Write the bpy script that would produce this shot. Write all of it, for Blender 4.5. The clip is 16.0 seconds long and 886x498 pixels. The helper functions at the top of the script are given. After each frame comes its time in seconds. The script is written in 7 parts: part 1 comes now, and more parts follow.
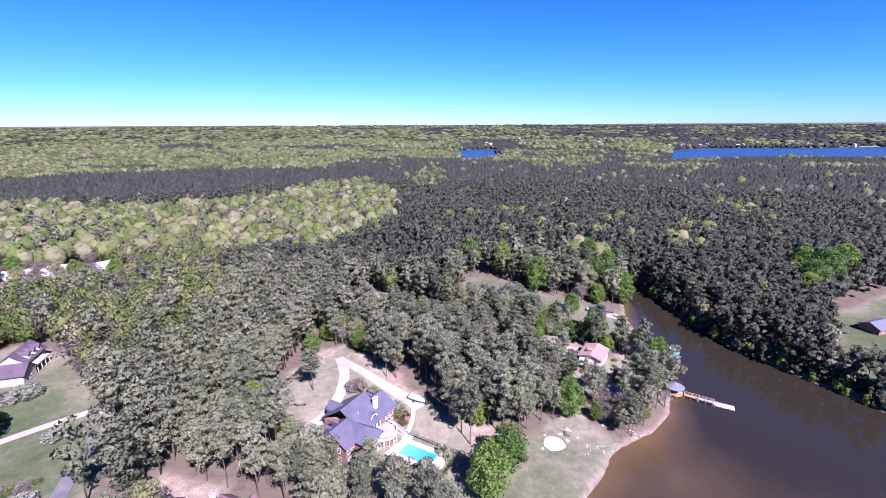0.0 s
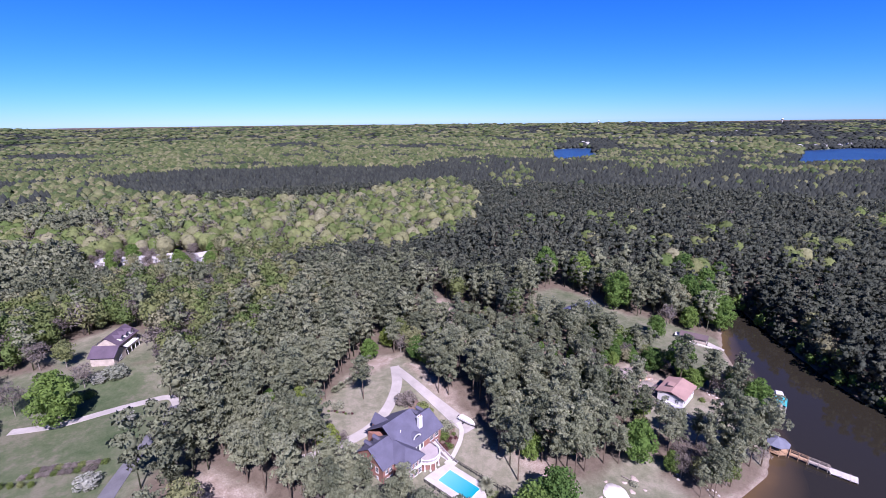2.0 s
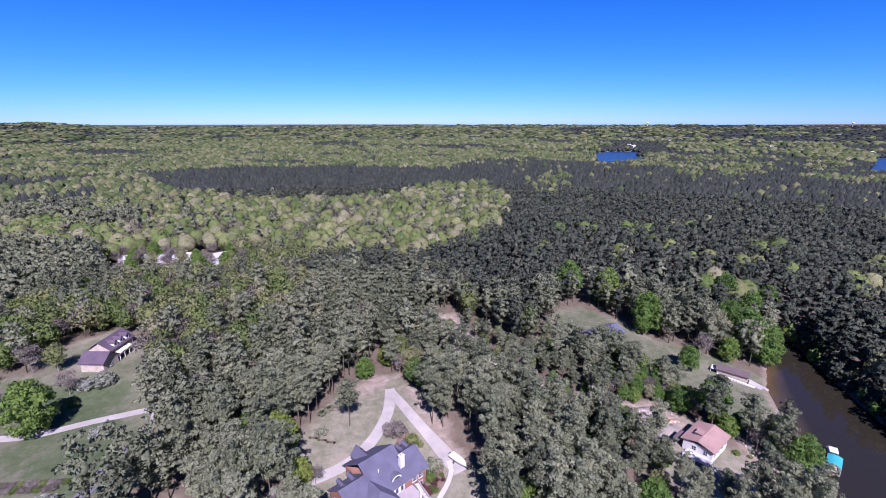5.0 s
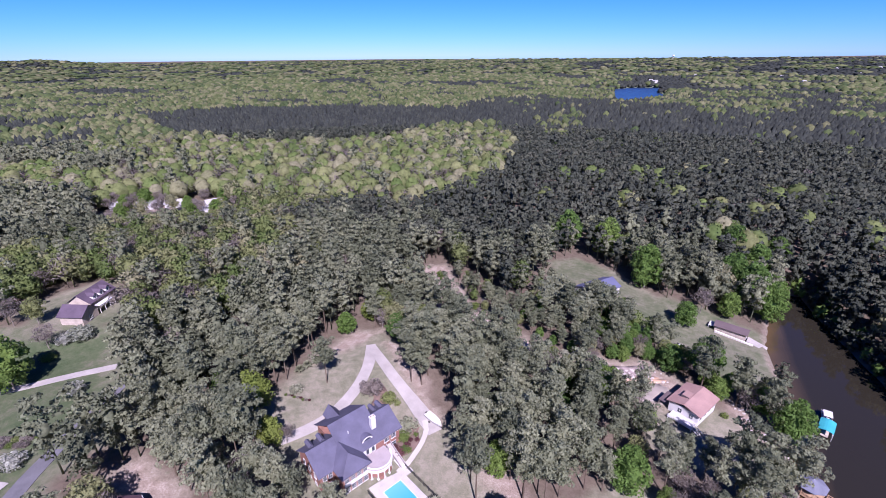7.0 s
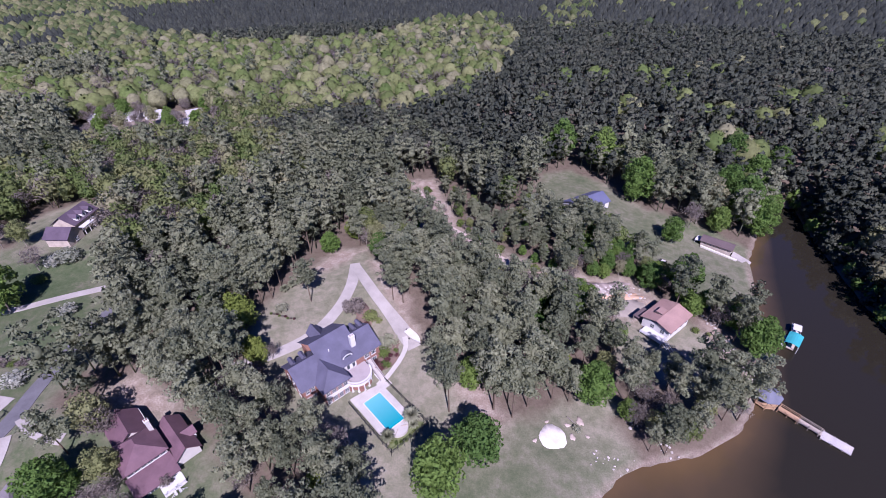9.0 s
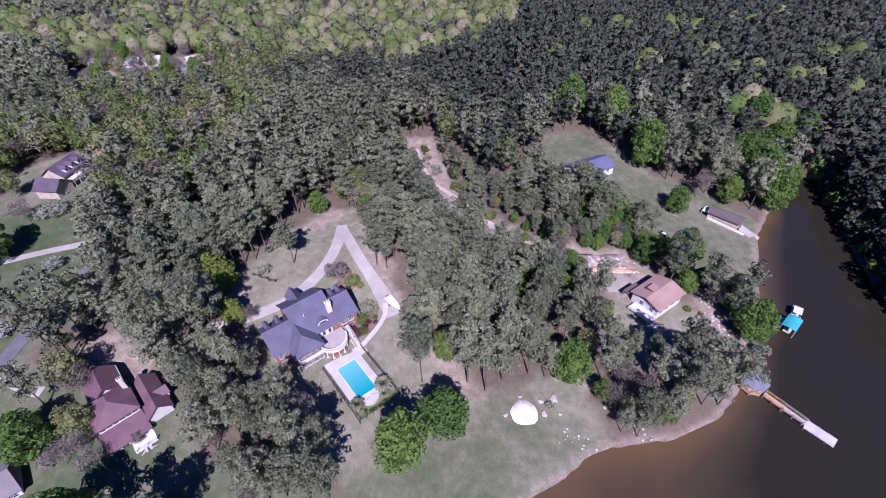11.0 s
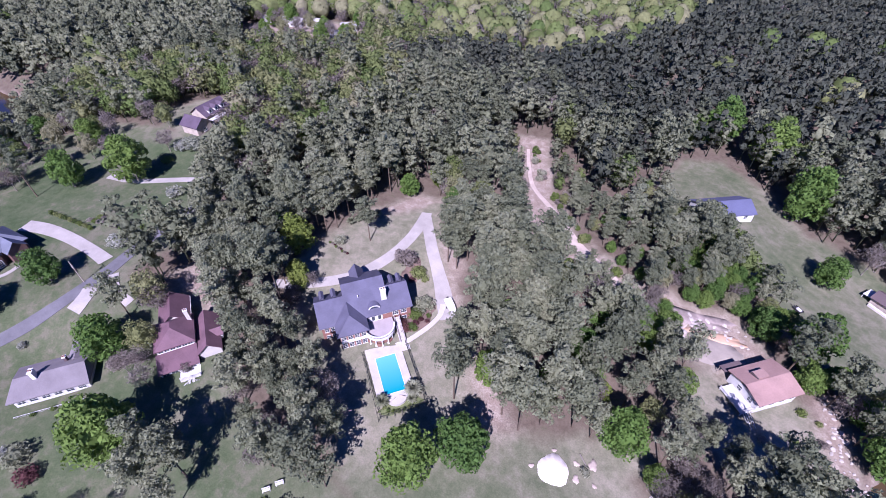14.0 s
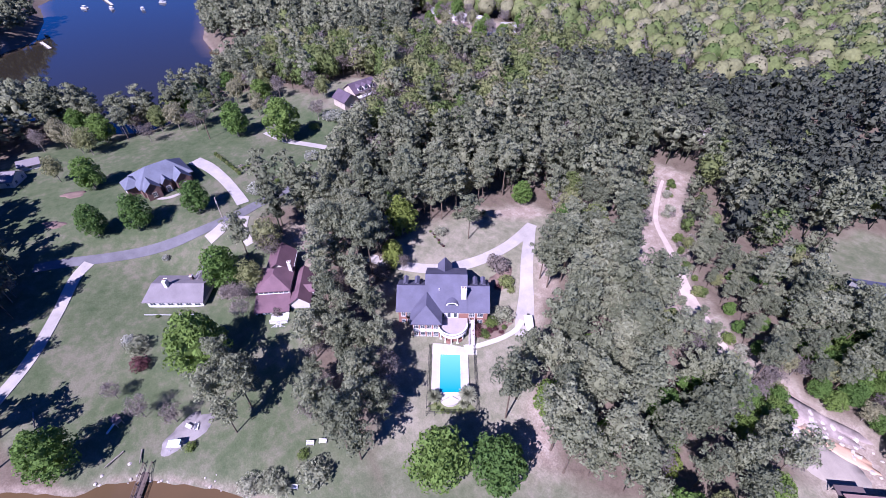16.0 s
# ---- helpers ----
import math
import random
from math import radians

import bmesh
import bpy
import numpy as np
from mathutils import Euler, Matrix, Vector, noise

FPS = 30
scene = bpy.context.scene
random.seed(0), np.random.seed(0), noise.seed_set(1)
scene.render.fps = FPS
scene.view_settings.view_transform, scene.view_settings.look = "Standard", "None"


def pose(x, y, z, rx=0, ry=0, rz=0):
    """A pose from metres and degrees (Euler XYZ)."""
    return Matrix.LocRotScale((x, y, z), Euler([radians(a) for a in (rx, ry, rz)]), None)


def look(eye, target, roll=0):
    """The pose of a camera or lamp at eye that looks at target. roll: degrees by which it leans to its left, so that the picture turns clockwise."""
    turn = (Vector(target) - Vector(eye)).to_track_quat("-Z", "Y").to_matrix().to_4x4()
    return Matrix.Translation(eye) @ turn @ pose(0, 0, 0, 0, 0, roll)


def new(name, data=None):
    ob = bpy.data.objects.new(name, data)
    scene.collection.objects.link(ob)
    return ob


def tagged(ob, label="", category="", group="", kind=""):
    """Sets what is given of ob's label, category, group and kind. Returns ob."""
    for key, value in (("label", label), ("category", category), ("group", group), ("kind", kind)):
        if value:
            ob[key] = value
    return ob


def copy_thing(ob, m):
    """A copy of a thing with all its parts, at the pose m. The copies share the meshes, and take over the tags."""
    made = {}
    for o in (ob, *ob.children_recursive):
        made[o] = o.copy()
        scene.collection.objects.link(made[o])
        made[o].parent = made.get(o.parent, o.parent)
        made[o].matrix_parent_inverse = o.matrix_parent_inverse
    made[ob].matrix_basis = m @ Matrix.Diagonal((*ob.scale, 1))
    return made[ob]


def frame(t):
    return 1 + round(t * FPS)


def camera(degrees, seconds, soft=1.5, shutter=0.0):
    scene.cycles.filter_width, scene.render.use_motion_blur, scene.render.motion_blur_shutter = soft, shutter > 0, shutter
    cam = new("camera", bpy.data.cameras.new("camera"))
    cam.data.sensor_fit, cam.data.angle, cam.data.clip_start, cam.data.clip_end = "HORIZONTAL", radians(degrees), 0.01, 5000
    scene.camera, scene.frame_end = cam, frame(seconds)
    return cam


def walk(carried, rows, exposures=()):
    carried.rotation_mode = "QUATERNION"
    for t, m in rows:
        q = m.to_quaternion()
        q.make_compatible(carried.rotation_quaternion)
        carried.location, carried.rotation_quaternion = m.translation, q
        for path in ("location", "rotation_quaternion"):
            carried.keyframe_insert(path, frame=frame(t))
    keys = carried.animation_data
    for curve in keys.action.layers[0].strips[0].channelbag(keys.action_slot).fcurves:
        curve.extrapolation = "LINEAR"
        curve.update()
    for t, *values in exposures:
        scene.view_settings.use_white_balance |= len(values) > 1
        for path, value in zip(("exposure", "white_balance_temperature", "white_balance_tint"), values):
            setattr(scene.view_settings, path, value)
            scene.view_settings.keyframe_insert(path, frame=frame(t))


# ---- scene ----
cam = camera(88.5, 16.0, soft=0.8)
PATH = [
    (0, (3.479, 2.706, 106.346), (3.43, 4.631, 105.807), -0.3),
    (0.5, (6.136, 6.249, 107.207), (5.983, 8.167, 106.661), -0.5),
    (1, (8.2, 9.615, 107.846), (7.949, 11.522, 107.298), -0.4),
    (1.5, (11.196, 12.595, 107.62), (10.837, 14.487, 107.08), -0.6),
    (2, (13.51, 15.729, 108.069), (13.071, 17.603, 107.526), -0.7),
    (2.5, (14.494, 18.873, 108.312), (14.009, 20.736, 107.77), -0.6),
    (3, (16.589, 22.452, 108.569), (16.071, 24.307, 108.031), -0.4),
    (3.5, (18.655, 25.844, 108.542), (18.107, 27.693, 108.011), -0.2),
    (4, (20.344, 29.468, 109.212), (19.771, 31.309, 108.68), -0.1),
    (6.5, (27.9, 46.592, 109.227), (27.263, 48.374, 108.579), -0.3),
    (7, (30.201, 50.509, 109.88), (29.566, 52.236, 109.097), -0.6),
    (7.5, (32.012, 52.3, 110.396), (31.392, 53.975, 109.496), -0.8),
    (8, (33.898, 54.127, 111.328), (33.29, 55.751, 110.331), -1.0),
    (8.5, (35.563, 56.128, 112.088), (34.962, 57.705, 111.015), -1.3),
    (9, (36.818, 58.29, 113.056), (36.224, 59.817, 111.908), -1.7),
    (11.5, (46.705, 71.894, 112.765), (46.049, 73.241, 111.44), -1.4),
    (12, (48.466, 74.993, 112.437), (47.756, 76.302, 111.102), -1.4),
    (12.5, (50.651, 78.701, 112.128), (49.862, 79.958, 110.786), -1.7),
    (13, (51.593, 81.688, 111.143), (50.723, 82.891, 109.804), -1.8),
    (13.5, (51.457, 83.879, 110.859), (50.507, 85.022, 109.52), -1.5),
    (14, (49.772, 84.807, 109.792), (48.744, 85.887, 108.46), -0.8),
    (14.5, (47.939, 85.634, 109.25), (46.836, 86.643, 107.92), 0.1),
    (15, (48.861, 87.748, 109.096), (47.671, 88.651, 107.766), 0.1),
    (15.5, (52.442, 90.624, 109.853), (51.165, 91.396, 108.521), -0.7),
    (16, (52.585, 91.488, 109.01), (51.248, 92.168, 107.687), -0.1),
]
EXPOSURES = [(0.0, 2.08, 5780, 41), (1.0, 1.82, 5750, 37), (3.5, 1.5, 5650, 35), (7.0, 1.52, 5700, 38), (9.0, 1.3, 5600, 38), (12.5, 1.4, 5500, 38), (14.5, 1.62, 5450, 39), (16.0, 1.74, 5450, 40)]

walk(cam, [(t, look(eye, target, roll)) for t, eye, target, roll in PATH], EXPOSURES)

# ---- light ----
SUN_DIR = Vector((0.50, -0.86, 1.02)).normalized()
world = bpy.data.worlds.new("sky")
scene.world = world
world.use_nodes = True
wn = world.node_tree.nodes
sky = wn.new("ShaderNodeTexSky")
sky.sky_type = "NISHITA"
sky.sun_disc = False
sky.sun_elevation = math.asin(SUN_DIR.z)
sky.sun_rotation = math.atan2(SUN_DIR.x, SUN_DIR.y)
sky.altitude = 1500.0
sky.air_density, sky.dust_density, sky.ozone_density = 1.0, 0.0, 5.0
wn["Background"].inputs["Strength"].default_value = 0.135
# a clear spring sky: deep blue aloft, pale at the horizon
links = world.node_tree.links
split, join = wn.new("ShaderNodeSeparateColor"), wn.new("ShaderNodeCombineColor")
links.new(sky.outputs[0], split.inputs[0])
for i, (power, gain) in enumerate(((1.72, 0.95), (1.22, 1.58), (0.92, 2.45))):
    share, bend, lift = wn.new("ShaderNodeMath"), wn.new("ShaderNodeMath"), wn.new("ShaderNodeMath")
    share.operation, bend.operation, lift.operation = "MULTIPLY", "POWER", "MULTIPLY"
    share.inputs[1].default_value, bend.inputs[1].default_value, lift.inputs[1].default_value = 1 / 7.5, power, gain
    links.new(split.outputs[i], share.inputs[0])
    links.new(share.outputs[0], bend.inputs[0])
    links.new(bend.outputs[0], lift.inputs[0])
    links.new(lift.outputs[0], join.inputs[i])
links.new(join.outputs[0], wn["Background"].inputs[0])
sun = new("sun", bpy.data.lights.new("sun", "SUN"))
sun.data.energy = 4.0
sun.data.angle = radians(0.5)
sun.data.color = (1.0, 0.95, 0.87)
sun.matrix_world = look(SUN_DIR * 300, (0, 0, 0))

# ---- materials ----


def material(name, rough=0.8, metal=0.0, spec=0.3):
    m = bpy.data.materials.new(name)
    m.use_nodes = True
    b = m.node_tree.nodes["Principled BSDF"]
    b.inputs["Roughness"].default_value = rough
    b.inputs["Metallic"].default_value = metal
    b.inputs["Specular IOR Level"].default_value = spec
    return m, m.node_tree.nodes, m.node_tree.links, b


def ramp(nodes, stops):
    r = nodes.new("ShaderNodeValToRGB")
    while len(r.color_ramp.elements) < len(stops):
        r.color_ramp.elements.new(0.5)
    for e, (p, c) in zip(r.color_ramp.elements, stops):
        e.position, e.color = p, (*c, 1)
    return r


def place_coords(nodes):
    return nodes.new("ShaderNodeNewGeometry").outputs["Position"]


def noise_node(nodes, links, scale, detail=3.0, rough=0.55, vec=None):
    n = nodes.new("ShaderNodeTexNoise")
    n.inputs["Scale"].default_value, n.inputs["Detail"].default_value, n.inputs["Roughness"].default_value = scale, detail, rough
    links.new(vec if vec is not None else place_coords(nodes), n.inputs["Vector"])
    return n.outputs["Fac"]


def mixer(nodes, links, a, b, fac, mode="MIX"):
    m = nodes.new("ShaderNodeMix")
    m.data_type, m.blend_type = "RGBA", mode
    for sock, v in ((m.inputs["A"], a), (m.inputs["B"], b), (m.inputs["Factor"], fac)):
        if isinstance(v, (int, float)):
            sock.default_value = v
        elif isinstance(v, tuple):
            sock.default_value = (*v, 1)
        else:
            links.new(v, sock)
    return m.outputs["Result"]


def bump(nodes, links, bsdf, height, strength=0.3, distance=0.05):
    b = nodes.new("ShaderNodeBump")
    b.inputs["Strength"].default_value, b.inputs["Distance"].default_value = strength, distance
    links.new(height, b.inputs["Height"])
    links.new(b.outputs[0], bsdf.inputs["Normal"])


def plain(name, colour, rough=0.7, metal=0.0, scale=3.0, vary=0.18, spec=0.3, bumps=0.15):
    """A surface with a broad stain and a fine grain."""
    m, n, l, b = material(name, rough, metal, spec)
    dark = tuple(c * (1 - vary) for c in colour)
    lite = tuple(min(1, c * (1 + vary)) for c in colour)
    broad = ramp(n, ((0.3, dark), (0.7, lite)))
    l.new(noise_node(n, l, scale * 0.25, 4), broad.inputs[0])
    grain = ramp(n, ((0.3, (0.8, 0.8, 0.8)), (0.7, (1, 1, 1))))
    fine = noise_node(n, l, scale * 4, 2)
    l.new(fine, grain.inputs[0])
    l.new(mixer(n, l, broad.outputs[0], grain.outputs[0], 0.6, "MULTIPLY"), b.inputs["Base Color"])
    if bumps:
        bump(n, l, b, fine, bumps, 0.03)
    return m


def foliage(name, dark, mid, lite, source, clump=0.3, rough=0.9):
    """Leaves: one tint a tree (from the object or from its 'tint'), and each clump a little lighter or darker."""
    m, n, l, b = material(name, 0.75, 0, 0.15)
    if source == "object":
        tint = n.new("ShaderNodeObjectInfo").outputs["Random"]
    else:
        at = n.new("ShaderNodeAttribute")
        at.attribute_name = "tint"
        tint = at.outputs["Fac"]
    r = ramp(n, ((0.05, dark), (0.5, mid), (0.95, lite)))
    l.new(tint, r.inputs[0])
    isl = n.new("ShaderNodeNewGeometry").outputs["Random Per Island"]
    g = ramp(n, ((0.0, (1 - clump,) * 3), (1.0, (1.12, 1.12, 1.12))))
    l.new(isl, g.inputs[0])
    col = mixer(n, l, r.outputs[0], g.outputs[0], 1.0, "MULTIPLY")
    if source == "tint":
        # joined woods: shade between tufts is put into the colour as noise
        tuft_shade = ramp(n, ((0.36, (0.5, 0.5, 0.5)), (0.62, (1.15, 1.15, 1.15))))
        l.new(noise_node(n, l, 0.55, 3, 0.7), tuft_shade.inputs[0])
        col = mixer(n, l, col, tuft_shade.outputs[0], rough, "MULTIPLY")
    l.new(col, b.inputs["Base Color"])
    thin = n.new("ShaderNodeBsdfTranslucent")
    l.new(col, thin.inputs[0])
    both = n.new("ShaderNodeMixShader")
    both.inputs[0].default_value = 0.5
    out = n["Material Output"]
    l.new(b.outputs[0], both.inputs[1])
    l.new(thin.outputs[0], both.inputs[2])
    l.new(both.outputs[0], out.inputs[0])
    return m


PINE = ((0.136, 0.154, 0.098), (0.194, 0.213, 0.135), (0.256, 0.272, 0.177))
LIME = ((0.162, 0.212, 0.048), (0.194, 0.244, 0.055), (0.221, 0.265, 0.069))
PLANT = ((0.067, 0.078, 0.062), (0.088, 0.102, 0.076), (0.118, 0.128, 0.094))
BROAD = ((0.140, 0.180, 0.062), (0.218, 0.236, 0.102), (0.274, 0.266, 0.164))
# darker, bluer PLANT: self-shade that the gapless far lumps lack, put into colour
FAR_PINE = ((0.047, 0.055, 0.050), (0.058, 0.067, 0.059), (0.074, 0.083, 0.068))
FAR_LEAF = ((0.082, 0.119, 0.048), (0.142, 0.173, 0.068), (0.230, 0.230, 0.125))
GREEN = ((0.085, 0.156, 0.040), (0.118, 0.200, 0.047), (0.157, 0.233, 0.057))
LEAFY = ((0.106, 0.156, 0.048), (0.147, 0.197, 0.064), (0.194, 0.228, 0.090))
BARE = ((0.175, 0.151, 0.137), (0.223, 0.193, 0.174), (0.274, 0.241, 0.216))
MAT = {}
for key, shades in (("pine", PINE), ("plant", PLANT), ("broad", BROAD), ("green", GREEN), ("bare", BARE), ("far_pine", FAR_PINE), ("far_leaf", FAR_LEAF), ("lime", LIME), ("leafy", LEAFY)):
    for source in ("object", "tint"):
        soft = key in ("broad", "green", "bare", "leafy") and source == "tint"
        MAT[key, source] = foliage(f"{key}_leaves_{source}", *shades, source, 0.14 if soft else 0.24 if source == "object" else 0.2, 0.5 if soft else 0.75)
MAT["bark"] = plain("bark", (0.10, 0.075, 0.055), 0.9, 0, 2.0, 0.3)
MAT["bark_grey"] = plain("bark_grey", (0.17, 0.15, 0.13), 0.9, 0, 2.0, 0.3)

# ---- the lie of the land ----
LAKE_EAST = [(-20, 37), (-21, 41), (-19, 46), (-16, 52), (-11, 60), (-5, 68), (2, 75), (20, 91), (43, 113), (51, 123), (55, 130), (60, 134), (67, 138.5), (74, 142), (84, 152), (90, 165), (92, 180), (97, 200), (98, 217), (99, 239), (109, 274), (118, 293), (126, 292), (128, 266), (131, 240), (134, 220), (138, 203), (148, 187), (158, 170), (166, 155), (190, 130), (270, 90), (360, 40), (360, -90), (-45, -90), (-40, -20), (-29, 22)]
LAKE_WEST = [(-262, -50), (-257, -16), (-243, 11), (-229, 25), (-209, 43), (-205, 55), (-215, 73), (-231, 89), (-260, 103), (-280, 118), (-291, 140), (-298, 121), (-318, 99), (-356, 95), (-420, 104), (-484, 108), (-560, 120), (-680, 60), (-547, -36), (-474, -20), (-407, -19), (-388, -37), (-330, -70)]
LAKE_NORTH = [(530, 1150), (715, 1535), (762, 1674), (978, 1824), (1367, 1800), (1700, 1850), (2300, 1900), (2300, 1300), (1270, 1220), (1105, 1210), (890, 1240), (720, 1220), (600, 1190)]
POND_NORTH = [(24, 1340), (15, 1698), (84, 1799), (152, 1804), (172, 1716), (140, 1602), (152, 1500), (135, 1330), (62, 1230), (36, 1200)]
LAKES = [np.array(p, float) for p in (LAKE_EAST, LAKE_WEST, LAKE_NORTH, POND_NORTH)]


def inside(poly, x, y):
    """Which of the places x, y lie inside the polygon."""
    p = np.asarray(poly, float)
    q = np.roll(p, -1, 0)
    hit = np.zeros(np.shape(x), bool)
    for (ax, ay), (bx, by) in zip(p, q):
        if ay != by:
            hit ^= ((ay > y) != (by > y)) & (x < (bx - ax) * (y - ay) / (by - ay) + ax)
    return hit


def edge_distance(poly, x, y):
    p = np.asarray(poly, float)
    q = np.roll(p, -1, 0)
    best = np.full(np.shape(x), 1e9)
    for a, b in zip(p, q):
        d = b - a
        s = np.clip(((x - a[0]) * d[0] + (y - a[1]) * d[1]) / (d @ d), 0, 1)
        best = np.minimum(best, np.hypot(x - a[0] - s * d[0], y - a[1] - s * d[1]))
    return best


def shore(x, y):
    """Metres from the nearest shore: over land plus, over water minus."""
    best = np.full(np.shape(x), 1e9)
    for p in LAKES:
        d = edge_distance(p, x, y)
        best = np.where(np.abs(best) < d, best, np.where(inside(p, x, y), -d, d))
    return best


KNOLLS = [(-8, 124, 3.9), (-25, 137, 5.0), (-43, 176, 9), (-52, 140, 8.5), (5, 194, 10), (61, 257, 5), (36, 245, 9.5), (82, 241, 2.2), (66, 182, 4.5), (31, 134, 2), (-165, 155, 16.5), (-53, 92, 7.5), (-72, 60, 4.5), (-96, 82, 12), (-130, 62, 12.5), (-130, 105, 13), (-20, 85, 4), (-30, 50, 2.5), (15, 110, 2.4), (-150, 300, 12), (-50, 420, 14), (200, 350, 12), (205, 215, 6), (160, 230, 5), (-250, 270, 12)]


def land(x, y):
    """The height of the ground."""
    x, y = np.asarray(x, float), np.asarray(y, float)
    total, weight = 12 * 2e-7 + 0 * x, 2e-7 + 0 * x
    for kx, ky, kz in KNOLLS:
        w = 1 / ((x - kx) ** 2 + (y - ky) ** 2 + 150) ** 2
        total, weight = total + w * kz, weight + w
    h = total / weight
    far = np.hypot(x, y)
    h = h + np.clip((far - 2300) / 2500, 0, 1.2) ** 1.3 * 52
    h = h + 34 * np.exp(-((x + 3950) ** 2 + (y - 2350) ** 2) / 330**2)
    d = shore(x, y)
    h = np.where(y > 1000, np.minimum(h, 0.3 + np.clip(d, 0, 9999) * 0.05), h)
    rise = 0.35 + np.clip(h - 0.35, 0, 200) * (1 - np.exp(-np.clip(d, 0, 999) / 16))
    return np.where(d > 0, np.minimum(rise, 0.12 + d * 0.5), np.maximum(-2.5, d * 0.22))


def ground_z(x, y):
    return float(land(np.array([x]), np.array([y]))[0])


def stepped(lo, hi, near_lo, near_hi, step):
    core = list(np.arange(near_lo, near_hi + 0.1, step))
    out, d = [], step
    v = near_hi
    while v < hi:
        d *= 1.12
        v += d
        out.append(min(v, hi))
    back, d, v = [], step, near_lo
    while v > lo:
        d *= 1.12
        v -= d
        back.append(max(v, lo))
    return np.array(back[::-1] + core + out)


# open ground, as outlines in the plan
CLEAR = {
    "house_lot": [(-60, 128), (-63, 140), (-63, 155), (-61, 169), (-55, 185), (-45, 187), (-36, 180), (-22, 165), (-13, 157), (-4, 150.5), (3, 144), (21, 134), (30, 136), (38, 146), (54, 143), (60, 134), (44, 112), (25, 94), (5, 98), (-3, 101), (-15, 107), (-25, 111), (-36, 114), (-45, 120), (-52, 125)],
    "west_lots": [(-88, 90), (-75, 98), (-64, 104), (-46, 101), (-40, 97), (-30, 92), (-12, 94), (5, 98), (25, 94), (0, 73), (-20, 38), (-40, 20), (-60, 15), (-110, 10), (-170, -5), (-200, 30), (-185, 55), (-200, 80), (-215, 100), (-200, 125), (-160, 140), (-136, 152), (-125, 144), (-117, 134), (-104, 123), (-96, 117), (-91, 110), (-93, 103), (-93, 96)],
    "north_lawn": [(7, 249), (10, 278), (22, 285), (39, 277), (60, 262), (76, 260), (90, 254), (101, 247), (98, 215), (95, 198), (86, 197), (63, 215), (47, 227), (37, 238), (25, 236)],
    "slope": [(30, 196), (53, 204), (62, 200), (66, 190), (78, 188), (88, 182), (92, 168), (84, 158), (64, 161), (52, 164), (50, 176), (52, 182), (46, 184), (40, 187)],
    "track": [(-57, 243), (-42, 250), (-36, 245), (-30, 234), (-17, 217), (-4, 206), (12, 198), (32, 194), (30, 187), (12, 190), (0, 187), (-5, 191), (-15, 189.5), (-28, 203), (-32, 216), (-41, 228)],
    "east_lawn": [(159, 181), (173, 189), (180, 202), (197, 228), (218, 238), (252, 254), (320, 262), (320, 130), (225, 120), (184, 140), (168, 158)],
    "far_west_house": [(-192, 140), (-182, 172), (-150, 167), (-140, 152), (-150, 136)],
    "hamlet": [(-296, 248), (-290, 275), (-240, 302), (-210, 288), (-186, 262), (-200, 240), (-240, 214), (-262, 222)],
    "glade": [(39, 142), (49, 139), (53, 147), (50, 153), (43, 153)],
    "yard": [(-80, 108), (-62, 107), (-58, 100), (-72, 98), (-82, 101)],
}
SOIL = {
    "pine_straw": [(4, 144), (10, 148), (25, 135), (23, 129), (15, 133)],
    "cut_bank": [(30, 196), (53, 204), (64, 198), (66, 190), (56, 182), (44, 186)],
    "bank": [(76, 198), (82, 194), (88, 183), (93, 173), (89, 170), (83, 178), (76, 190)],
    "yard": CLEAR["yard"],
    "track": CLEAR["track"],
    "bed": [(-61, 160), (-57, 184), (-46, 186), (-49, 178), (-56, 166)],
    "east_verge": [(-36, 182), (-20, 166), (-8, 152), (-12, 151), (-26, 165), (-42, 180)],
    "hamlet": [(-292, 244), (-288, 275), (-235, 300), (-214, 284), (-224, 262), (-262, 238)],
}

gx = stepped(-4900, 4900, -230, 230, 2.0)
gy = stepped(-400, 4900, -20, 330, 2.0)
GX, GY = np.meshgrid(gx, gy)
GZ = land(GX, GY)
wob = np.array([noise.noise((a * 0.11, b * 0.11, 3)) for a, b in zip(GX.ravel(), GY.ravel())]).reshape(GX.shape)
GZ = GZ + np.where(shore(GX, GY) > 2, wob * 0.05, 0)


def sheet(name, X, Y, Z, mat):
    ny, nx = X.shape
    me = bpy.data.meshes.new(name)
    i = np.arange(nx * ny).reshape(ny, nx)
    quads = np.stack([i[:-1, :-1], i[:-1, 1:], i[1:, 1:], i[1:, :-1]], -1).reshape(-1, 4)
    fill_mesh(me, np.stack([X, Y, Z], -1).reshape(-1, 3), quads)
    me.materials.append(mat)
    return new(name, me)


def fill_mesh(me, verts, faces, smooth=True):
    """verts n x 3 and faces of one size, by the fast road."""
    verts, faces = np.ascontiguousarray(verts, np.float32), np.ascontiguousarray(faces, np.int32)
    k = faces.shape[1]
    me.vertices.add(len(verts))
    me.vertices.foreach_set("co", verts.ravel())
    me.loops.add(faces.size)
    me.loops.foreach_set("vertex_index", faces.ravel())
    me.polygons.add(len(faces))
    me.polygons.foreach_set("loop_start", np.arange(0, faces.size, k, dtype=np.int32))
    me.polygons.foreach_set("use_smooth", np.full(len(faces), smooth))
    me.update(calc_edges=True)


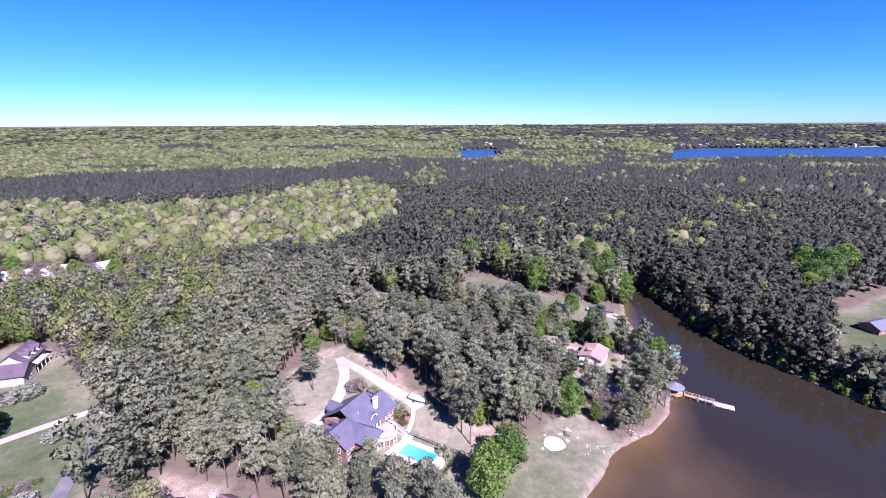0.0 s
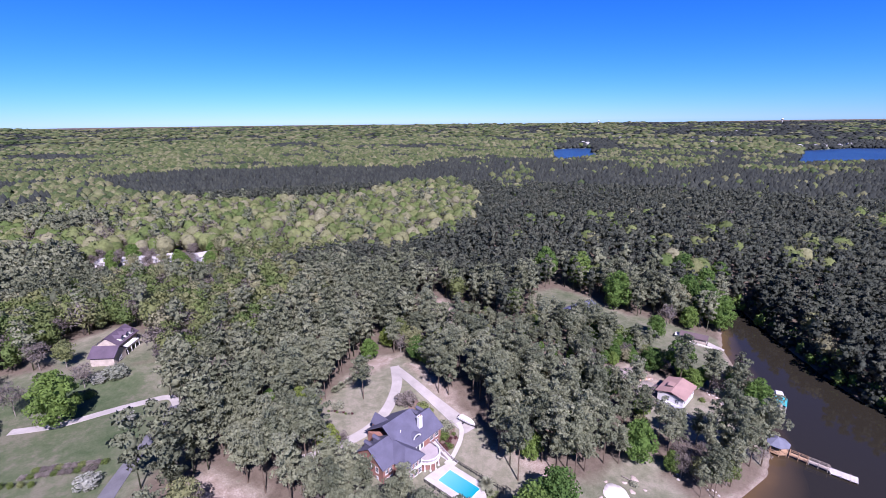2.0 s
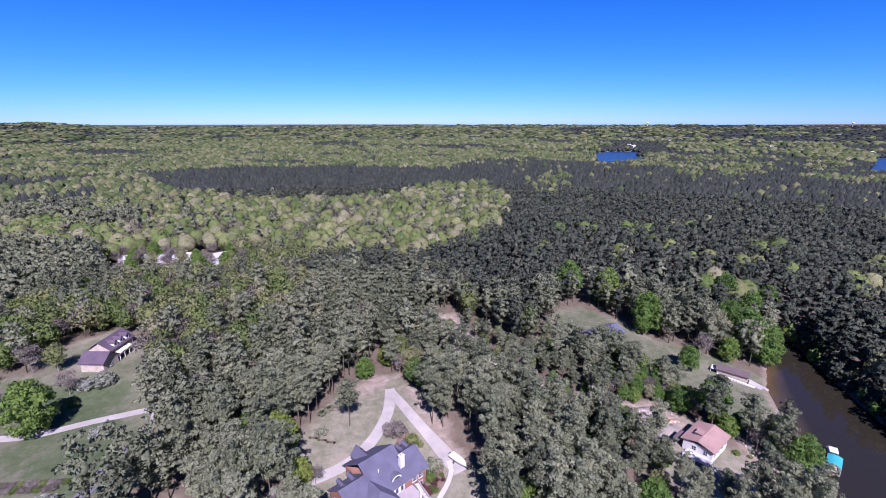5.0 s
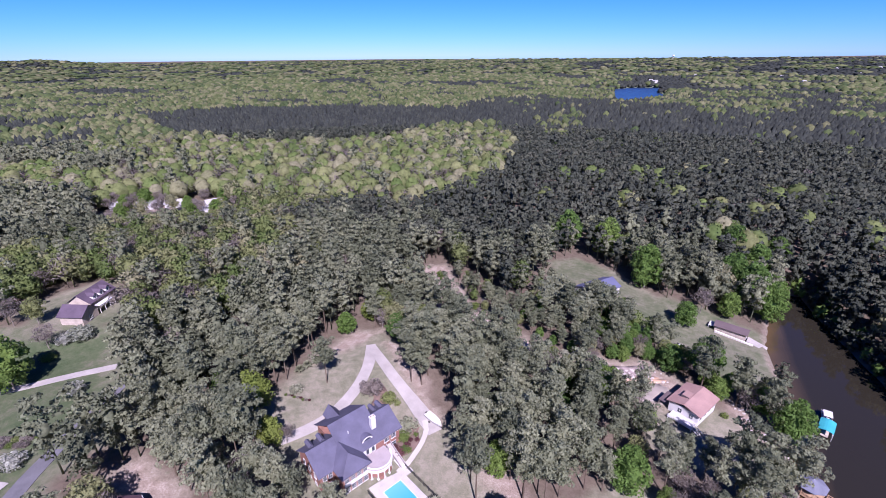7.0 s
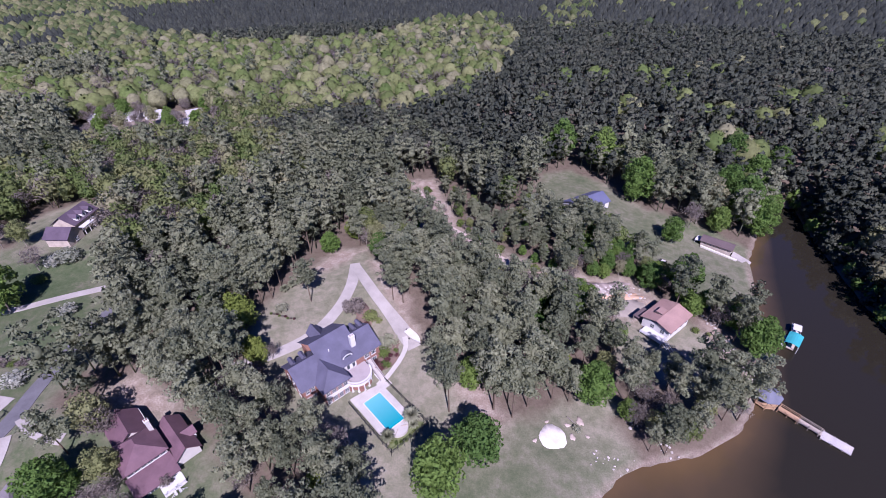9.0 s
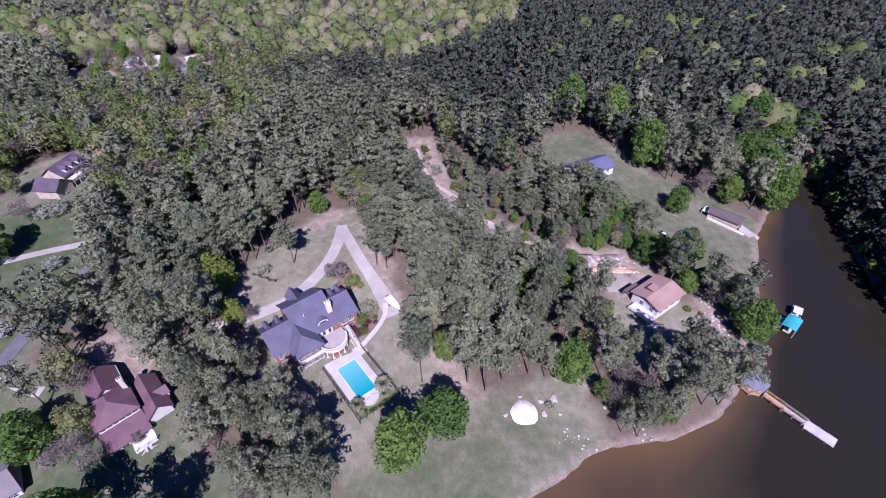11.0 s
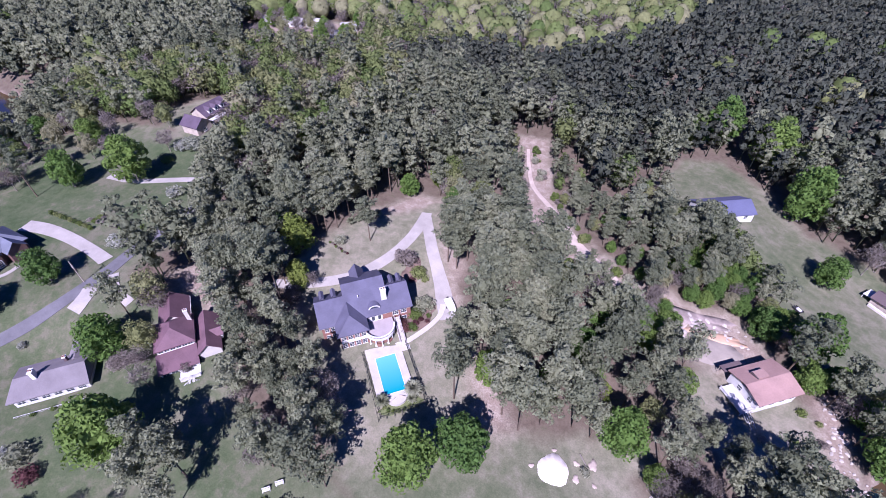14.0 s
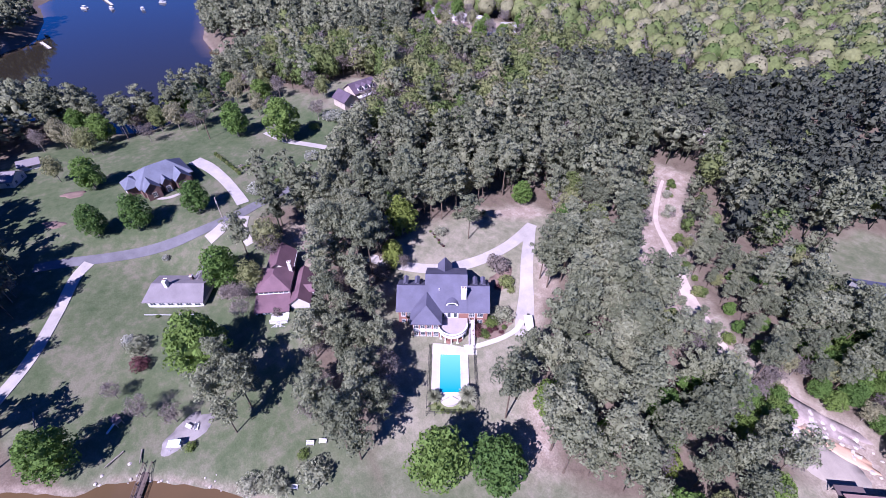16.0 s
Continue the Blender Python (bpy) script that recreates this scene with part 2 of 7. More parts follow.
def soft_mask(polys, x, y, feather):
    out = np.zeros(np.shape(x))
    w = np.array([noise.noise((a * 0.16, b * 0.16, 7)) for a, b in zip(x.ravel(), y.ravel())]).reshape(x.shape) * 2.5
    for p in polys:
        d = edge_distance(p, x, y)
        d = np.where(inside(p, x, y), d, -d) + w
        out = np.maximum(out, np.clip(d / feather + 0.5, 0, 1))
    return out


# grass, bare soil and forest floor
m, n, l, b = material("ground", 0.95, 0, 0.1)
cover = n.new("ShaderNodeAttribute")
cover.attribute_name = "cover"
sep = n.new("ShaderNodeSeparateColor")
l.new(cover.outputs["Color"], sep.inputs[0])
patch, fine, broad = noise_node(n, l, 0.35, 5, 0.65), noise_node(n, l, 2.5, 3), noise_node(n, l, 0.045, 3)
litter = ramp(n, ((0.3, (0.082, 0.064, 0.048)), (0.55, (0.118, 0.094, 0.073)), (0.75, (0.072, 0.076, 0.042))))
l.new(patch, litter.inputs[0])
grass = ramp(n, ((0.36, (0.096, 0.104, 0.066)), (0.49, (0.155, 0.151, 0.106)), (0.60, (0.222, 0.202, 0.157))))
l.new(mixer(n, l, patch, broad, 0.55), grass.inputs[0])
soil = ramp(n, ((0.3, (0.165, 0.122, 0.098)), (0.5, (0.24, 0.19, 0.16)), (0.7, (0.36, 0.31, 0.27))))
l.new(mixer(n, l, patch, fine, 0.3), soil.inputs[0])
lush = ramp(n, ((0.36, (0.047, 0.069, 0.032)), (0.50, (0.075, 0.092, 0.050)), (0.62, (0.122, 0.118, 0.084))))
l.new(mixer(n, l, patch, broad, 0.5), lush.inputs[0])
turf = mixer(n, l, grass.outputs[0], lush.outputs[0], sep.outputs[2])
col = mixer(n, l, litter.outputs[0], turf, sep.outputs[0])
col = mixer(n, l, col, soil.outputs[0], sep.outputs[1])
speck = ramp(n, ((0.3, (0.72, 0.72, 0.72)), (0.7, (1, 1, 1))))
l.new(fine, speck.inputs[0])
l.new(mixer(n, l, col, speck.outputs[0], 0.8, "MULTIPLY"), b.inputs["Base Color"])
bump(n, l, b, fine, 0.4, 0.15)
MAT["ground"] = m
ground = tagged(sheet("ground", GX, GY, GZ, m), "lake shore land with thin spring grass, pine straw and bare clay", "ground", kind="structure")
cov = np.zeros((GX.size, 4), np.float32)
cov[:, 0] = soft_mask(CLEAR.values(), GX, GY, 4).ravel()
cov[:, 1] = np.maximum(soft_mask(SOIL.values(), GX, GY, 5), 0.75 * np.clip(1.2 - np.abs(shore(GX, GY) - 0.2) / 1.1, 0, 1) * (np.hypot(GX, GY) < 480) * ((GX < 112) | (GY < 100))).ravel() * 0.9
cov[:, 2] = soft_mask([CLEAR["west_lots"], CLEAR["east_lawn"]], GX, GY, 20).ravel()
cov[:, 2] = np.maximum(cov[:, 2], 0.62 * soft_mask([[(18, 132), (40, 130), (60, 136), (52, 118), (25, 92), (5, 98)]], GX, GY, 16).ravel())
cov[:, 2] = np.maximum(cov[:, 2], 0.6 * soft_mask([CLEAR["north_lawn"]], GX, GY, 8).ravel())
cov[:, 3] = 1
at = ground.data.attributes.new("cover", "FLOAT_COLOR", "POINT")
at.data.foreach_set("color", cov.ravel())

m, n, l, b = material("lake_water", 0.06, 0, 0.22)
deep = n.new("ShaderNodeAttribute")
deep.attribute_name = "depth"
r = ramp(n, ((0.0, (0.085, 0.054, 0.027)), (0.22, (0.046, 0.033, 0.020)), (0.6, (0.0165, 0.0145, 0.0105))))
murk = noise_node(n, l, 0.06, 4)
dd = n.new("ShaderNodeMath")
dd.operation = "MULTIPLY_ADD"
l.new(murk, dd.inputs[0])
dd.inputs[1].default_value = 0.24
l.new(deep.outputs["Fac"], dd.inputs[2])
sub = n.new("ShaderNodeMath")
sub.operation = "SUBTRACT"
l.new(dd.outputs[0], sub.inputs[0])
sub.inputs[1].default_value = 0.12
l.new(sub.outputs[0], r.inputs[0])
l.new(r.outputs[0], b.inputs["Base Color"])
bump(n, l, b, noise_node(n, l, 0.7, 3), 0.05, 0.12)
MAT["water"] = m
wx, wy = stepped(-800, 800, -300, 330, 6.0), stepped(-300, 700, -60, 320, 6.0)
WX, WY = np.meshgrid(wx, wy)
water = tagged(sheet("water", WX, WY, 0 * WX, m), "calm brown lake water, dark in the deep and tawny by the shore", "lake", kind="structure")
at = water.data.attributes.new("depth", "FLOAT", "POINT")
at.data.foreach_set("value", np.clip(np.clip(-shore(WX, WY).ravel() / 15, 0, 1) * np.clip(0.25 + np.hypot(WX - 72, WY - 122).ravel() / 45, 0, 1) * np.where(WX.ravel() < -150, 0.85, np.clip((WY.ravel() - 40) / 130, 0.28, 1)) + np.clip((WX.ravel() - 108) / 12, 0, 1) * (WY.ravel() > 120), 0, 1).astype(np.float32))

m, n, l, b = material("windy_water", 0.32, 0, 0.5)
# blue base colour stands in for sky reflected off the ripples
r = ramp(n, ((0.35, (0.012, 0.026, 0.060)), (0.65, (0.020, 0.040, 0.085))))
l.new(noise_node(n, l, 0.01, 4), r.inputs[0])
l.new(r.outputs[0], b.inputs["Base Color"])
bump(n, l, b, noise_node(n, l, 0.25, 4), 0.6, 1.5)
for outline in (LAKE_NORTH, POND_NORTH):
    far_water = bmesh.new()
    far_water.faces.new([far_water.verts.new((x, y, 4.0)) for x, y in outline])
    bmesh.ops.triangulate(far_water, faces=far_water.faces)
    me = bpy.data.meshes.new("far_water")
    far_water.to_mesh(me)
    far_water.free()
    me.materials.append(m)
    tagged(new("far_water", me), "wind-rippled blue lake far beyond the woods", "lake", kind="structure")

# ---- trees ----
rng = np.random.default_rng(5)


def unit(v):
    return v / (np.linalg.norm(v, axis=-1, keepdims=True) + 1e-9)


def tufts(centres, radii, per, size, rng, heart, flat=0.65, loose=0.45, wide=0.62, shag=0.2, swell=0.45):
    """Leaf sprays, one small triangle each, shingled over puffs at the given centres; the light falls on them as on the puffs."""
    k = len(centres)
    i = np.arange(per) + 0.5
    up = 1 - 1.62 * i / per
    az = i * 2.39996
    ball = np.stack([np.sqrt(1 - up**2) * np.cos(az), np.sqrt(1 - up**2) * np.sin(az), up], 1)
    spin = rng.uniform(0, 6.28, k)[:, None]
    d = np.stack([ball[None, :, 0] * np.cos(spin) - ball[None, :, 1] * np.sin(spin), ball[None, :, 0] * np.sin(spin) + ball[None, :, 1] * np.cos(spin), np.broadcast_to(ball[None, :, 2], (k, per))], -1)
    d = unit(d + rng.normal(0, 0.22, d.shape))
    c = centres[:, None] + d * (radii[:, None] * rng.uniform(1 - shag, 1 + shag, (k, per)))[..., None] * np.array([1, 1, flat])
    out = unit(centres - np.asarray(heart))[:, None]
    soft = unit((1.25 - swell) * d + swell * out + np.array([0, 0, 0.15]) + rng.normal(0, 0.09, d.shape)).reshape(-1, 3)
    c, d = c.reshape(-1, 3), d.reshape(-1, 3)
    nrm = unit(d + rng.normal(0, loose, d.shape))
    a = unit(np.cross(nrm, rng.normal(0, 1, d.shape)))
    b = np.cross(nrm, a)
    sz = (size * rng.uniform(0.65, 1.35, len(c)))[:, None]
    v = np.stack([c + a * sz * 1.25, c - a * sz * 0.6 + b * sz * wide * 1.3, c - a * sz * 0.6 - b * sz * wide * 1.3], 1)
    return v.reshape(-1, 3), np.arange(3 * len(c)).reshape(-1, 3), np.repeat(soft, 3, 0)


def joined(*pieces):
    """Pieces of triangles and normals put together."""
    vs, fs, ns, base = [], [], [], 0
    for v, f, n_ in pieces:
        f = np.asarray(f)
        if f.shape[1] == 4:
            f = np.concatenate([f[:, :3], f[:, [0, 2, 3]]])
        vs.append(v), fs.append(f + base), ns.append(n_)
        base += len(v)
    return np.concatenate(vs), np.concatenate(fs), np.concatenate(ns)


def soft_normals(vf):
    """The crown's own swelling, by which its leaves are shaded."""
    if len(vf) > 2:
        return vf[2]
    d = vf[0] - vf[0].mean(0)
    d = d / (np.abs(d).max(0) + 1e-9) + np.array([0, 0, 0.25])
    return d / (np.linalg.norm(d, axis=1)[:, None] + 1e-9)


def set_normals(me, normals):
    at = me.attributes.new("custom_normal", "FLOAT_VECTOR", "POINT")
    at.data.foreach_set("vector", np.ascontiguousarray(normals, np.float32).ravel())


def pine_crown(seed, height, radius, boughs, per, size, low=0.42, flat=0.62):
    """Boughs in loose whorls round the upper trunk, each carrying a few flattened tufts of needles."""
    r = np.random.default_rng(seed)
    hs = np.linspace(low, 0.97, boughs) + r.normal(0, 0.02, boughs)
    az = np.arange(boughs) * 2.4 + r.normal(0, 0.4, boughs)
    prof = np.sin(np.clip((hs - low) / (1.06 - low), 0, 1) ** 0.72 * math.pi) ** 0.6 * radius * r.uniform(0.62, 1.15, boughs)
    prof = np.maximum(prof, 0.2 * radius)
    pts, rad = [], []
    for h, a, w in zip(hs, az, prof):
        for along in ((0.4, 0.95) if w < 0.6 * radius else (0.32, 0.66, 1.0)):
            side = r.normal(0, 0.1 * radius, 3) * (1, 1, 0.6)
            pts.append(np.array([math.cos(a) * w * along, math.sin(a) * w * along, h * height + 0.10 * w * along]) + side)
            rad.append(radius * r.uniform(0.17, 0.30))
    pts.append(np.array([0, 0, height * 0.97]))
    rad.append(radius * 0.2)
    pts, rad = np.array(pts), np.array(rad)
    mid = height * (low + 1) / 2
    return joined(core(seed, mid - 0.06 * height, height * (1 - low) * 0.25, radius * 0.38), tufts(pts, rad, per, size, r, (0, 0, mid - 0.12 * height), flat, swell=0.6))


def core(seed, mid, half, radius, rings=3, sides=6):
    """The shaded heart of a crown: boughs too close to tell apart."""
    r = np.random.default_rng(seed + 900)
    vs, fs = [(0, 0, mid - half)], []
    for j in range(rings):
        t = math.pi * (j + 1) / (rings + 1)
        for k in range(sides):
            a = 2 * math.pi * (k + 0.5 * (j % 2)) / sides
            w = radius * math.sin(t) * r.uniform(0.7, 1.15)
            vs.append((math.cos(a) * w, math.sin(a) * w, mid - half * math.cos(t)))
    vs.append((0, 0, mid + half))
    for k in range(sides):
        q = (k + 1) % sides
        fs.append((0, 1 + q, 1 + k))
        for j in range(rings - 1):
            p, t = 1 + j * sides, 1 + (j + 1) * sides
            fs += [(p + k, p + q, t + q), (p + k, t + q, t + k)]
        fs.append((1 + (rings - 1) * sides + k, 1 + (rings - 1) * sides + q, len(vs) - 1))
    vs = np.array(vs)
    return vs, np.array(fs), unit(vs - [0, 0, mid] + 1e-6)


def broad_crown(seed, height, radius, lobes, per, size, low=0.22, peak=0.0, swell=0.5):
    """Leafy lobes over a rounded crown, with gaps between them; peak draws the top in towards a cone."""
    r = np.random.default_rng(seed)
    mid, half = height * (1 + low) / 2, height * (1 - low) / 2
    ph = np.linspace(-0.92, 0.97, lobes)
    az = np.arange(lobes) * 2.39996 + r.normal(0, 0.25, lobes)
    ring = np.sqrt(1 - ph**2) * (1 - peak * np.clip(ph, -0.2, 1)) * r.uniform(0.82, 1.08, lobes)
    lc = np.stack([np.cos(az) * ring * radius * 0.78, np.sin(az) * ring * radius * 0.78, ph * half * 0.84 + r.normal(0, 0.03 * height, lobes) + mid], 1)
    lr = radius * r.uniform(0.20, 0.36, lobes) * (22 / lobes) ** 0.3
    return joined(core(seed, mid - 0.03 * height, half * 0.64, radius * 0.58), tufts(lc, lr, per, size, r, (0, 0, mid), 0.8, swell=swell))


def dome_crown(seed, height, radius, per, size, low=0.12, peak=0.0):
    """A rounded leafy dome of bulging lobes, with loose sprays over it."""
    r = np.random.default_rng(seed)
    mid, half = height * (1 + low) / 2, height * (1 - low) / 2
    bulge = unit(r.normal(0, 1, (11, 3)) + [0, 0, 0.5])
    v, f, n_ = core(seed, 0.0, 1.0, 1.0, 6, 9)
    d = unit(v)

    def swollen(way):
        near = np.max(way @ bulge.T, axis=1)
        return 0.74 + 0.30 * np.clip((near - 0.55) / 0.45, 0, 1) ** 0.7

    def laid(way, lift):
        pull = 1 - peak * np.clip(way[:, 2:3], -0.2, 1)
        return way * lift[:, None] * np.concatenate([pull * radius, pull * radius, 0 * pull + half], 1) + [0, 0, mid]

    lean = unit(d + 0.7 * (d - bulge[np.argmax(d @ bulge.T, axis=1)]))
    heart = (laid(d, swollen(d) * r.uniform(0.94, 1.05, len(d))), f, lean)
    w = unit(r.normal(0, 1, (per, 3)) + [0, 0, 0.45])
    spray = tufts(laid(w, swollen(w)), np.full(per, 0.14 * radius), 2, size, r, (0, 0, mid), 0.8, 0.5, 0.62, 0.6, 0.95)
    return joined(heart, spray)


def bare_crown(seed, height, radius, lobes, per, size):
    """A tree just coming into leaf: fine twigs in a haze of buds."""
    r = np.random.default_rng(seed)
    mid, half = height * 0.65, height * 0.36
    d = unit(r.normal(0, 1, (lobes, 3)))
    lc = d * np.array([radius, radius, half]) * r.uniform(0.45, 0.85, (lobes, 1)) + [0, 0, mid]
    return tufts(lc, radius * r.uniform(0.2, 0.4, lobes), per, size, r, (0, 0, mid * 0.6), 0.9, 1.6, 0.2, 0.5)


def tube_mesh(points, radii, sides=7):
    """A tapered trunk or limb through the points."""
    vs, fs = [], []
    for p, rad in zip(points, radii):
        for k in range(sides):
            a = 2 * math.pi * k / sides
            vs.append((p[0] + rad * math.cos(a), p[1] + rad * math.sin(a), p[2]))
    for j in range(len(points) - 1):
        for k in range(sides):
            k2 = (k + 1) % sides
            fs.append((j * sides + k, j * sides + k2, (j + 1) * sides + k2, (j + 1) * sides + k))
    return np.array(vs), np.array(fs)


def trunk_with_limbs(seed, height, girth, fork, limbs, reach):
    r = np.random.default_rng(seed)
    lean = r.normal(0, 0.012 * height, 2)
    pts = [(lean[0] * s * s, lean[1] * s * s, -0.6 + (height * 0.93 + 0.6) * s) for s in (0, 0.05, 0.3, 0.6, 0.85, 1.0)]
    vs, fs = tube_mesh(pts, [girth * k for k in (1.35, 1.0, 0.82, 0.6, 0.35, 0.12)])
    for i in range(limbs):
        h = height * (fork + (0.9 - fork) * i / limbs)
        a = i * 2.4 + r.uniform(-0.3, 0.3)
        ln = reach * r.uniform(0.6, 1.0) * (1.0 - 0.5 * i / limbs)
        q = [(math.cos(a) * ln * s, math.sin(a) * ln * s, h + ln * 0.35 * s) for s in (0.0, 0.5, 1.0)]
        v2, f2 = tube_mesh(q, [girth * 0.36, girth * 0.22, girth * 0.06], 4)
        fs = np.concatenate([fs, f2 + len(vs)])
        vs = np.concatenate([vs, v2])
    return vs, fs


def mesh_of(name, vf, mat, smooth=False):
    me = bpy.data.meshes.new(name)
    fill_mesh(me, vf[0], vf[1], smooth)
    me.materials.append(mat)
    if len(vf) > 2:
        set_normals(me, vf[2])
    return me


def tree_model(name, label, crown, trunk, leaf, bark):
    """One tree as a thing: an empty at its foot, a trunk and a crown."""
    root = tagged(new(name), label, "tree")
    for part_name, vf, mat in (("trunk", trunk, bark), ("crown", crown, leaf)):
        ob = new(part_name, mesh_of(part_name, vf, mat))
        ob.parent = root
    return root


# kind: (height, radius) of the model, before each tree's own scale
MODELS = {"pine": [], "green": [], "broad": [], "bare": [], "lime": []}
for s in range(6):
    hgt, rad = 19 + 1.2 * s, 3.9 + 0.3 * (s % 3)
    MODELS["pine"].append(("pine_tree", "tall loblolly pine with a bare trunk and dark tufted crown", pine_crown(40 + s, hgt, rad, 25, 27, 0.36, 0.38 + 0.05 * (s % 3)), trunk_with_limbs(s, hgt, 0.24, 0.45, 9, rad * 0.8), MAT["pine", "object"], MAT["bark"]))
for s in range(3):
    MODELS["green"].append(("broadleaf_tree", "rounded hardwood tree in fresh bright green spring leaf", broad_crown(60 + s, 13.5, 5.2, 64, 44, 0.32, 0.02, 0.3), trunk_with_limbs(20 + s, 11, 0.3, 0.3, 8, 3.6), MAT["green", "object"], MAT["bark_grey"]))
for s in range(3):
    MODELS["broad"].append(("hardwood_tree", "hardwood tree in pale yellow-green spring leaf and catkins", broad_crown(70 + s, 15, 5.2, 46, 36, 0.32, 0.22), trunk_with_limbs(30 + s, 13, 0.22, 0.35, 8, 3.4), MAT["broad", "object"], MAT["bark_grey"]))
for s in range(2):
    MODELS["lime"].append(("broadleaf_tree", "rounded tree in very bright yellow-green new leaf", broad_crown(65 + s, 12.5, 4.8, 60, 40, 0.3, 0.02, 0.3), trunk_with_limbs(25 + s, 10, 0.26, 0.3, 8, 3.4), MAT["lime", "object"], MAT["bark_grey"]))
for s in range(2):
    MODELS["bare"].append(("budding_tree", "grey hardwood tree still nearly bare in early spring", bare_crown(80 + s, 13, 4.8, 34, 34, 0.5), trunk_with_limbs(35 + s, 12, 0.2, 0.25, 14, 3.8), MAT["bare", "object"], MAT["bark_grey"]))

WOODS = {
    "oak_ridge": [(-257, 245), (-192, 235), (-155, 250), (-115, 310), (-89, 300), (-50, 410), (-64, 548), (-137, 693), (-196, 650), (-254, 507), (-333, 471), (-500, 485), (-720, 620), (-720, 200), (-400, 140), (-310, 150), (-230, 110), (-205, 125)],
    "plantation": [(-499, 490), (-371, 489), (-333, 471), (-254, 507), (-187, 628), (-99, 730), (-119, 873), (-244, 823), (-390, 827), (-548, 783), (-652, 742), (-642, 635)],
    "west_mix": [(-118, 140), (-102, 190), (-122, 255), (-155, 256), (-192, 245), (-257, 245), (-310, 150), (-230, 108), (-200, 128), (-160, 142)],
    "west_point": [(-420, 104), (-356, 96), (-318, 100), (-298, 122), (-291, 141), (-262, 150), (-240, 180), (-216, 205), (-292, 240), (-420, 240)],
    "big_pine": [(-120, 700), (-180, 790), (-240, 968), (-179, 1096), (-2, 1178), (101, 1026), (192, 951), (275, 921), (372, 859), (438, 826), (700, 760), (900, 600), (600, 100), (118, 120), (118, 300), (-40, 300), (-50, 420), (-64, 548)],
}


def forest_points(x0, x1, y0, y1, step, rng):
    xs, ys = np.meshgrid(np.arange(x0, x1, step), np.arange(y0, y1, step))
    x = xs.ravel() + rng.uniform(-0.42, 0.42, xs.size) * step
    y = ys.ravel() + rng.uniform(-0.42, 0.42, xs.size) * step
    return x, y


def in_view(x, y):
    """The wedge of land that the walk looks over, with some to spare."""
    a = np.degrees(np.arctan2(x - 40, y + 60))
    return (a > -112) & (a < 62)


def open_ground(x, y, margin=0.0):
    out = shore(x, y) < 1.5
    for p in CLEAR.values():
        out |= inside(p, x, y)
    return out


YOUNG = [[(-62, 232), (-45, 218), (-20, 196), (0, 184), (30, 176), (44, 180), (62, 200), (90, 194), (86, 200), (63, 217), (42, 238), (22, 236), (6, 250), (0, 218), (-30, 242)]]


# broadleaf clumps among the far pines: place, reach, kind
BROADLEAF_CLUMPS = [(-32, 690, 30, 3), (-30, 620, 16, 3), (-38, 770, 20, 3), (175, 895, 20, 3), (232, 905, 24, 3), (140, 400, 13, 3), (121, 364, 11, 3), (98, 318, 15, 3), (93, 368, 8, 3), (45, 362, 8, 2), (195, 370, 18, 2), (172, 328, 14, 3), (205, 392, 12, 4), (60, 436, 16, 3), (20, 420, 10, 3), (-10, 375, 8, 4), (260, 420, 10, 2), (-500, 350, 48, 0), (-400, 335, 24, 0), (-300, 222, 26, 0), (-250, 200, 20, 0), (-570, 400, 40, 0)]


def wood_kind(x, y, rng):
    """0 pine, 1 plantation pine, 2 pale hardwood, 3 green hardwood, 4 budding."""
    u = rng.uniform(0, 1, len(x))
    patchy = np.array([noise.noise((a * 0.012, b * 0.012, 11)) for a, b in zip(x, y)]) + 0.5 * np.array([noise.noise((a * 0.04, b * 0.04, 5)) for a, b in zip(x, y)])
    k = np.where(u < 0.965, 0, np.where(u < 0.98, 3, np.where(u < 0.99, 2, 4)))
    k = np.where((y < 270) & (np.abs(x) < 75) & (u < 0.11), np.where(u < 0.04, 2, np.where(u < 0.08, 4, 3)), k)
    k = np.where((x > 18) & (x < 62) & (y > 145) & (y < 192) & (u < 0.30), np.where(u < 0.2, 4, 3), k)
    north = y + 70 * patchy > 262 + 0.15 * np.abs(x) + 50 * (rng.uniform(0, 1, len(x)) - 0.5)
    north |= x > 118
    k = np.where(north & (k == 0), 1, k)
    k = np.where((patchy > 0.74) & (u < 0.7), np.where(u < 0.4, 3, 2), k)
    oak = inside(WOODS["oak_ridge"], x, y)
    k = np.where(oak, np.where(u < 0.44, 2, np.where(u < 0.70, 3, np.where(u < 0.96, 4, 0))), k)
    west = inside(WOODS["west_mix"], x, y)
    k = np.where(west, np.where(u < 0.12, 0, np.where(u < 0.45, 2, np.where(u < 0.74, 4, 3))), k)
    k = np.where(inside(WOODS["west_point"], x, y), np.where(u < 0.9, 0, 3), k)
    k = np.where(inside(YOUNG[0], x, y), np.where(u < np.where(x > 30, 0.16, 0.62), 0, np.where(u < 0.82, 3, np.where(u < 0.94, 2, 4))), k)
    k = np.where(inside(WOODS["plantation"], x, y), 1, k)
    pines = inside(WOODS["big_pine"], x, y)
    far = (np.hypot(x + 150, y - 80) > 800) & ~inside(WOODS["plantation"], x, y) & ~pines
    k = np.where(far, np.where(patchy + 0.25 * u - np.clip(x / 1500, -0.1, 0.5) > 0.04, np.where(u < 0.6, 2, 3), 1), k)
    for cx, cy, cr, what in BROADLEAF_CLUMPS:
        near = np.hypot(x - cx, y - cy) < cr * (1 + 0.8 * patchy)
        k = np.where(near & (u < 0.85), np.where(u < 0.2, 2, what), k)
    return k


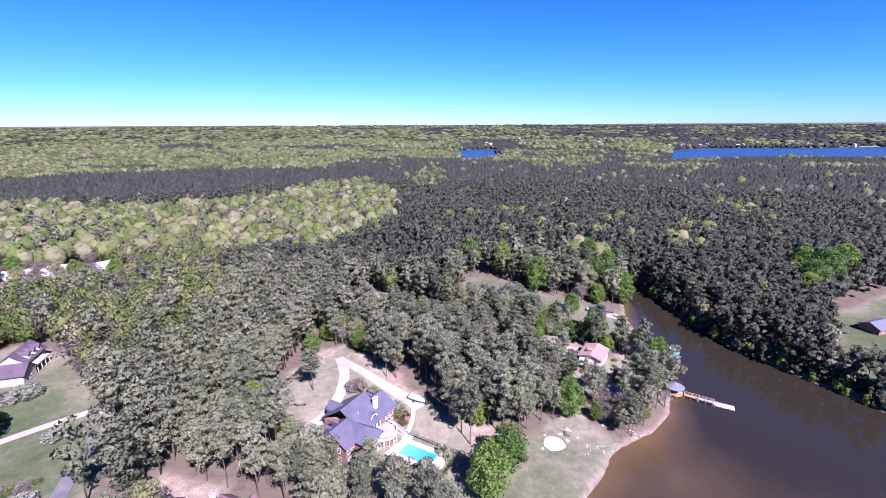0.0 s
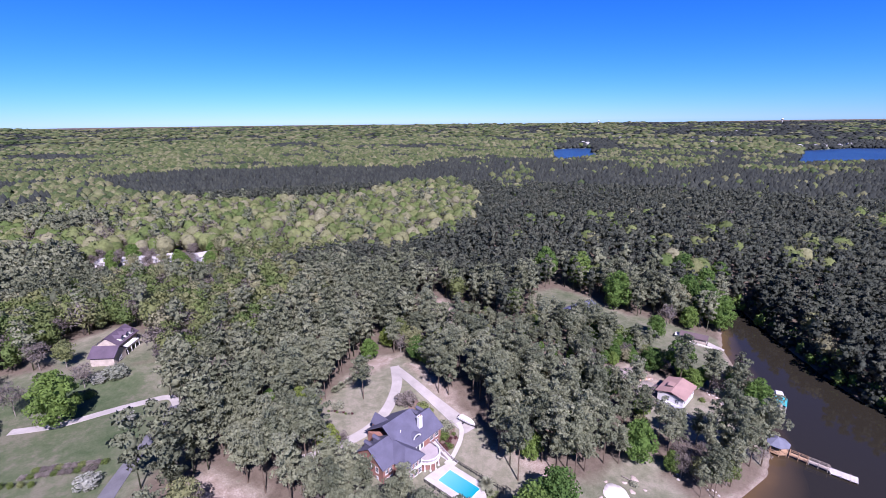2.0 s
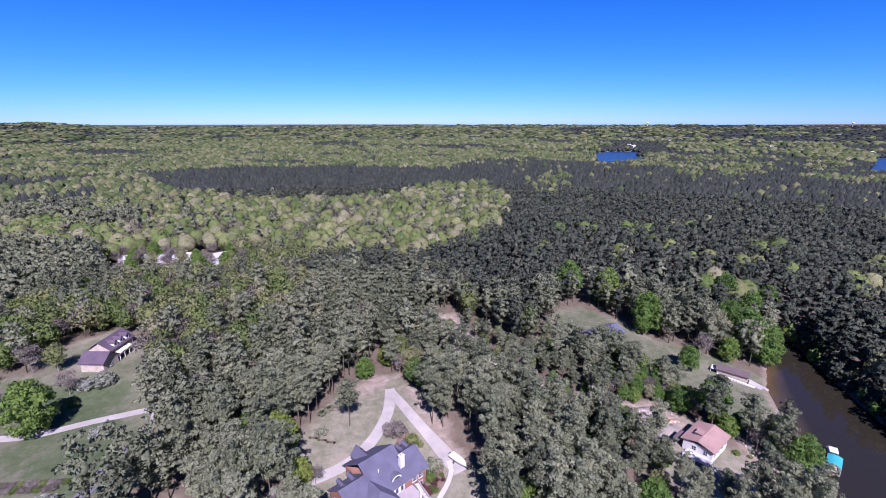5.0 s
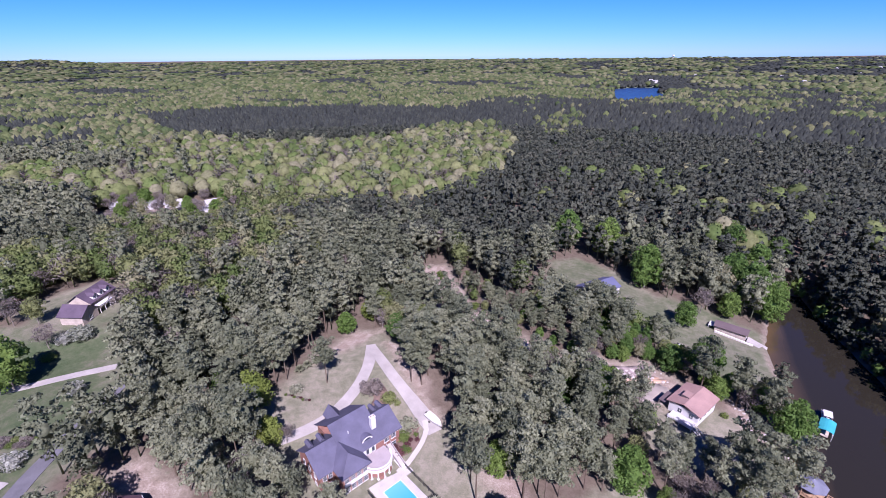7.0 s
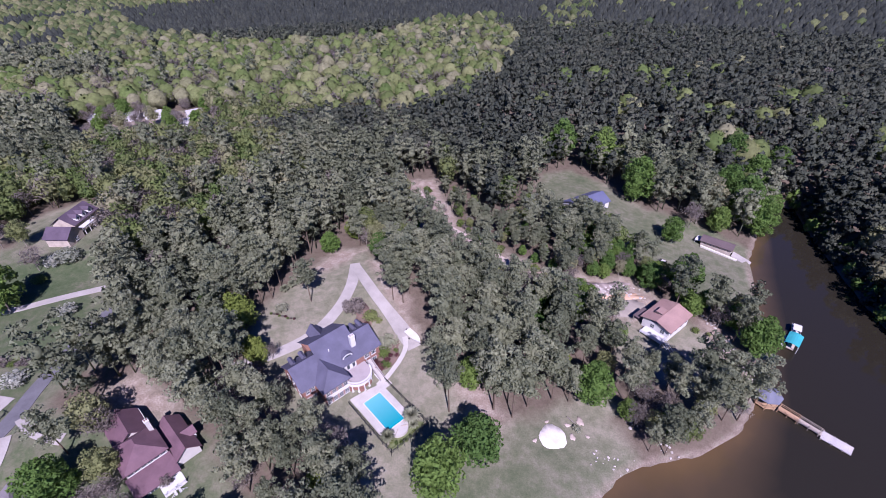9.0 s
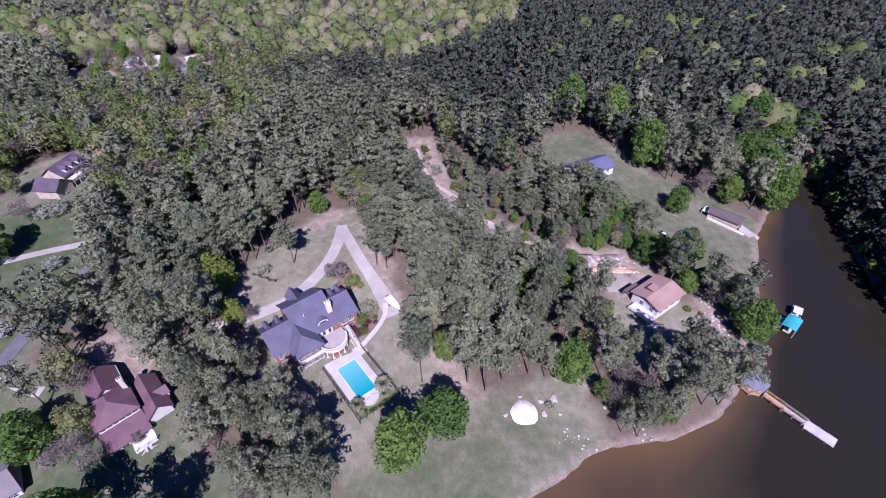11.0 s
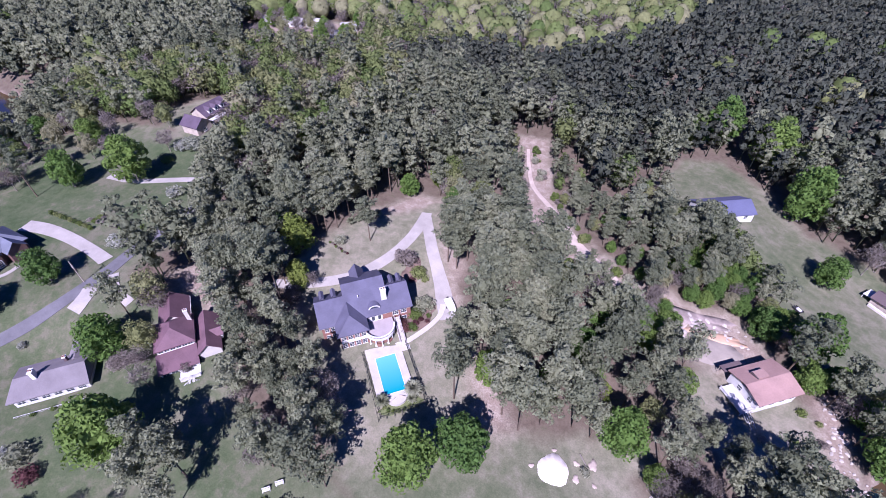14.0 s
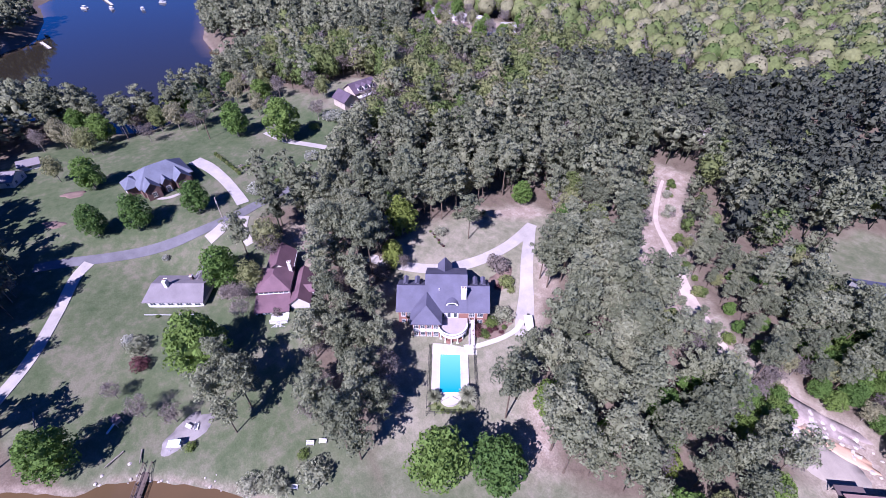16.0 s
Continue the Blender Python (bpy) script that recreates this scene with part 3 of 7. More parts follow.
# near trees, one thing each
HAND = [("green", 13.5, 110.5, 1.08), ("green", 20, 121.5, 1.02), ("green", 45.5, 148.5, 0.9), ("lime", 36, 156, 0.6), ("broad", 48, 158, 0.6), ("lime", -62.6, 134.3, 1.2), ("lime", -52.3, 126.6, 0.7), ("lime", -49.5, 125.5, 0.75), ("bare", -46.5, 127.5, 0.5), ("lime", -54, 193, 0.9), ("broad", -50, 196, 0.9), ("lime", -8, 184, 0.6), ("broad", -13, 187, 0.5), ("bare", -47, 189, 0.7), ("green", 14, 296, 1.25), ("green", 35, 292, 1.35), ("green", 54, 268, 1.3), ("green", 104, 260, 1.1), ("green", 92, 278, 1.25), ("green", 109, 277, 1.0), ("broad", 100, 284, 1.1), ("green", 88, 256, 0.75), ("green", 69, 240, 0.75), ("green", 71, 205, 0.95), ("green", 60, 203, 0.7), ("green", 98, 268, 1.3), ("broad", 84, 268, 1.2), ("bare", 77, 254, 0.9), ("green", 92, 184, 0.95), ("bare", 82, 191, 0.8), ("broad", 88, 196, 0.7), ("green", -139.3, 112.6, 1.2), ("bare", -133.1, 149.3, 0.75), ("bare", -176.8, 134.4, 0.9), ("bare", -159.2, 112.8, 0.9), ("broad", -168, 138, 0.8), ("green", -137, 39.5, 0.85), ("broad", -149, 27, 0.7), ("green", -104.5, 54.8, 0.82), ("green", -104, 73.5, 0.78), ("green", -106.5, 41.5, 0.72), ("green", -67.5, 76.5, 0.95), ("green", -39.5, 67.5, 1.2), ("pine", -30, 73, 0.92), ("pine", -25, 69, 0.85), ("pine", -22.5, 75.5, 0.9), ("pine", -18, 71, 0.7), ("pine", -27, 77, 0.8), ("bare", -28, 58, 0.55), ("bare", -41.5, 45, 0.5), ("bare", -49.5, 79, 0.6), ("bare", -58, 77, 0.6), ("bare", -13, 88, 0.55), ("bare", -17, 91, 0.6), ("bare", -30, 94.5, 0.7), ("lime", -14, 101, 0.55), ("bare", -33, 51, 0.6), ("green", -27.6, 33.7, 0.9), ("broad", -60, 84, 0.8), ("bare", -55, 80, 0.7), ("bare", -150, 130, 0.8), ("bare", -135.7, 155.4, 0.9), ("green", 206, 250, 1.5), ("green", 198, 242, 1.2), ("green", 222, 262, 1.6), ("green", 238, 270, 1.5), ("green", 214, 270, 1.4), ("pine", 161.6, 173.3, 0.72), ("pine", 168.8, 174.3, 0.7), ("pine", 167, 166, 0.75), ("pine", 174, 168.8, 0.6), ("pine", 170, 160, 0.7), ("pine", 178, 156, 0.75), ("pine", 188, 150, 0.7), ("pine", 8.9, 131, 0.95), ("pine", 20, 136.8, 0.9), ("pine", -23.6, 164.2, 0.9), ("pine", -30, 174, 0.95), ("pine", -50, 153.5, 0.9), ("pine", 2, 141, 0.8), ("pine", 6, 136, 0.9), ("pine", 22, 216, 0.8), ("pine", 29, 213, 0.85), ("pine", 35, 218, 0.8), ("pine", 41, 215, 0.75), ("pine", 14, 211, 0.8), ("pine", 26, 208, 0.8), ("pine", 38, 224, 0.75), ("pine", 31, 226, 0.8), ("pine", 45, 220, 0.7), ("pine", 19, 223, 0.8), ("green", 118, 312, 1.0), ("green", 98, 309, 1.2), ("green", 106, 296, 1.2)]
# looser groves: by the west shore, the shady stand beside the lane
SHADE_GROVE = [(-46, 100), (-38, 95), (-25, 92), (-13, 90), (-4, 88), (4, 93), (5, 101), (0, 106), (-8, 108), (-16, 111), (-24, 112), (-38, 116), (-48, 114)]
GROVES = [([(-296, 248), (-290, 275), (-240, 302), (-210, 288), (-186, 262), (-200, 240), (-240, 214), (-262, 222)], 13, ("bare", "broad", "bare", "bare", "green"), 1.0), ([(56, 135), (61, 134), (68, 139), (76, 143.5), (85, 153), (88, 161), (80, 161), (66, 158), (55, 152)], 5.7, ("pine", "pine", "bare", "broad", "pine"), 0.72), ([(-206, 22), (-178, 8), (-160, 30), (-172, 50), (-165, 75), (-150, 92), (-185, 122), (-225, 106), (-215, 76), (-202, 50)], 11, ("broad", "bare", "pine", "green", "broad"), 1.0), ([(-102, 6), (-100, 22), (-88, 25), (-76, 20), (-64, 16), (-56, 11), (-50, 4), (-60, 2)], 6.0, ("pine", "pine", "pine", "bare"), 1.0), ([(-80, 92), (-64, 100), (-70, 88), (-82, 78)], 7, ("pine", "broad", "bare"), 1.0), (SHADE_GROVE, 5.7, ("pine", "pine", "pine", "bare", "pine", "pine"), 1.0)]
for outline, gap, mix, tall in GROVES:
    ox, oy = zip(*outline)
    sx_, sy_ = forest_points(min(ox), max(ox), min(oy), max(oy), gap, rng)
    ok = inside(outline, sx_, sy_) & (shore(sx_, sy_) > 1.2)
    for j, (x, y) in enumerate(zip(sx_[ok], sy_[ok])):
        HAND.append((mix[j % len(mix)], float(x), float(y), float(rng.uniform(0.7, 0.95)) * tall))
px, py = forest_points(-246, 200, 20, 300, 6.0, rng)
yx, yy = forest_points(-64, 92, 174, 252, 3.9, rng)
ok = inside(YOUNG[0], yx, yy)
old = ~inside(YOUNG[0], px, py)
px, py = np.concatenate([px[old], yx[ok]]), np.concatenate([py[old], yy[ok]])
keep = ~open_ground(px, py) & in_view(px, py) & ~inside(SHADE_GROVE, px, py)
for kind, x, y, sc in HAND:
    if kind in ("lime", "green"):
        keep &= np.hypot(px - x, py - y) > 5.2 * sc
px, py = px[keep], py[keep]
near_rank = np.argsort(np.hypot(px - 18, py - 126))
NEAR = 300
first = near_rank[:NEAR]
built = {}


def young(x, y):
    """How tall the wood stands: less than half height in the regrowth."""
    if 38 < x < 68 and 140 < y < 192:
        return 0.78
    return (0.46 if x < 30 else 0.66) if any(bool(inside(p, np.array([x]), np.array([y]))[0]) for p in YOUNG) else 1.0


def plant(kind, x, y, scale, turn):
    i = int(abs(x * 7 + y * 3)) % len(MODELS[kind])
    m = Matrix.Translation((x, y, ground_z(x, y))) @ Matrix.Rotation(turn, 4, "Z")
    if (kind, i) not in built:
        built[kind, i] = tree_model(*MODELS[kind][i])
        ob = built[kind, i]
        ob.scale = (scale,) * 3
        ob.matrix_basis = m @ Matrix.Diagonal((scale, scale, scale, 1))
    else:
        src = built[kind, i]
        ob = copy_thing(src, m)
        ob.scale = (scale, scale, scale * (0.92 + 0.16 * ((x * 13.7) % 1)))
    tagged(ob, group={"pine": "pines of the wood", "green": "green hardwoods", "broad": "pale hardwoods", "lime": "yellow-green hardwoods", "bare": "budding hardwoods"}[kind])
    return ob


for kind, x, y, sc in HAND:
    plant(kind, x, y, sc * (1.25 if kind == "green" else 1.0), x + y)
kinds = wood_kind(px[first], py[first], rng)
for x, y, k in zip(px[first], py[first], kinds):
    plant(("pine", "pine", "broad", "green", "bare")[k], float(x), float(y), float(rng.uniform(0.8, 1.1)) * (0.85 if k > 1 else 1) * young(x, y), float(rng.uniform(0, 6.28)))


def wood_of(name, label, x, y, kind, models, mats, low=0.8, high=1.12):
    """Many trees joined into one mesh a kind."""
    z = land(x, y)
    for k in sorted(set(kind.tolist())):
        sel = np.where(kind == k)[0]
        pick = rng.integers(0, len(models[k]), len(sel))
        size = np.where(inside(YOUNG[0], x[sel], y[sel]), np.where(x[sel] < 30, 0.46, 0.66), np.where((x[sel] > 38) & (x[sel] < 68) & (y[sel] > 140) & (y[sel] < 192), 0.78, 1.0))
        vs, fs, ts, ns, base = [], [], [], [], 0
        for j, model in enumerate(models[k]):
            v, f, nv = model[0], model[1], soft_normals(model)
            mine, tall = sel[pick == j], size[pick == j]
            if not len(mine):
                continue
            a, s, t = rng.uniform(0, 6.28, len(mine)), (rng.uniform(0.92, 1.05, len(mine)) if k == 1 else rng.uniform(low, high, len(mine))) * tall * ((1.04 if name == "middle_wood" else 1.05) if k in (2, 3, 4) and name != "near_wood" else 1.0), rng.uniform(0, 1, len(mine))
            ca, sa = np.cos(a)[:, None], np.sin(a)[:, None]
            X = (v[None, :, 0] * ca - v[None, :, 1] * sa) * s[:, None] + x[mine][:, None]
            Y = (v[None, :, 0] * sa + v[None, :, 1] * ca) * s[:, None] + y[mine][:, None]
            Z = v[None, :, 2] * (s * rng.uniform(0.92, 1.1, len(mine)))[:, None] + z[mine][:, None]
            vs.append(np.stack([X, Y, Z], -1).reshape(-1, 3))
            ns.append(np.stack([nv[None, :, 0] * ca - nv[None, :, 1] * sa, nv[None, :, 0] * sa + nv[None, :, 1] * ca, np.broadcast_to(nv[None, :, 2], X.shape)], -1).reshape(-1, 3))
            fs.append((f[None] + (np.arange(len(mine)) * len(v))[:, None, None]).reshape(-1, f.shape[1]) + base)
            ts.append(np.repeat(t, len(v)))
            base += len(mine) * len(v)
        me = bpy.data.meshes.new(name)
        fill_mesh(me, np.concatenate(vs), np.concatenate(fs), True)
        me.materials.append(mats[k])
        at = me.attributes.new("tint", "FLOAT", "POINT")
        at.data.foreach_set("value", np.concatenate(ts).astype(np.float32))
        set_normals(me, np.concatenate(ns))
        tagged(new(name, me), label[k], "trees", kind="stuff")


def with_trunk(vf, height, girth):
    tv, tf = tube_mesh([(0, 0, -0.5), (0, 0, height * 0.8)], [girth, girth * 0.5], 4)
    return joined(vf, (tv, tf, soft_normals((tv, tf))))


LABELS = ("dense stand of tall dark loblolly pines", "even dark green pine plantation", "woodland of pale spring hardwoods", "hardwoods in bright green leaf", "hazy grey hardwoods still in bud")
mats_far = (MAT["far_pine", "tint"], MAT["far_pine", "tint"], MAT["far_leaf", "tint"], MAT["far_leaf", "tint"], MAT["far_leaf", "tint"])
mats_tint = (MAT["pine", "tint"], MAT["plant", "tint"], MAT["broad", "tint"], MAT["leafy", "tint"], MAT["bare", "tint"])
mid_models = (
    [with_trunk(pine_crown(100 + s, 20.5, 4.1, 17, 17, 0.45, 0.33), 20, 0.25) for s in range(5)],
    [with_trunk(pine_crown(110 + s, 18, 3.5, 13, 9, 0.66, 0.36), 17, 0.22) for s in range(4)],
    [with_trunk(broad_crown(120 + s, 16, 5.4, 30, 14, 0.56, 0.25), 13, 0.25) for s in range(4)],
    [broad_crown(130 + s, 15, 5.2, 30, 14, 0.56, 0.12, 0.2) for s in range(4)],
    [with_trunk(bare_crown(140 + s, 14, 5.0, 28, 18, 0.75), 13, 0.22) for s in range(3)],
)


def lump(seed, height, radius, sharp):
    """A far crown: a rough dome, narrower towards the top for pines."""
    r = np.random.default_rng(seed)
    rings = ((0.34, 0.95), (0.74, 0.62)) if sharp else ((0.34, 0.95), (0.78, 0.80))
    vs, fs = [], []
    for j, (h, w) in enumerate(rings):
        for k in range(5):
            a = (k + 0.5 * j) * math.pi / 2.5
            ww = w * radius * r.uniform(0.62, 1.28)
            vs.append((math.cos(a) * ww, math.sin(a) * ww, h * height * r.uniform(0.86, 1.12)))
    vs.append((0, 0, height))
    for k in range(5):
        a, b2, c, d = k, (k + 1) % 5, 5 + (k + 1) % 5, 5 + k
        fs += [(a, b2, c), (a, c, d), (5 + k, 5 + (k + 1) % 5, 10)]
    return np.array(vs), np.array(fs)


rest = near_rank[NEAR:]
mx, my = px[rest], py[rest]
wood_of("near_wood", LABELS, mx, my, wood_kind(mx, my, rng), mid_models, mats_tint)
# scrub that hides the far bank's foot
bx_, by_ = forest_points(124, 215, 120, 300, 2.8, rng)
bs = shore(bx_, by_)
ok = (bs > -0.7) & (bs < 7) & (bx_ > 122)
bx_, by_ = bx_[ok], by_[ok]
wood_of("bank_scrub", LABELS, bx_, by_, np.where(rng.uniform(0, 1, len(bx_)) < 0.7, 0, 3), [[pine_crown(150, 18, 6.5, 9, 5, 1.7, 0.02)], [], [], [broad_crown(151, 16, 6.0, 14, 6, 1.6, 0.0)], []], (MAT["plant", "tint"],) * 3 + (MAT["green", "tint"],) * 2, 0.22, 0.42)
qx, qy = forest_points(-640, 560, -60, 640, 6.4, rng)
hx_, hy_ = forest_points(-640, 560, -60, 640, 8.4, rng)
trees_at = []
for x, y, broad_set in ((qx, qy, False), (hx_, hy_, True)):
    keep = in_view(x, y) & (np.hypot(x, y) < np.where(np.arctan2(x, y) < -1.2, 470, 640)) & ~((x > -246) & (x < 200) & (y > 20) & (y < 300)) & ~open_ground(x, y)
    x, y = x[keep], y[keep]
    kind = wood_kind(x, y, rng)
    fits = (kind > 1) == broad_set
    trees_at.append((x[fits], y[fits], kind[fits]))
qx, qy, qk = (np.concatenate(c) for c in zip(*trees_at))


light_models = (
    [pine_crown(200 + s, 20, 4.2, 10, 6, 0.95, 0.40) for s in range(5)],
    [pine_crown(210 + s, 16.5, 3.7, 6, 5, 1.0, 0.40) for s in range(5)],
    [dome_crown(220 + s, 14.5, 6.0, 44, 0.6, 0.10) for s in range(6)],
    [dome_crown(230 + s, 14.5, 5.7, 44, 0.6, 0.08, 0.15) for s in range(6)],
    [bare_crown(240 + s, 14, 5.4, 24, 9, 0.9) for s in range(4)],
)
wood_of("middle_wood", LABELS, qx, qy, qk, light_models, mats_tint)


far_models = (
    [lump(300 + s, 19, 4.6, 1) for s in range(5)],
    [lump(310 + s, 16, 4.4, 1) for s in range(5)],
    [lump(320 + s, 15, 5.8, 0) for s in range(5)],
    [lump(330 + s, 15, 5.6, 0) for s in range(5)],
    [lump(340 + s, 14, 5.0, 0) for s in range(4)],
)
fx, fy = forest_points(-1500, 1400, -100, 1500, 8.2, rng)
fr = np.hypot(fx, fy)
fa = np.degrees(np.arctan2(fx, fy))
keep = (fa > -70) & (fa < 50) & (fr >= 620) & (fr < 1500) & (shore(fx, fy) > 3)
fx, fy = fx[keep], fy[keep]
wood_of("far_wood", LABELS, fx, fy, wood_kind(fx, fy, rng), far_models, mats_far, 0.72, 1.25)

# the woods beyond, to the horizon: one rough canopy
m, n, l, b = material("distant_canopy", 0.9, 0, 0.1)
spots, patches = noise_node(n, l, 0.03, 4, 0.75), noise_node(n, l, 0.0035, 5, 0.65)
# some distance haze is put into the colour: the dark stops lean blue
r = ramp(n, ((0.38, (0.040, 0.050, 0.052)), (0.46, (0.060, 0.072, 0.062)), (0.53, (0.105, 0.125, 0.080)), (0.64, (0.17, 0.18, 0.115))))
l.new(mixer(n, l, spots, patches, 0.6), r.inputs[0])
l.new(r.outputs[0], b.inputs["Base Color"])
ang, rad = np.meshgrid(np.radians(np.linspace(-72, 52, 180)), 1440 * (4850 / 1440) ** np.linspace(0, 1, 60))
CX, CY = rad * np.sin(ang), rad * np.cos(ang)
cs = shore(CX, CY)
CZ = land(CX, CY) + np.where(cs > 12, 5 + rng.uniform(-2, 2, CX.shape) + np.array([noise.noise((a * 0.006, b * 0.006, 2)) for a, b in zip(CX.ravel(), CY.ravel())]).reshape(CX.shape) * 3, -3)
GROUP = tuple([lump(base + s, tall, 9.0, 0) for s in range(4)] for base, tall in ((400, 17), (410, 15), (420, 15), (430, 16), (440, 14)))
WIDE = tuple([(v * np.array([2.2, 2.2, 1.0]), f) for v, f in some] for some in GROUP)
for models, r0, r1, gap in ((GROUP, 1480, 2350, 16), (WIDE, 2350, 4700, 36)):
    dx, dy = forest_points(-r1, r1, 0, r1, gap, rng)
    dr, da = np.hypot(dx, dy), np.degrees(np.arctan2(dx, dy))
    ok = (da > -70) & (da < 50) & (dr >= r0) & (dr < r1) & (shore(dx, dy) > 4)
    dx, dy = dx[ok], dy[ok]
    pat = np.array([noise.noise((a * 0.0035, b * 0.0035, 4)) + 0.7 * noise.noise((a * 0.011, b * 0.011, 8)) for a, b in zip(dx, dy)]) + rng.uniform(-0.3, 0.3, len(dx))
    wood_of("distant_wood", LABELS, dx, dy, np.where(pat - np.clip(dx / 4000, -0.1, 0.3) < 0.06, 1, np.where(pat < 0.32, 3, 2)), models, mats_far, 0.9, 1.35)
tagged(sheet("distant_woods", CX, CY, CZ, m), "mixed pine and hardwood forest rolling to the horizon", "forest", kind="stuff")

# ---- building kit ----


def part(name, bm, mat, parent=None, label=""):
    """Links a bmesh as one mesh object under a thing or a part."""
    me = bpy.data.meshes.new(name)
    bmesh.ops.recalc_face_normals(bm, faces=bm.faces)
    bm.to_mesh(me)
    bm.free()
    me.materials.append(mat)
    ob = new(name, me)
    if parent is not None:
        ob.parent = parent
    if label:
        tagged(ob, label)
    return ob


def thing(name, label, category, x, y, z, turn=0.0, group="", kind=""):
    ob = tagged(new(name), label, category, group, kind)
    ob.matrix_basis = pose(x, y, z, 0, 0, turn)
    return ob


def add_box(bm, x0, x1, y0, y1, z0, z1):
    v = [bm.verts.new(p) for p in ((x0, y0, z0), (x1, y0, z0), (x1, y1, z0), (x0, y1, z0), (x0, y0, z1), (x1, y0, z1), (x1, y1, z1), (x0, y1, z1))]
    for f in ((0, 3, 2, 1), (4, 5, 6, 7), (0, 1, 5, 4), (1, 2, 6, 5), (2, 3, 7, 6), (3, 0, 4, 7)):
        bm.faces.new([v[i] for i in f])
    return bm


def box(x0, x1, y0, y1, z0, z1):
    return add_box(bmesh.new(), x0, x1, y0, y1, z0, z1)


def add_solid(bm, top, drop):
    """A slab under the polygon top (a list of places), drop thick, straight down."""
    a = [bm.verts.new(p) for p in top]
    c = [bm.verts.new((p[0], p[1], p[2] - drop)) for p in top]
    bm.faces.new(a)
    bm.faces.new(c[::-1])
    for i in range(len(a)):
        j = (i + 1) % len(a)
        bm.faces.new((a[i], c[i], c[j], a[j]))
    return bm


def hip_roof(x0, x1, y0, y1, z, rise, run=None, thick=0.22):
    """Four slopes; the ridge along the longer side."""
    bm = bmesh.new()
    if x1 - x0 >= y1 - y0:
        k = run if run is not None else (y1 - y0) / 2
        ym = (y0 + y1) / 2
        r0, r1 = (x0 + k, ym, z + rise), (x1 - k, ym, z + rise)
        slopes = [[(x0, y0, z), (x1, y0, z), r1, r0], [(x1, y1, z), (x0, y1, z), r0, r1], [(x0, y1, z), (x0, y0, z), r0], [(x1, y0, z), (x1, y1, z), r1]]
    else:
        k = run if run is not None else (x1 - x0) / 2
        xm = (x0 + x1) / 2
        r0, r1 = (xm, y0 + k, z + rise), (xm, y1 - k, z + rise)
        slopes = [[(x0, y0, z), (x1, y0, z), r0], [(x1, y1, z), (x0, y1, z), r1], [(x0, y1, z), (x0, y0, z), r0, r1], [(x1, y0, z), (x1, y1, z), r1, r0]]
    for s in slopes:
        add_solid(bm, s, thick)
    return bm


def gable_roof(x0, x1, y0, y1, z, rise, along="x", thick=0.22):
    bm = bmesh.new()
    if along == "x":
        ym = (y0 + y1) / 2
        add_solid(bm, [(x0, y0, z), (x1, y0, z), (x1, ym, z + rise), (x0, ym, z + rise)], thick)
        add_solid(bm, [(x1, y1, z), (x0, y1, z), (x0, ym, z + rise), (x1, ym, z + rise)], thick)
    else:
        xm = (x0 + x1) / 2
        add_solid(bm, [(x0, y1, z), (x0, y0, z), (xm, y0, z + rise), (xm, y1, z + rise)], thick)
        add_solid(bm, [(x1, y0, z), (x1, y1, z), (xm, y1, z + rise), (xm, y0, z + rise)], thick)
    return bm


def gable_wall(x0, x1, y0, y1, z0, z1, rise, along="x"):
    """A block with its gable ends carried up under the roof."""
    bm = box(x0, x1, y0, y1, z0, z1)
    if along == "x":
        ym = (y0 + y1) / 2
        for xa, xb in ((x0, x0 + 0.25), (x1 - 0.25, x1)):
            p = [bm.verts.new(q) for q in ((xa, y0, z1), (xa, y1, z1), (xa, ym, z1 + rise), (xb, y0, z1), (xb, y1, z1), (xb, ym, z1 + rise))]
            for f in ((0, 1, 2), (5, 4, 3), (0, 2, 5, 3), (2, 1, 4, 5)):
                bm.faces.new([p[i] for i in f])
    else:
        xm = (x0 + x1) / 2
        for ya, yb in ((y0, y0 + 0.25), (y1 - 0.25, y1)):
            p = [bm.verts.new(q) for q in ((x0, ya, z1), (x1, ya, z1), (xm, ya, z1 + rise), (x0, yb, z1), (x1, yb, z1), (xm, yb, z1 + rise))]
            for f in ((0, 1, 2), (5, 4, 3), (0, 2, 5, 3), (2, 1, 4, 5)):
                bm.faces.new([p[i] for i in f])
    return bm


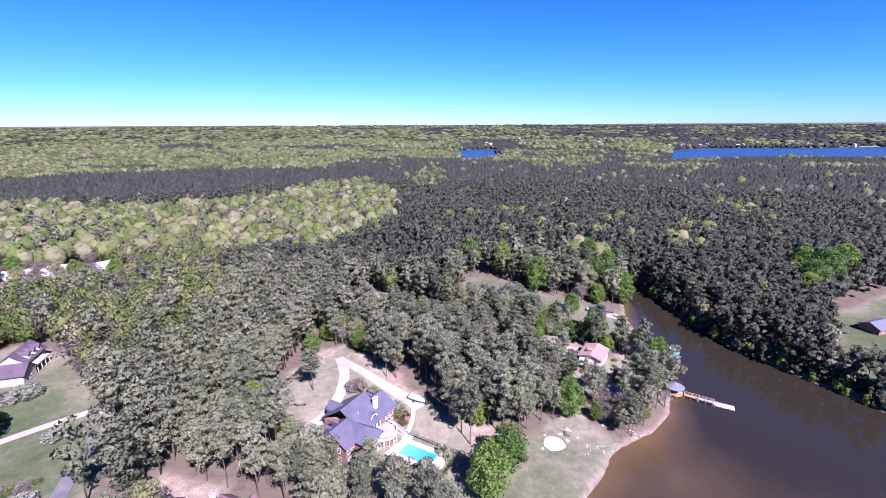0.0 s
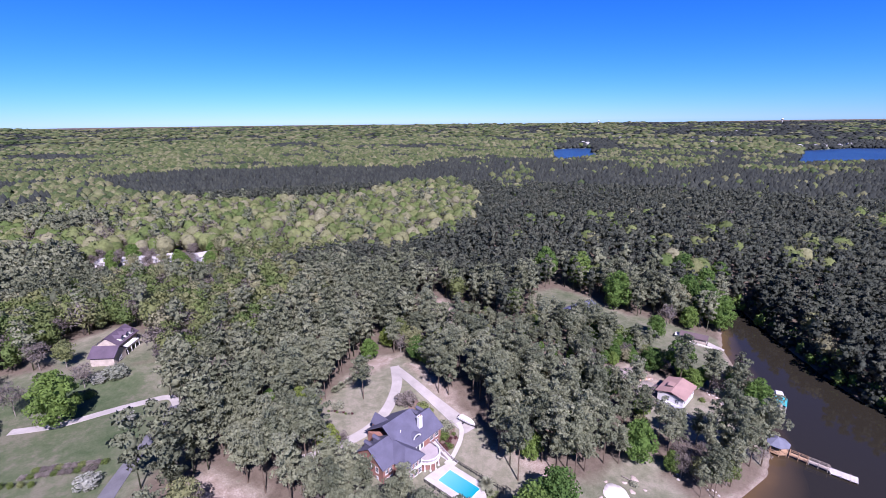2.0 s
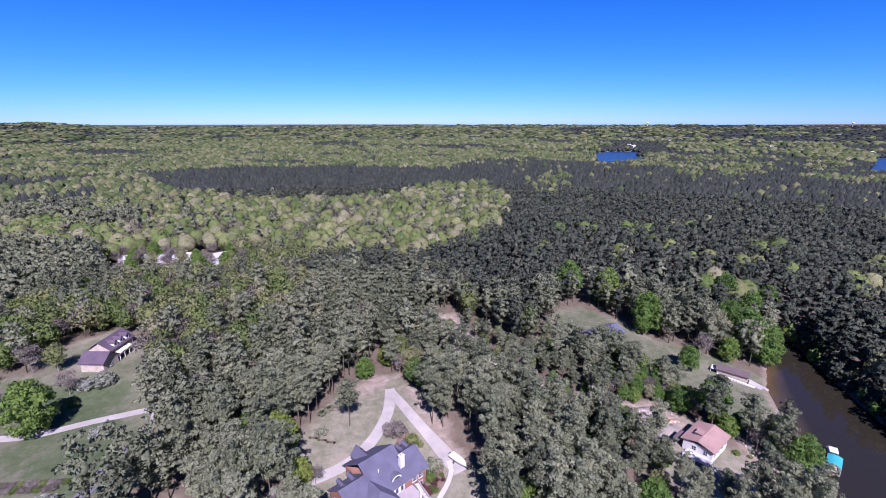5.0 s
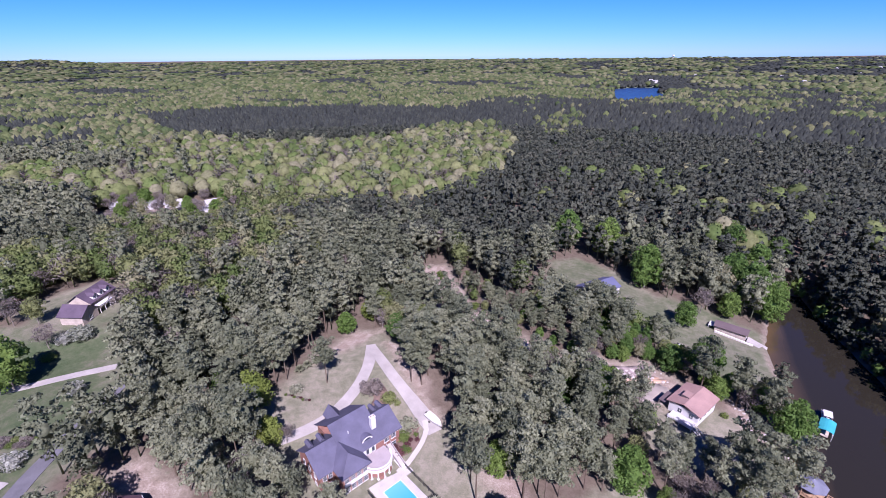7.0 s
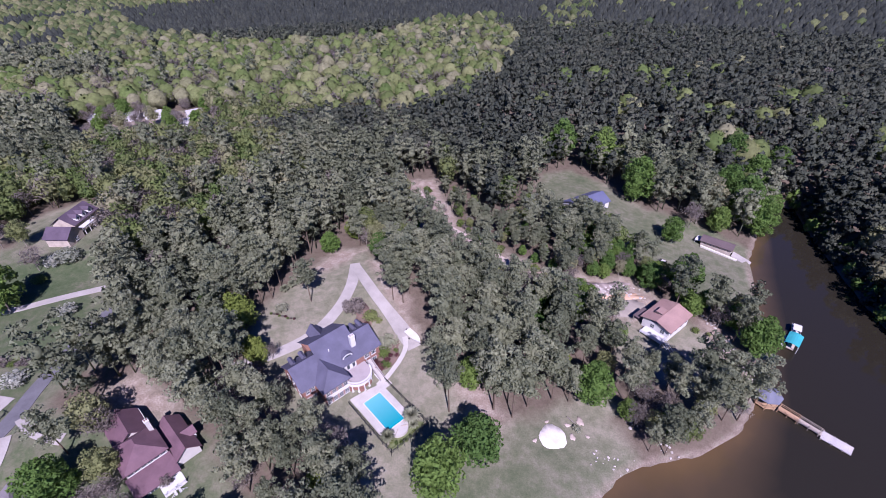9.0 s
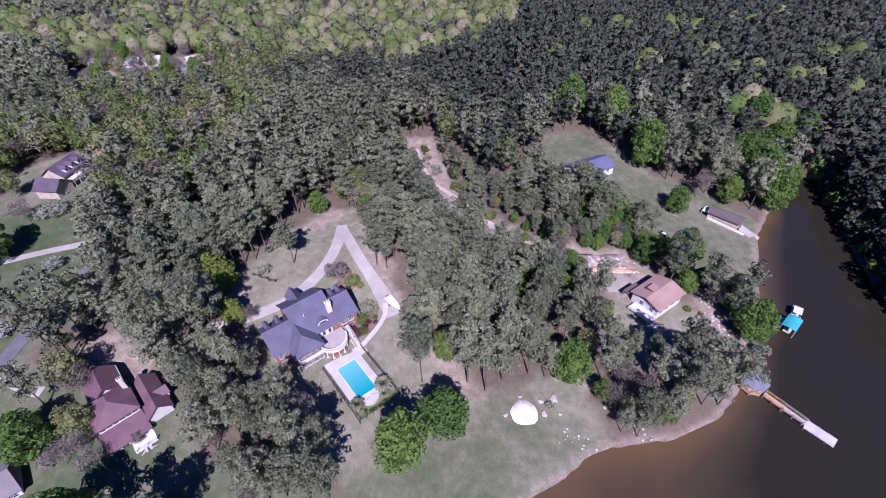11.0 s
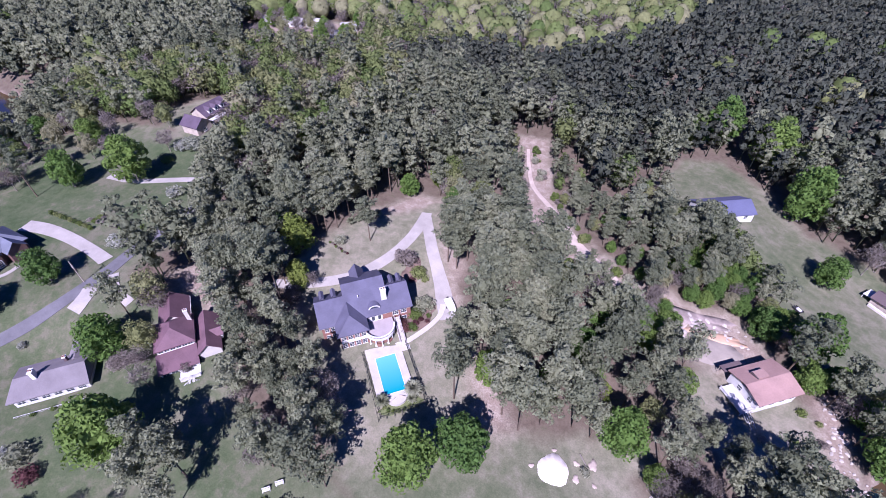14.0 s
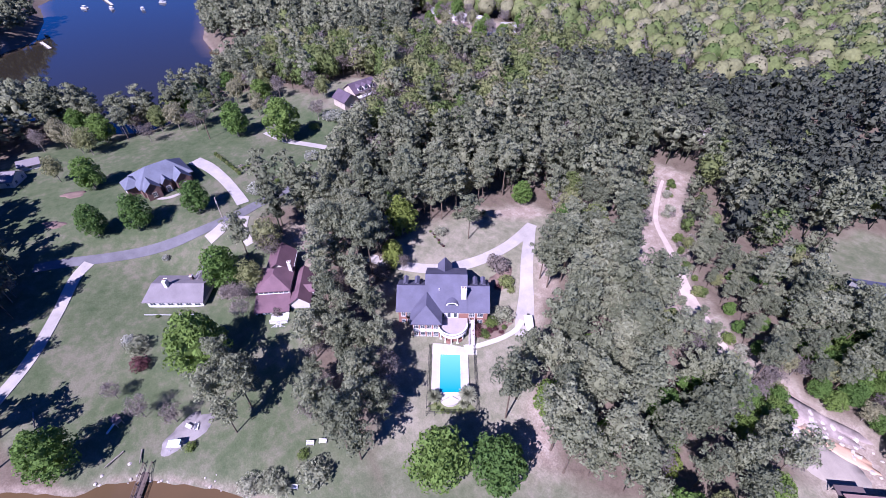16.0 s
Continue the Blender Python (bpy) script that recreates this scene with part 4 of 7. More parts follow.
def strip(name, label, category, line, width, mat, lift=0.14, thick=0.16, step=1.5, kind="structure"):
    """A drive, path or road laid over the ground along a smoothed line of (x, y) or (x, y, width)."""
    pts = [Vector((p[0], p[1], p[2] if len(p) > 2 else width)) for p in line]
    fine = []
    for i in range(len(pts) - 1):
        p0, p1, p2, p3 = pts[max(i - 1, 0)], pts[i], pts[i + 1], pts[min(i + 2, len(pts) - 1)]
        k = max(2, int((p2 - p1).length / step))
        for j in range(k):
            t = j / k
            fine.append(0.5 * ((2 * p1) + (p2 - p0) * t + (2 * p0 - 5 * p1 + 4 * p2 - p3) * t * t + (3 * p1 - p0 - 3 * p2 + p3) * t**3))
    fine.append(pts[-1])
    xy = np.array([(p.x, p.y) for p in fine])
    tan = np.gradient(xy, axis=0)
    nor = np.stack([-tan[:, 1], tan[:, 0]], 1) / (np.linalg.norm(tan, axis=1)[:, None] + 1e-9)
    half = np.array([p.z for p in fine])[:, None] / 2
    offs = (-1.0, -0.34, 0.34, 1.0)
    rows = [xy + nor * half * o for o in offs]
    verts, faces = [], []
    for r in rows:
        zz = land(r[:, 0], r[:, 1]) + 0.30 * 0 + lift
        verts.append(np.c_[r, zz])
    low = [np.c_[v[:, :2], v[:, 2] - thick - 0.4] for v in (verts[0], verts[-1])]
    allv = np.concatenate(verts + low)
    m_ = len(xy)
    for c in range(len(offs) - 1):
        for i in range(m_ - 1):
            faces.append((c * m_ + i, (c + 1) * m_ + i, (c + 1) * m_ + i + 1, c * m_ + i + 1))
    e = len(offs) * m_
    for i in range(m_ - 1):
        faces.append((e + i, i, i + 1, e + i + 1))
        faces.append(((len(offs) - 1) * m_ + i, e + m_ + i, e + m_ + i + 1, (len(offs) - 1) * m_ + i + 1))
    me = bpy.data.meshes.new(name)
    fill_mesh(me, allv, np.array(faces), False)
    me.materials.append(mat)
    return tagged(new(name, me), label, category, kind=kind)


MAT["slate"] = plain("slate_shingle", (0.078, 0.076, 0.115), 0.75, 0, 1.2, 0.16)
MAT["brick"] = plain("red_brick", (0.21, 0.105, 0.085), 0.85, 0, 2.0, 0.2)
MAT["white"] = plain("white_paint", (0.50, 0.49, 0.50), 0.5, 0, 1.5, 0.05)
MAT["cream"] = plain("cream_siding", (0.42, 0.395, 0.38), 0.6, 0, 1.5, 0.08)
MAT["concrete"] = plain("pale_concrete", (0.285, 0.262, 0.248), 0.85, 0, 1.0, 0.14)
MAT["paver"] = plain("pool_paving", (0.38, 0.355, 0.338), 0.8, 0, 1.4, 0.1)
MAT["asphalt"] = plain("asphalt", (0.105, 0.102, 0.115), 0.9, 0, 1.0, 0.2)
MAT["purple_roof"] = plain("maroon_shingle", (0.112, 0.063, 0.080), 0.8, 0, 1.0, 0.2)
MAT["plum_roof"] = plain("dark_plum_shingle", (0.072, 0.052, 0.074), 0.8, 0, 1.0, 0.2)
MAT["grey_roof"] = plain("grey_shingle", (0.145, 0.130, 0.142), 0.8, 0, 1.0, 0.15)
MAT["blue_roof"] = plain("blue_metal_roof", (0.085, 0.09, 0.15), 0.5, 0, 0.6, 0.12)
MAT["red_roof"] = plain("terracotta_roof", (0.25, 0.16, 0.145), 0.8, 0, 0.8, 0.15)
MAT["brown_roof"] = plain("brown_shingle", (0.09, 0.066, 0.07), 0.8, 0, 0.8, 0.15)
MAT["glass"] = plain("dark_glass", (0.035, 0.045, 0.06), 0.12, 0, 0.6, 0.2, 0.6, 0)
MAT["wood"] = plain("weathered_deck", (0.34, 0.29, 0.25), 0.85, 0, 2.0, 0.2)
MAT["new_wood"] = plain("orange_stained_wood", (0.36, 0.235, 0.145), 0.8, 0, 2.0, 0.15)
MAT["teal"] = plain("teal_canvas", (0.03, 0.27, 0.30), 0.6, 0, 1.0, 0.1)
MAT["metal"] = plain("dark_fence_metal", (0.05, 0.05, 0.05), 0.5, 0.4, 2.0, 0.2)
MAT["sand"] = plain("white_sand", (0.52, 0.48, 0.455), 0.95, 0, 1.0, 0.16)
MAT["sand_path"] = plain("pale_dirt", (0.34, 0.281, 0.246), 0.95, 0, 0.8, 0.2)
MAT["gravel"] = plain("grey_gravel", (0.176, 0.16, 0.16), 0.95, 0, 1.5, 0.2)
MAT["mulch"] = plain("red_mulch", (0.13, 0.09, 0.075), 0.95, 0, 1.5, 0.25)
MAT["grass_bed"] = plain("clipped_grass", (0.12, 0.14, 0.06), 0.95, 0, 1.5, 0.25)
MAT["pale_roof"] = plain("pale_grey_roof", (0.30, 0.29, 0.295), 0.7, 0, 0.8, 0.15)
MAT["balcony_floor"] = plain("balcony_tiles", (0.30, 0.26, 0.27), 0.8, 0, 1.4, 0.1)
MAT["gazebo_roof"] = plain("gazebo_shingle", (0.12, 0.125, 0.165), 0.8, 0, 1.0, 0.15)
MAT["wood_pale"] = plain("bleached_deck", (0.42, 0.39, 0.39), 0.85, 0, 2.0, 0.15)
MAT["dark_wood"] = plain("dark_dock_wood", (0.10, 0.075, 0.065), 0.85, 0, 2.0, 0.2)
MAT["slate_blue"] = plain("blue_grey_shingle", (0.10, 0.108, 0.145), 0.75, 0, 1.2, 0.16)
MAT["dark_brick"] = plain("dark_brick", (0.13, 0.078, 0.068), 0.85, 0, 2.0, 0.2)

# ---- house details ----


def turned(bm, angle, x, y, z):
    """Turn what was built facing -y and set it in place."""
    bmesh.ops.transform(bm, matrix=pose(x, y, z, 0, 0, angle), verts=bm.verts)
    return bm


FACE = {"front": 0, "right": 90, "back": 180, "left": -90}


def window(parent, x, y, z, w, h, face="front", bars=(1, 1), mat="white"):
    """A framed window on a wall: casing and glazing bars, sill, and a pane set back."""
    a = FACE[face] if isinstance(face, str) else face
    t = 0.11
    bm = box(-w / 2 - t, -w / 2, -0.09, 0.03, -t, h + t)
    add_box(bm, w / 2, w / 2 + t, -0.09, 0.03, -t, h + t)
    add_box(bm, -w / 2, w / 2, -0.09, 0.03, h, h + t)
    add_box(bm, -w / 2, w / 2, -0.09, 0.03, -t, 0)
    for i in range(bars[0]):
        xx = -w / 2 + w * (i + 1) / (bars[0] + 1)
        add_box(bm, xx - 0.03, xx + 0.03, -0.07, 0.0, 0, h)
    for i in range(bars[1]):
        zz = h * (i + 1) / (bars[1] + 1)
        add_box(bm, -w / 2, w / 2, -0.068, 0.0, zz - 0.03, zz + 0.03)
    ob = part("window", turned(bm, a, x, y, z), MAT[mat], parent)
    part("pane", turned(box(-w / 2, w / 2, -0.04, 0.02, 0, h), a, x, y, z), MAT["glass"], ob, "dark reflecting window glass")
    part("sill", turned(box(-w / 2 - 0.18, w / 2 + 0.18, -0.16, 0.03, -t - 0.09, -t - 0.003), a, x, y, z), MAT[mat], ob)
    return ob


def door(parent, x, y, z, w, h, face="front", mat="white", glazed=True):
    a = FACE[face] if isinstance(face, str) else face
    bm = box(-w / 2 - 0.12, -w / 2, -0.1, 0.03, 0, h + 0.12)
    add_box(bm, w / 2, w / 2 + 0.12, -0.1, 0.03, 0, h + 0.12)
    add_box(bm, -w / 2, w / 2, -0.1, 0.03, h, h + 0.12)
    ob = part("door", turned(bm, a, x, y, z), MAT["white"], parent)
    leaf = part("leaf", turned(box(-w / 2, w / 2, -0.05, 0.03, 0.02, h), a, x, y, z), MAT[mat], ob)
    if glazed:
        part("pane", turned(box(-w / 2 + 0.12, w / 2 - 0.12, -0.065, -0.051, 0.3, h - 0.15), a, x, y, z), MAT["glass"], ob)
    return leaf


def fascia(x0, x1, y0, y1, z, t=0.2, drop=0.28):
    """A gutter board round an eave line."""
    bm = box(x0, x1, y0, y0 + t, z - drop, z - 0.02)
    add_box(bm, x0, x1, y1 - t, y1, z - drop, z - 0.02)
    add_box(bm, x0, x0 + t, y0 + t, y1 - t, z - drop, z - 0.02)
    add_box(bm, x1 - t, x1, y0 + t, y1 - t, z - drop, z - 0.02)
    return bm


def chimney(parent, x, y, z0, z1, w, d, mat="white"):
    ob = part("chimney", box(x - w / 2, x + w / 2, y - d / 2, y + d / 2, z0, z1), MAT[mat], parent)
    bm = box(x - w / 2 - 0.1, x + w / 2 + 0.1, y - d / 2 - 0.1, y + d / 2 + 0.1, z1, z1 + 0.18)
    part("cap", bm, MAT["white"], ob)
    for k in (-0.25, 0.25):
        part("flue", tube_bm(x + k * w, y, z1 + 0.18, z1 + 0.55, 0.16), MAT["brick"], ob, "round clay flue pot")
    return ob


def tube_bm(x, y, z0, z1, r, sides=12, r1=None):
    bm = bmesh.new()
    r1 = r if r1 is None else r1
    lo = [bm.verts.new((x + r * math.cos(2 * math.pi * k / sides), y + r * math.sin(2 * math.pi * k / sides), z0)) for k in range(sides)]
    hi = [bm.verts.new((x + r1 * math.cos(2 * math.pi * k / sides), y + r1 * math.sin(2 * math.pi * k / sides), z1)) for k in range(sides)]
    bm.faces.new(lo[::-1])
    bm.faces.new(hi)
    for k in range(sides):
        j = (k + 1) % sides
        bm.faces.new((lo[k], lo[j], hi[j], hi[k]))
    return bm


def arc_wall(cx, cy, r0, r1, z0, z1, a0, a1, steps=24):
    """A curved wall between two radii, through the angles a0 to a1 in degrees."""
    bm = bmesh.new()
    rows = []
    for k in range(steps + 1):
        a = radians(a0 + (a1 - a0) * k / steps)
        rows.append([bm.verts.new((cx + r * math.cos(a), cy + r * math.sin(a), z)) for r, z in ((r0, z0), (r1, z0), (r1, z1), (r0, z1))])
    for p, q in zip(rows, rows[1:]):
        for i in range(4):
            j = (i + 1) % 4
            bm.faces.new((p[i], q[i], q[j], p[j]))
    bm.faces.new(rows[0])
    bm.faces.new(rows[-1][::-1])
    return bm


def flat_poly(points, z0, z1):
    return add_solid(bmesh.new(), [(x, y, z1) for x, y in points], z1 - z0)


# ---- the brick house with the round balcony ----
HX, HY, HZ, HA = -8.0, 124.4, 4.25, 61.9


def lot(x, y):
    """A place of the house lot (x along the facade, y away from the pool) in the world."""
    c, s = math.cos(radians(HA)), math.sin(radians(HA))
    return HX + x * c - y * s, HY + x * s + y * c


def main_house():
    h = thing("house", "two-storey red brick house with slate-violet hipped roof and round white balcony", "house", HX, HY, HZ, HA)
    part("wall", box(-6.8, 4.0, 16.4, 33, -2.5, 6.3), MAT["brick"], h, "red brick central block")
    part("wall", gable_wall(-15.0, -6.81, 16.4, 27.6, -2.5, 6.3, 3.9), MAT["brick"], h)
    part("wall", gable_wall(4.01, 10.5, 16.4, 27.6, -2.5, 6.3, 3.9), MAT["brick"], h)
    part("wall", box(-10.6, -3.2, 11.9, 16.39, -2.5, 6.3), MAT["brick"], h)
    part("wall", box(-3.19, 2.2, 16.2, 16.39, 3.3, 6.2), MAT["white"], h, "white painted bay wall above the balcony")
    part("roof", gable_roof(-15.6, -6.6, 15.6, 28.4, 6.3, 4.2), MAT["slate"], h, "violet-grey shingled wing roof")
    part("roof", gable_roof(3.8, 11.1, 15.6, 28.4, 6.3, 4.2), MAT["slate"], h)
    part("roof", gable_roof(-7.5, 4.7, 15.55, 33.8, 6.32, 6.1), MAT["slate"], h, "violet-grey shingled main roof")
    # hipped front wing: its ridge runs back into the main slope
    bm = bmesh.new()
    xm = (-11.4 - 2.4) / 2
    for s in ([(-11.4, 11.1, 6.3), (-2.4, 11.1, 6.3), (xm, 15.2, 9.6)], [(-2.4, 11.1, 6.3), (-2.4, 18.5, 6.3), (xm, 21.0, 9.6), (xm, 15.2, 9.6)], [(-11.4, 20.0, 6.3), (-11.4, 11.1, 6.3), (xm, 15.2, 9.6), (xm, 21.0, 9.6)]):
        add_solid(bm, s, 0.22)
    part("roof", bm, MAT["slate"], h, "hipped shingle roof of the front wing")
    # the entrance gable on the drive side
    part("roof", gable_roof(-4.1, 0.3, 26.0, 34.6, 7.4, 2.7, "y"), MAT["slate"], h)
    part("wall", box(-3.8, 0.0, 33.01, 34.2, -2.5, 7.3), MAT["brick"], h)
    door(h, -1.9, 34.2, 0.1, 1.6, 2.6, "back")
    part("gutter", fascia(-11.3, -2.5, 11.2, 15.4, 6.3), MAT["white"], h, "white gutter board")
    part("gutter", box(4.75, 11.1, 15.62, 15.78, 6.0, 6.22), MAT["white"], h)
    part("gutter", box(-15.6, -11.45, 15.62, 15.78, 6.0, 6.22), MAT["white"], h)
    part("gutter", box(-2.35, 4.7, 15.57, 15.73, 6.0, 6.22), MAT["white"], h)
    for zz in (0.5, 3.7):
        for k in range(4):
            window(h, -9.7 + k * 1.85, 11.9, zz, 1.15, 1.75, "front", (1, 2))
    part("panel", box(-10.5, -3.3, 11.78, 11.89, 2.5, 3.4), MAT["white"], h, "white painted panel between the window rows")
    part("panel", box(-10.5, -3.3, 11.78, 11.89, 5.62, 6.0), MAT["white"], h)
    for xx in (-2.3, -0.5, 1.3):
        door(h, xx, 16.2, 3.4, 1.1, 2.3, "front")
    for xx in (6.0, 8.4):
        window(h, xx, 16.4, 3.7, 1.5, 1.7, "front", (2, 1))
        window(h, xx, 16.4, 0.5, 1.3, 1.7, "front", (1, 1))
    part("panel", box(5.0, 9.6, 16.28, 16.39, 5.55, 6.0), MAT["white"], h)
    for xx in (-13.6, -12.0):
        window(h, xx, 16.4, 3.7, 0.95, 1.6, "front", (1, 1))
        window(h, xx, 16.4, 0.5, 0.95, 1.6, "front", (1, 1))
    for yy in (19.0, 22.0, 25.0):
        for zz in (0.5, 3.7):
            window(h, 10.5, yy, zz, 1.0, 1.7, "right", (1, 1))
            window(h, -15.0, yy, zz, 1.0, 1.7, "left", (1, 1))
    for xx in (-13, -10, 6.2, 8.8):
        for zz in (0.5, 3.7):
            window(h, xx, 27.6, zz, 1.0, 1.7, "back", (1, 1))
    # dormers that look over the drive
    for xx in (-13.2, -9.9, 7.0, 9.3):
        d = part("dormer", box(xx - 0.55, xx + 0.55, 23.4, 26.0, 7.8, 9.9), MAT["slate"], h, "small shingled dormer")
        part("dormer_roof", gable_roof(xx - 0.7, xx + 0.7, 23.2, 26.2, 9.9, 0.6, "y", 0.1), MAT["slate"], d)
    chimney(h, 3.6, 19.2, 6.5, 12.3, 1.5, 1.1)
    part("vent_pipe", tube_bm(-3.4, 20.8, 9.5, 10.6, 0.14), MAT["white"], h, "white plumbing vent pipe")
    # eyebrow dormer: an arched white frame with a half-round pane
    ey = part("eyebrow_dormer", turned(arc_to_front(1.35, 1.02, 0.9), 0, 0.3, 17.1, 7.45), MAT["white"], h, "white arched eyebrow dormer frame")
    part("pane", turned(arc_to_front(1.02, 0.0, 0.5), 0, 0.3, 17.3, 7.45), MAT["glass"], ey)
    part("hood", turned(arc_to_front(1.5, 1.36, 3.0), 0, 0.3, 17.2, 7.45), MAT["slate"], ey)
    # the round balcony on its columns
    cx, cy, r = 0.5, 13.4, 4.3
    deck = [(cx + r * math.cos(radians(a)), cy + r * math.sin(radians(a))) for a in range(180, 361, 8)] + [(cx + r, 16.15), (cx - 3.6, 16.15), (cx - 3.6, 13.4)]
    b = part("balcony", flat_poly(deck, 2.95, 3.3), MAT["balcony_floor"], h, "round balcony floor, pale pink-white")
    part("parapet", arc_wall(cx, cy, r - 0.22, r + 0.04, 2.75, 3.42, 182, 358), MAT["white"], b)
    part("cap_rail", arc_wall(cx, cy, r - 0.34, r + 0.1, 4.25, 4.38, 182, 358), MAT["white"], b)
    for k in range(31):
        a = radians(184 + 172 * k / 30)
        part("baluster", tube_bm(cx + (r - 0.12) * math.cos(a), cy + (r - 0.12) * math.sin(a), 3.42, 4.25, 0.05, 6), MAT["white"], b)
    for a in (188, 214, 240, 266, 292, 318, 344):
        c = part("column", tube_bm(cx + (r - 0.35) * math.cos(radians(a)), cy + (r - 0.35) * math.sin(radians(a)), 0.2, 2.95, 0.2, 12, 0.17), MAT["white"], b)
        part("base", box(cx + (r - 0.35) * math.cos(radians(a)) - 0.32, cx + (r - 0.35) * math.cos(radians(a)) + 0.32, cy + (r - 0.35) * math.sin(radians(a)) - 0.32, cy + (r - 0.35) * math.sin(radians(a)) + 0.32, 0.02, 0.22), MAT["white"], c)
    for a0 in (190, 242, 294):
        part("low_wall", arc_wall(cx, cy, r - 0.5, r - 0.2, 0, 1.0, a0 + 3, a0 + 21, 8), MAT["brick"], b, "curved low brick wall under the balcony")
    part("porch_wall", arc_wall(cx, cy, 3.1, 3.3, 0, 2.94, 185, 355), MAT["brick"], b, "curved brick wall behind the columns")
    # stair down the side of the balcony
    st = part("stair", box(5.15, 5.45, 8.4, 15.6, -0.3, 0.4), MAT["white"], h, "white outside stair with solid sides")
    for k in range(14):
        part("step", box(5.46, 6.7, 15.2 - 0.48 * k, 15.68 - 0.48 * k, -0.2, 3.1 - 0.22 * k), MAT["paver"], st)
    bm = bmesh.new()
    for xx in (5.2, 6.72):
        add_solid(bm, [(xx, 15.7, 4.0), (xx, 8.6, 0.85), (xx + 0.14, 8.6, 0.85), (xx + 0.14, 15.7, 4.0)], 0.8)
    part("side_wall", bm, MAT["balcony_floor"], st)
    return h


def arc_to_front(r1, r0, depth, steps=14):
    """A half ring (or half disc) standing upright, facing -y."""
    bm = bmesh.new()
    rows = []
    for k in range(steps + 1):
        a = math.pi * k / steps
        c, s = math.cos(a) * 1.25, math.sin(a) * 0.85
        rows.append([bm.verts.new(p) for p in ((c * r0, 0, s * r0), (c * r1, 0, s * r1), (c * r1, depth, s * r1), (c * r0, depth, s * r0))])
    for p, q in zip(rows, rows[1:]):
        for i in range(4):
            j = (i + 1) % 4
            try:
                bm.faces.new((p[i], q[i], q[j], p[j]))
            except ValueError:
                pass
    bmesh.ops.remove_doubles(bm, verts=bm.verts, dist=1e-5)
    return bm


main_house()

# ---- pool, patio and fence ----
m, n, l, b = material("pool_water", 0.04, 0, 0.5)
r = ramp(n, ((0.0, (0.10, 0.33, 0.37)), (1.0, (0.0, 0.21, 0.26))))
sx = n.new("ShaderNodeTexCoord")
sp = n.new("ShaderNodeSeparateXYZ")
l.new(sx.outputs["Generated"], sp.inputs[0])
inv = n.new("ShaderNodeMath")
inv.operation = "SUBTRACT"
inv.inputs[0].default_value = 1.0
l.new(sp.outputs["Y"], inv.inputs[1])
l.new(inv.outputs[0], r.inputs[0])
l.new(r.outputs[0], b.inputs["Base Color"])
bump(n, l, b, noise_node(n, l, 2.5, 2), 0.06, 0.05)
MAT["pool"] = m


def pool_area():
    p = thing("patio", "pale paved pool terrace of light stone slabs", "patio", HX, HY, HZ, HA, kind="structure")
    # four aprons round the water, slab by slab
    slabs = []
    for x0, x1, y0, y1 in ((-5.0, 7.4, 6.0, 11.8), (-3.1, 7.4, 11.8, 16.0), (-4.9, -2.95, -6.2, 6.0), (2.95, 4.9, -6.2, 6.0)):
        nx, ny = max(1, round((x1 - x0) / 1.9)), max(1, round((y1 - y0) / 1.9))
        for i in range(nx):
            for j in range(ny):
                slabs.append((x0 + (x1 - x0) * i / nx, x0 + (x1 - x0) * (i + 1) / nx, y0 + (y1 - y0) * j / ny, y0 + (y1 - y0) * (j + 1) / ny))
    bed = part("bed", flat_poly([(-3.1, 16.2), (-3.1, 11.8), (-5.0, 11.8), (-5.0, 6.0), (-4.9, 6.0), (-4.9, -6.2), (4.9, -6.2), (4.9, 6.0), (7.4, 6.0), (7.4, 16.2)], -1.2, -0.012), MAT["paver"], p)
    for x0, x1, y0, y1 in slabs:
        part("slab", box(x0 + 0.02, x1 - 0.02, y0 + 0.02, y1 - 0.02, -0.011, 0.03), MAT["paver"], p)
    part("apron", flat_poly([(-3.0, -6.21)] + [(3.0 * math.cos(radians(a)), -6.21 + 3.2 * math.sin(radians(a))) for a in range(180, 361, 12)], -1.0, 0.03), MAT["paver"], p, "half-round paved pool end")
    w = thing("swimming_pool", "long blue swimming pool with pale coping", "pool", HX, HY, HZ, HA)
    part("water_surface", box(-2.75, 2.75, -5.8, 5.8, -0.011, 0.04), MAT["pool"], w)
    bm = box(-2.95, -2.75, -6.0, 6.0, -0.01, 0.12)
    add_box(bm, 2.75, 2.95, -6.0, 6.0, -0.01, 0.12)
    add_box(bm, -2.75, 2.75, -6.0, -5.8, -0.01, 0.12)
    add_box(bm, -2.75, 2.75, 5.8, 6.0, -0.01, 0.12)
    part("coping", bm, MAT["white"], w)
    for k in (-0.25, 0.25):
        bm = tube_bm(-2.4 + k, 5.5, 0.04, 0.9, 0.03, 6)
        part("ladder_rail", bm, MAT["white"], w, "bright steel ladder rail")


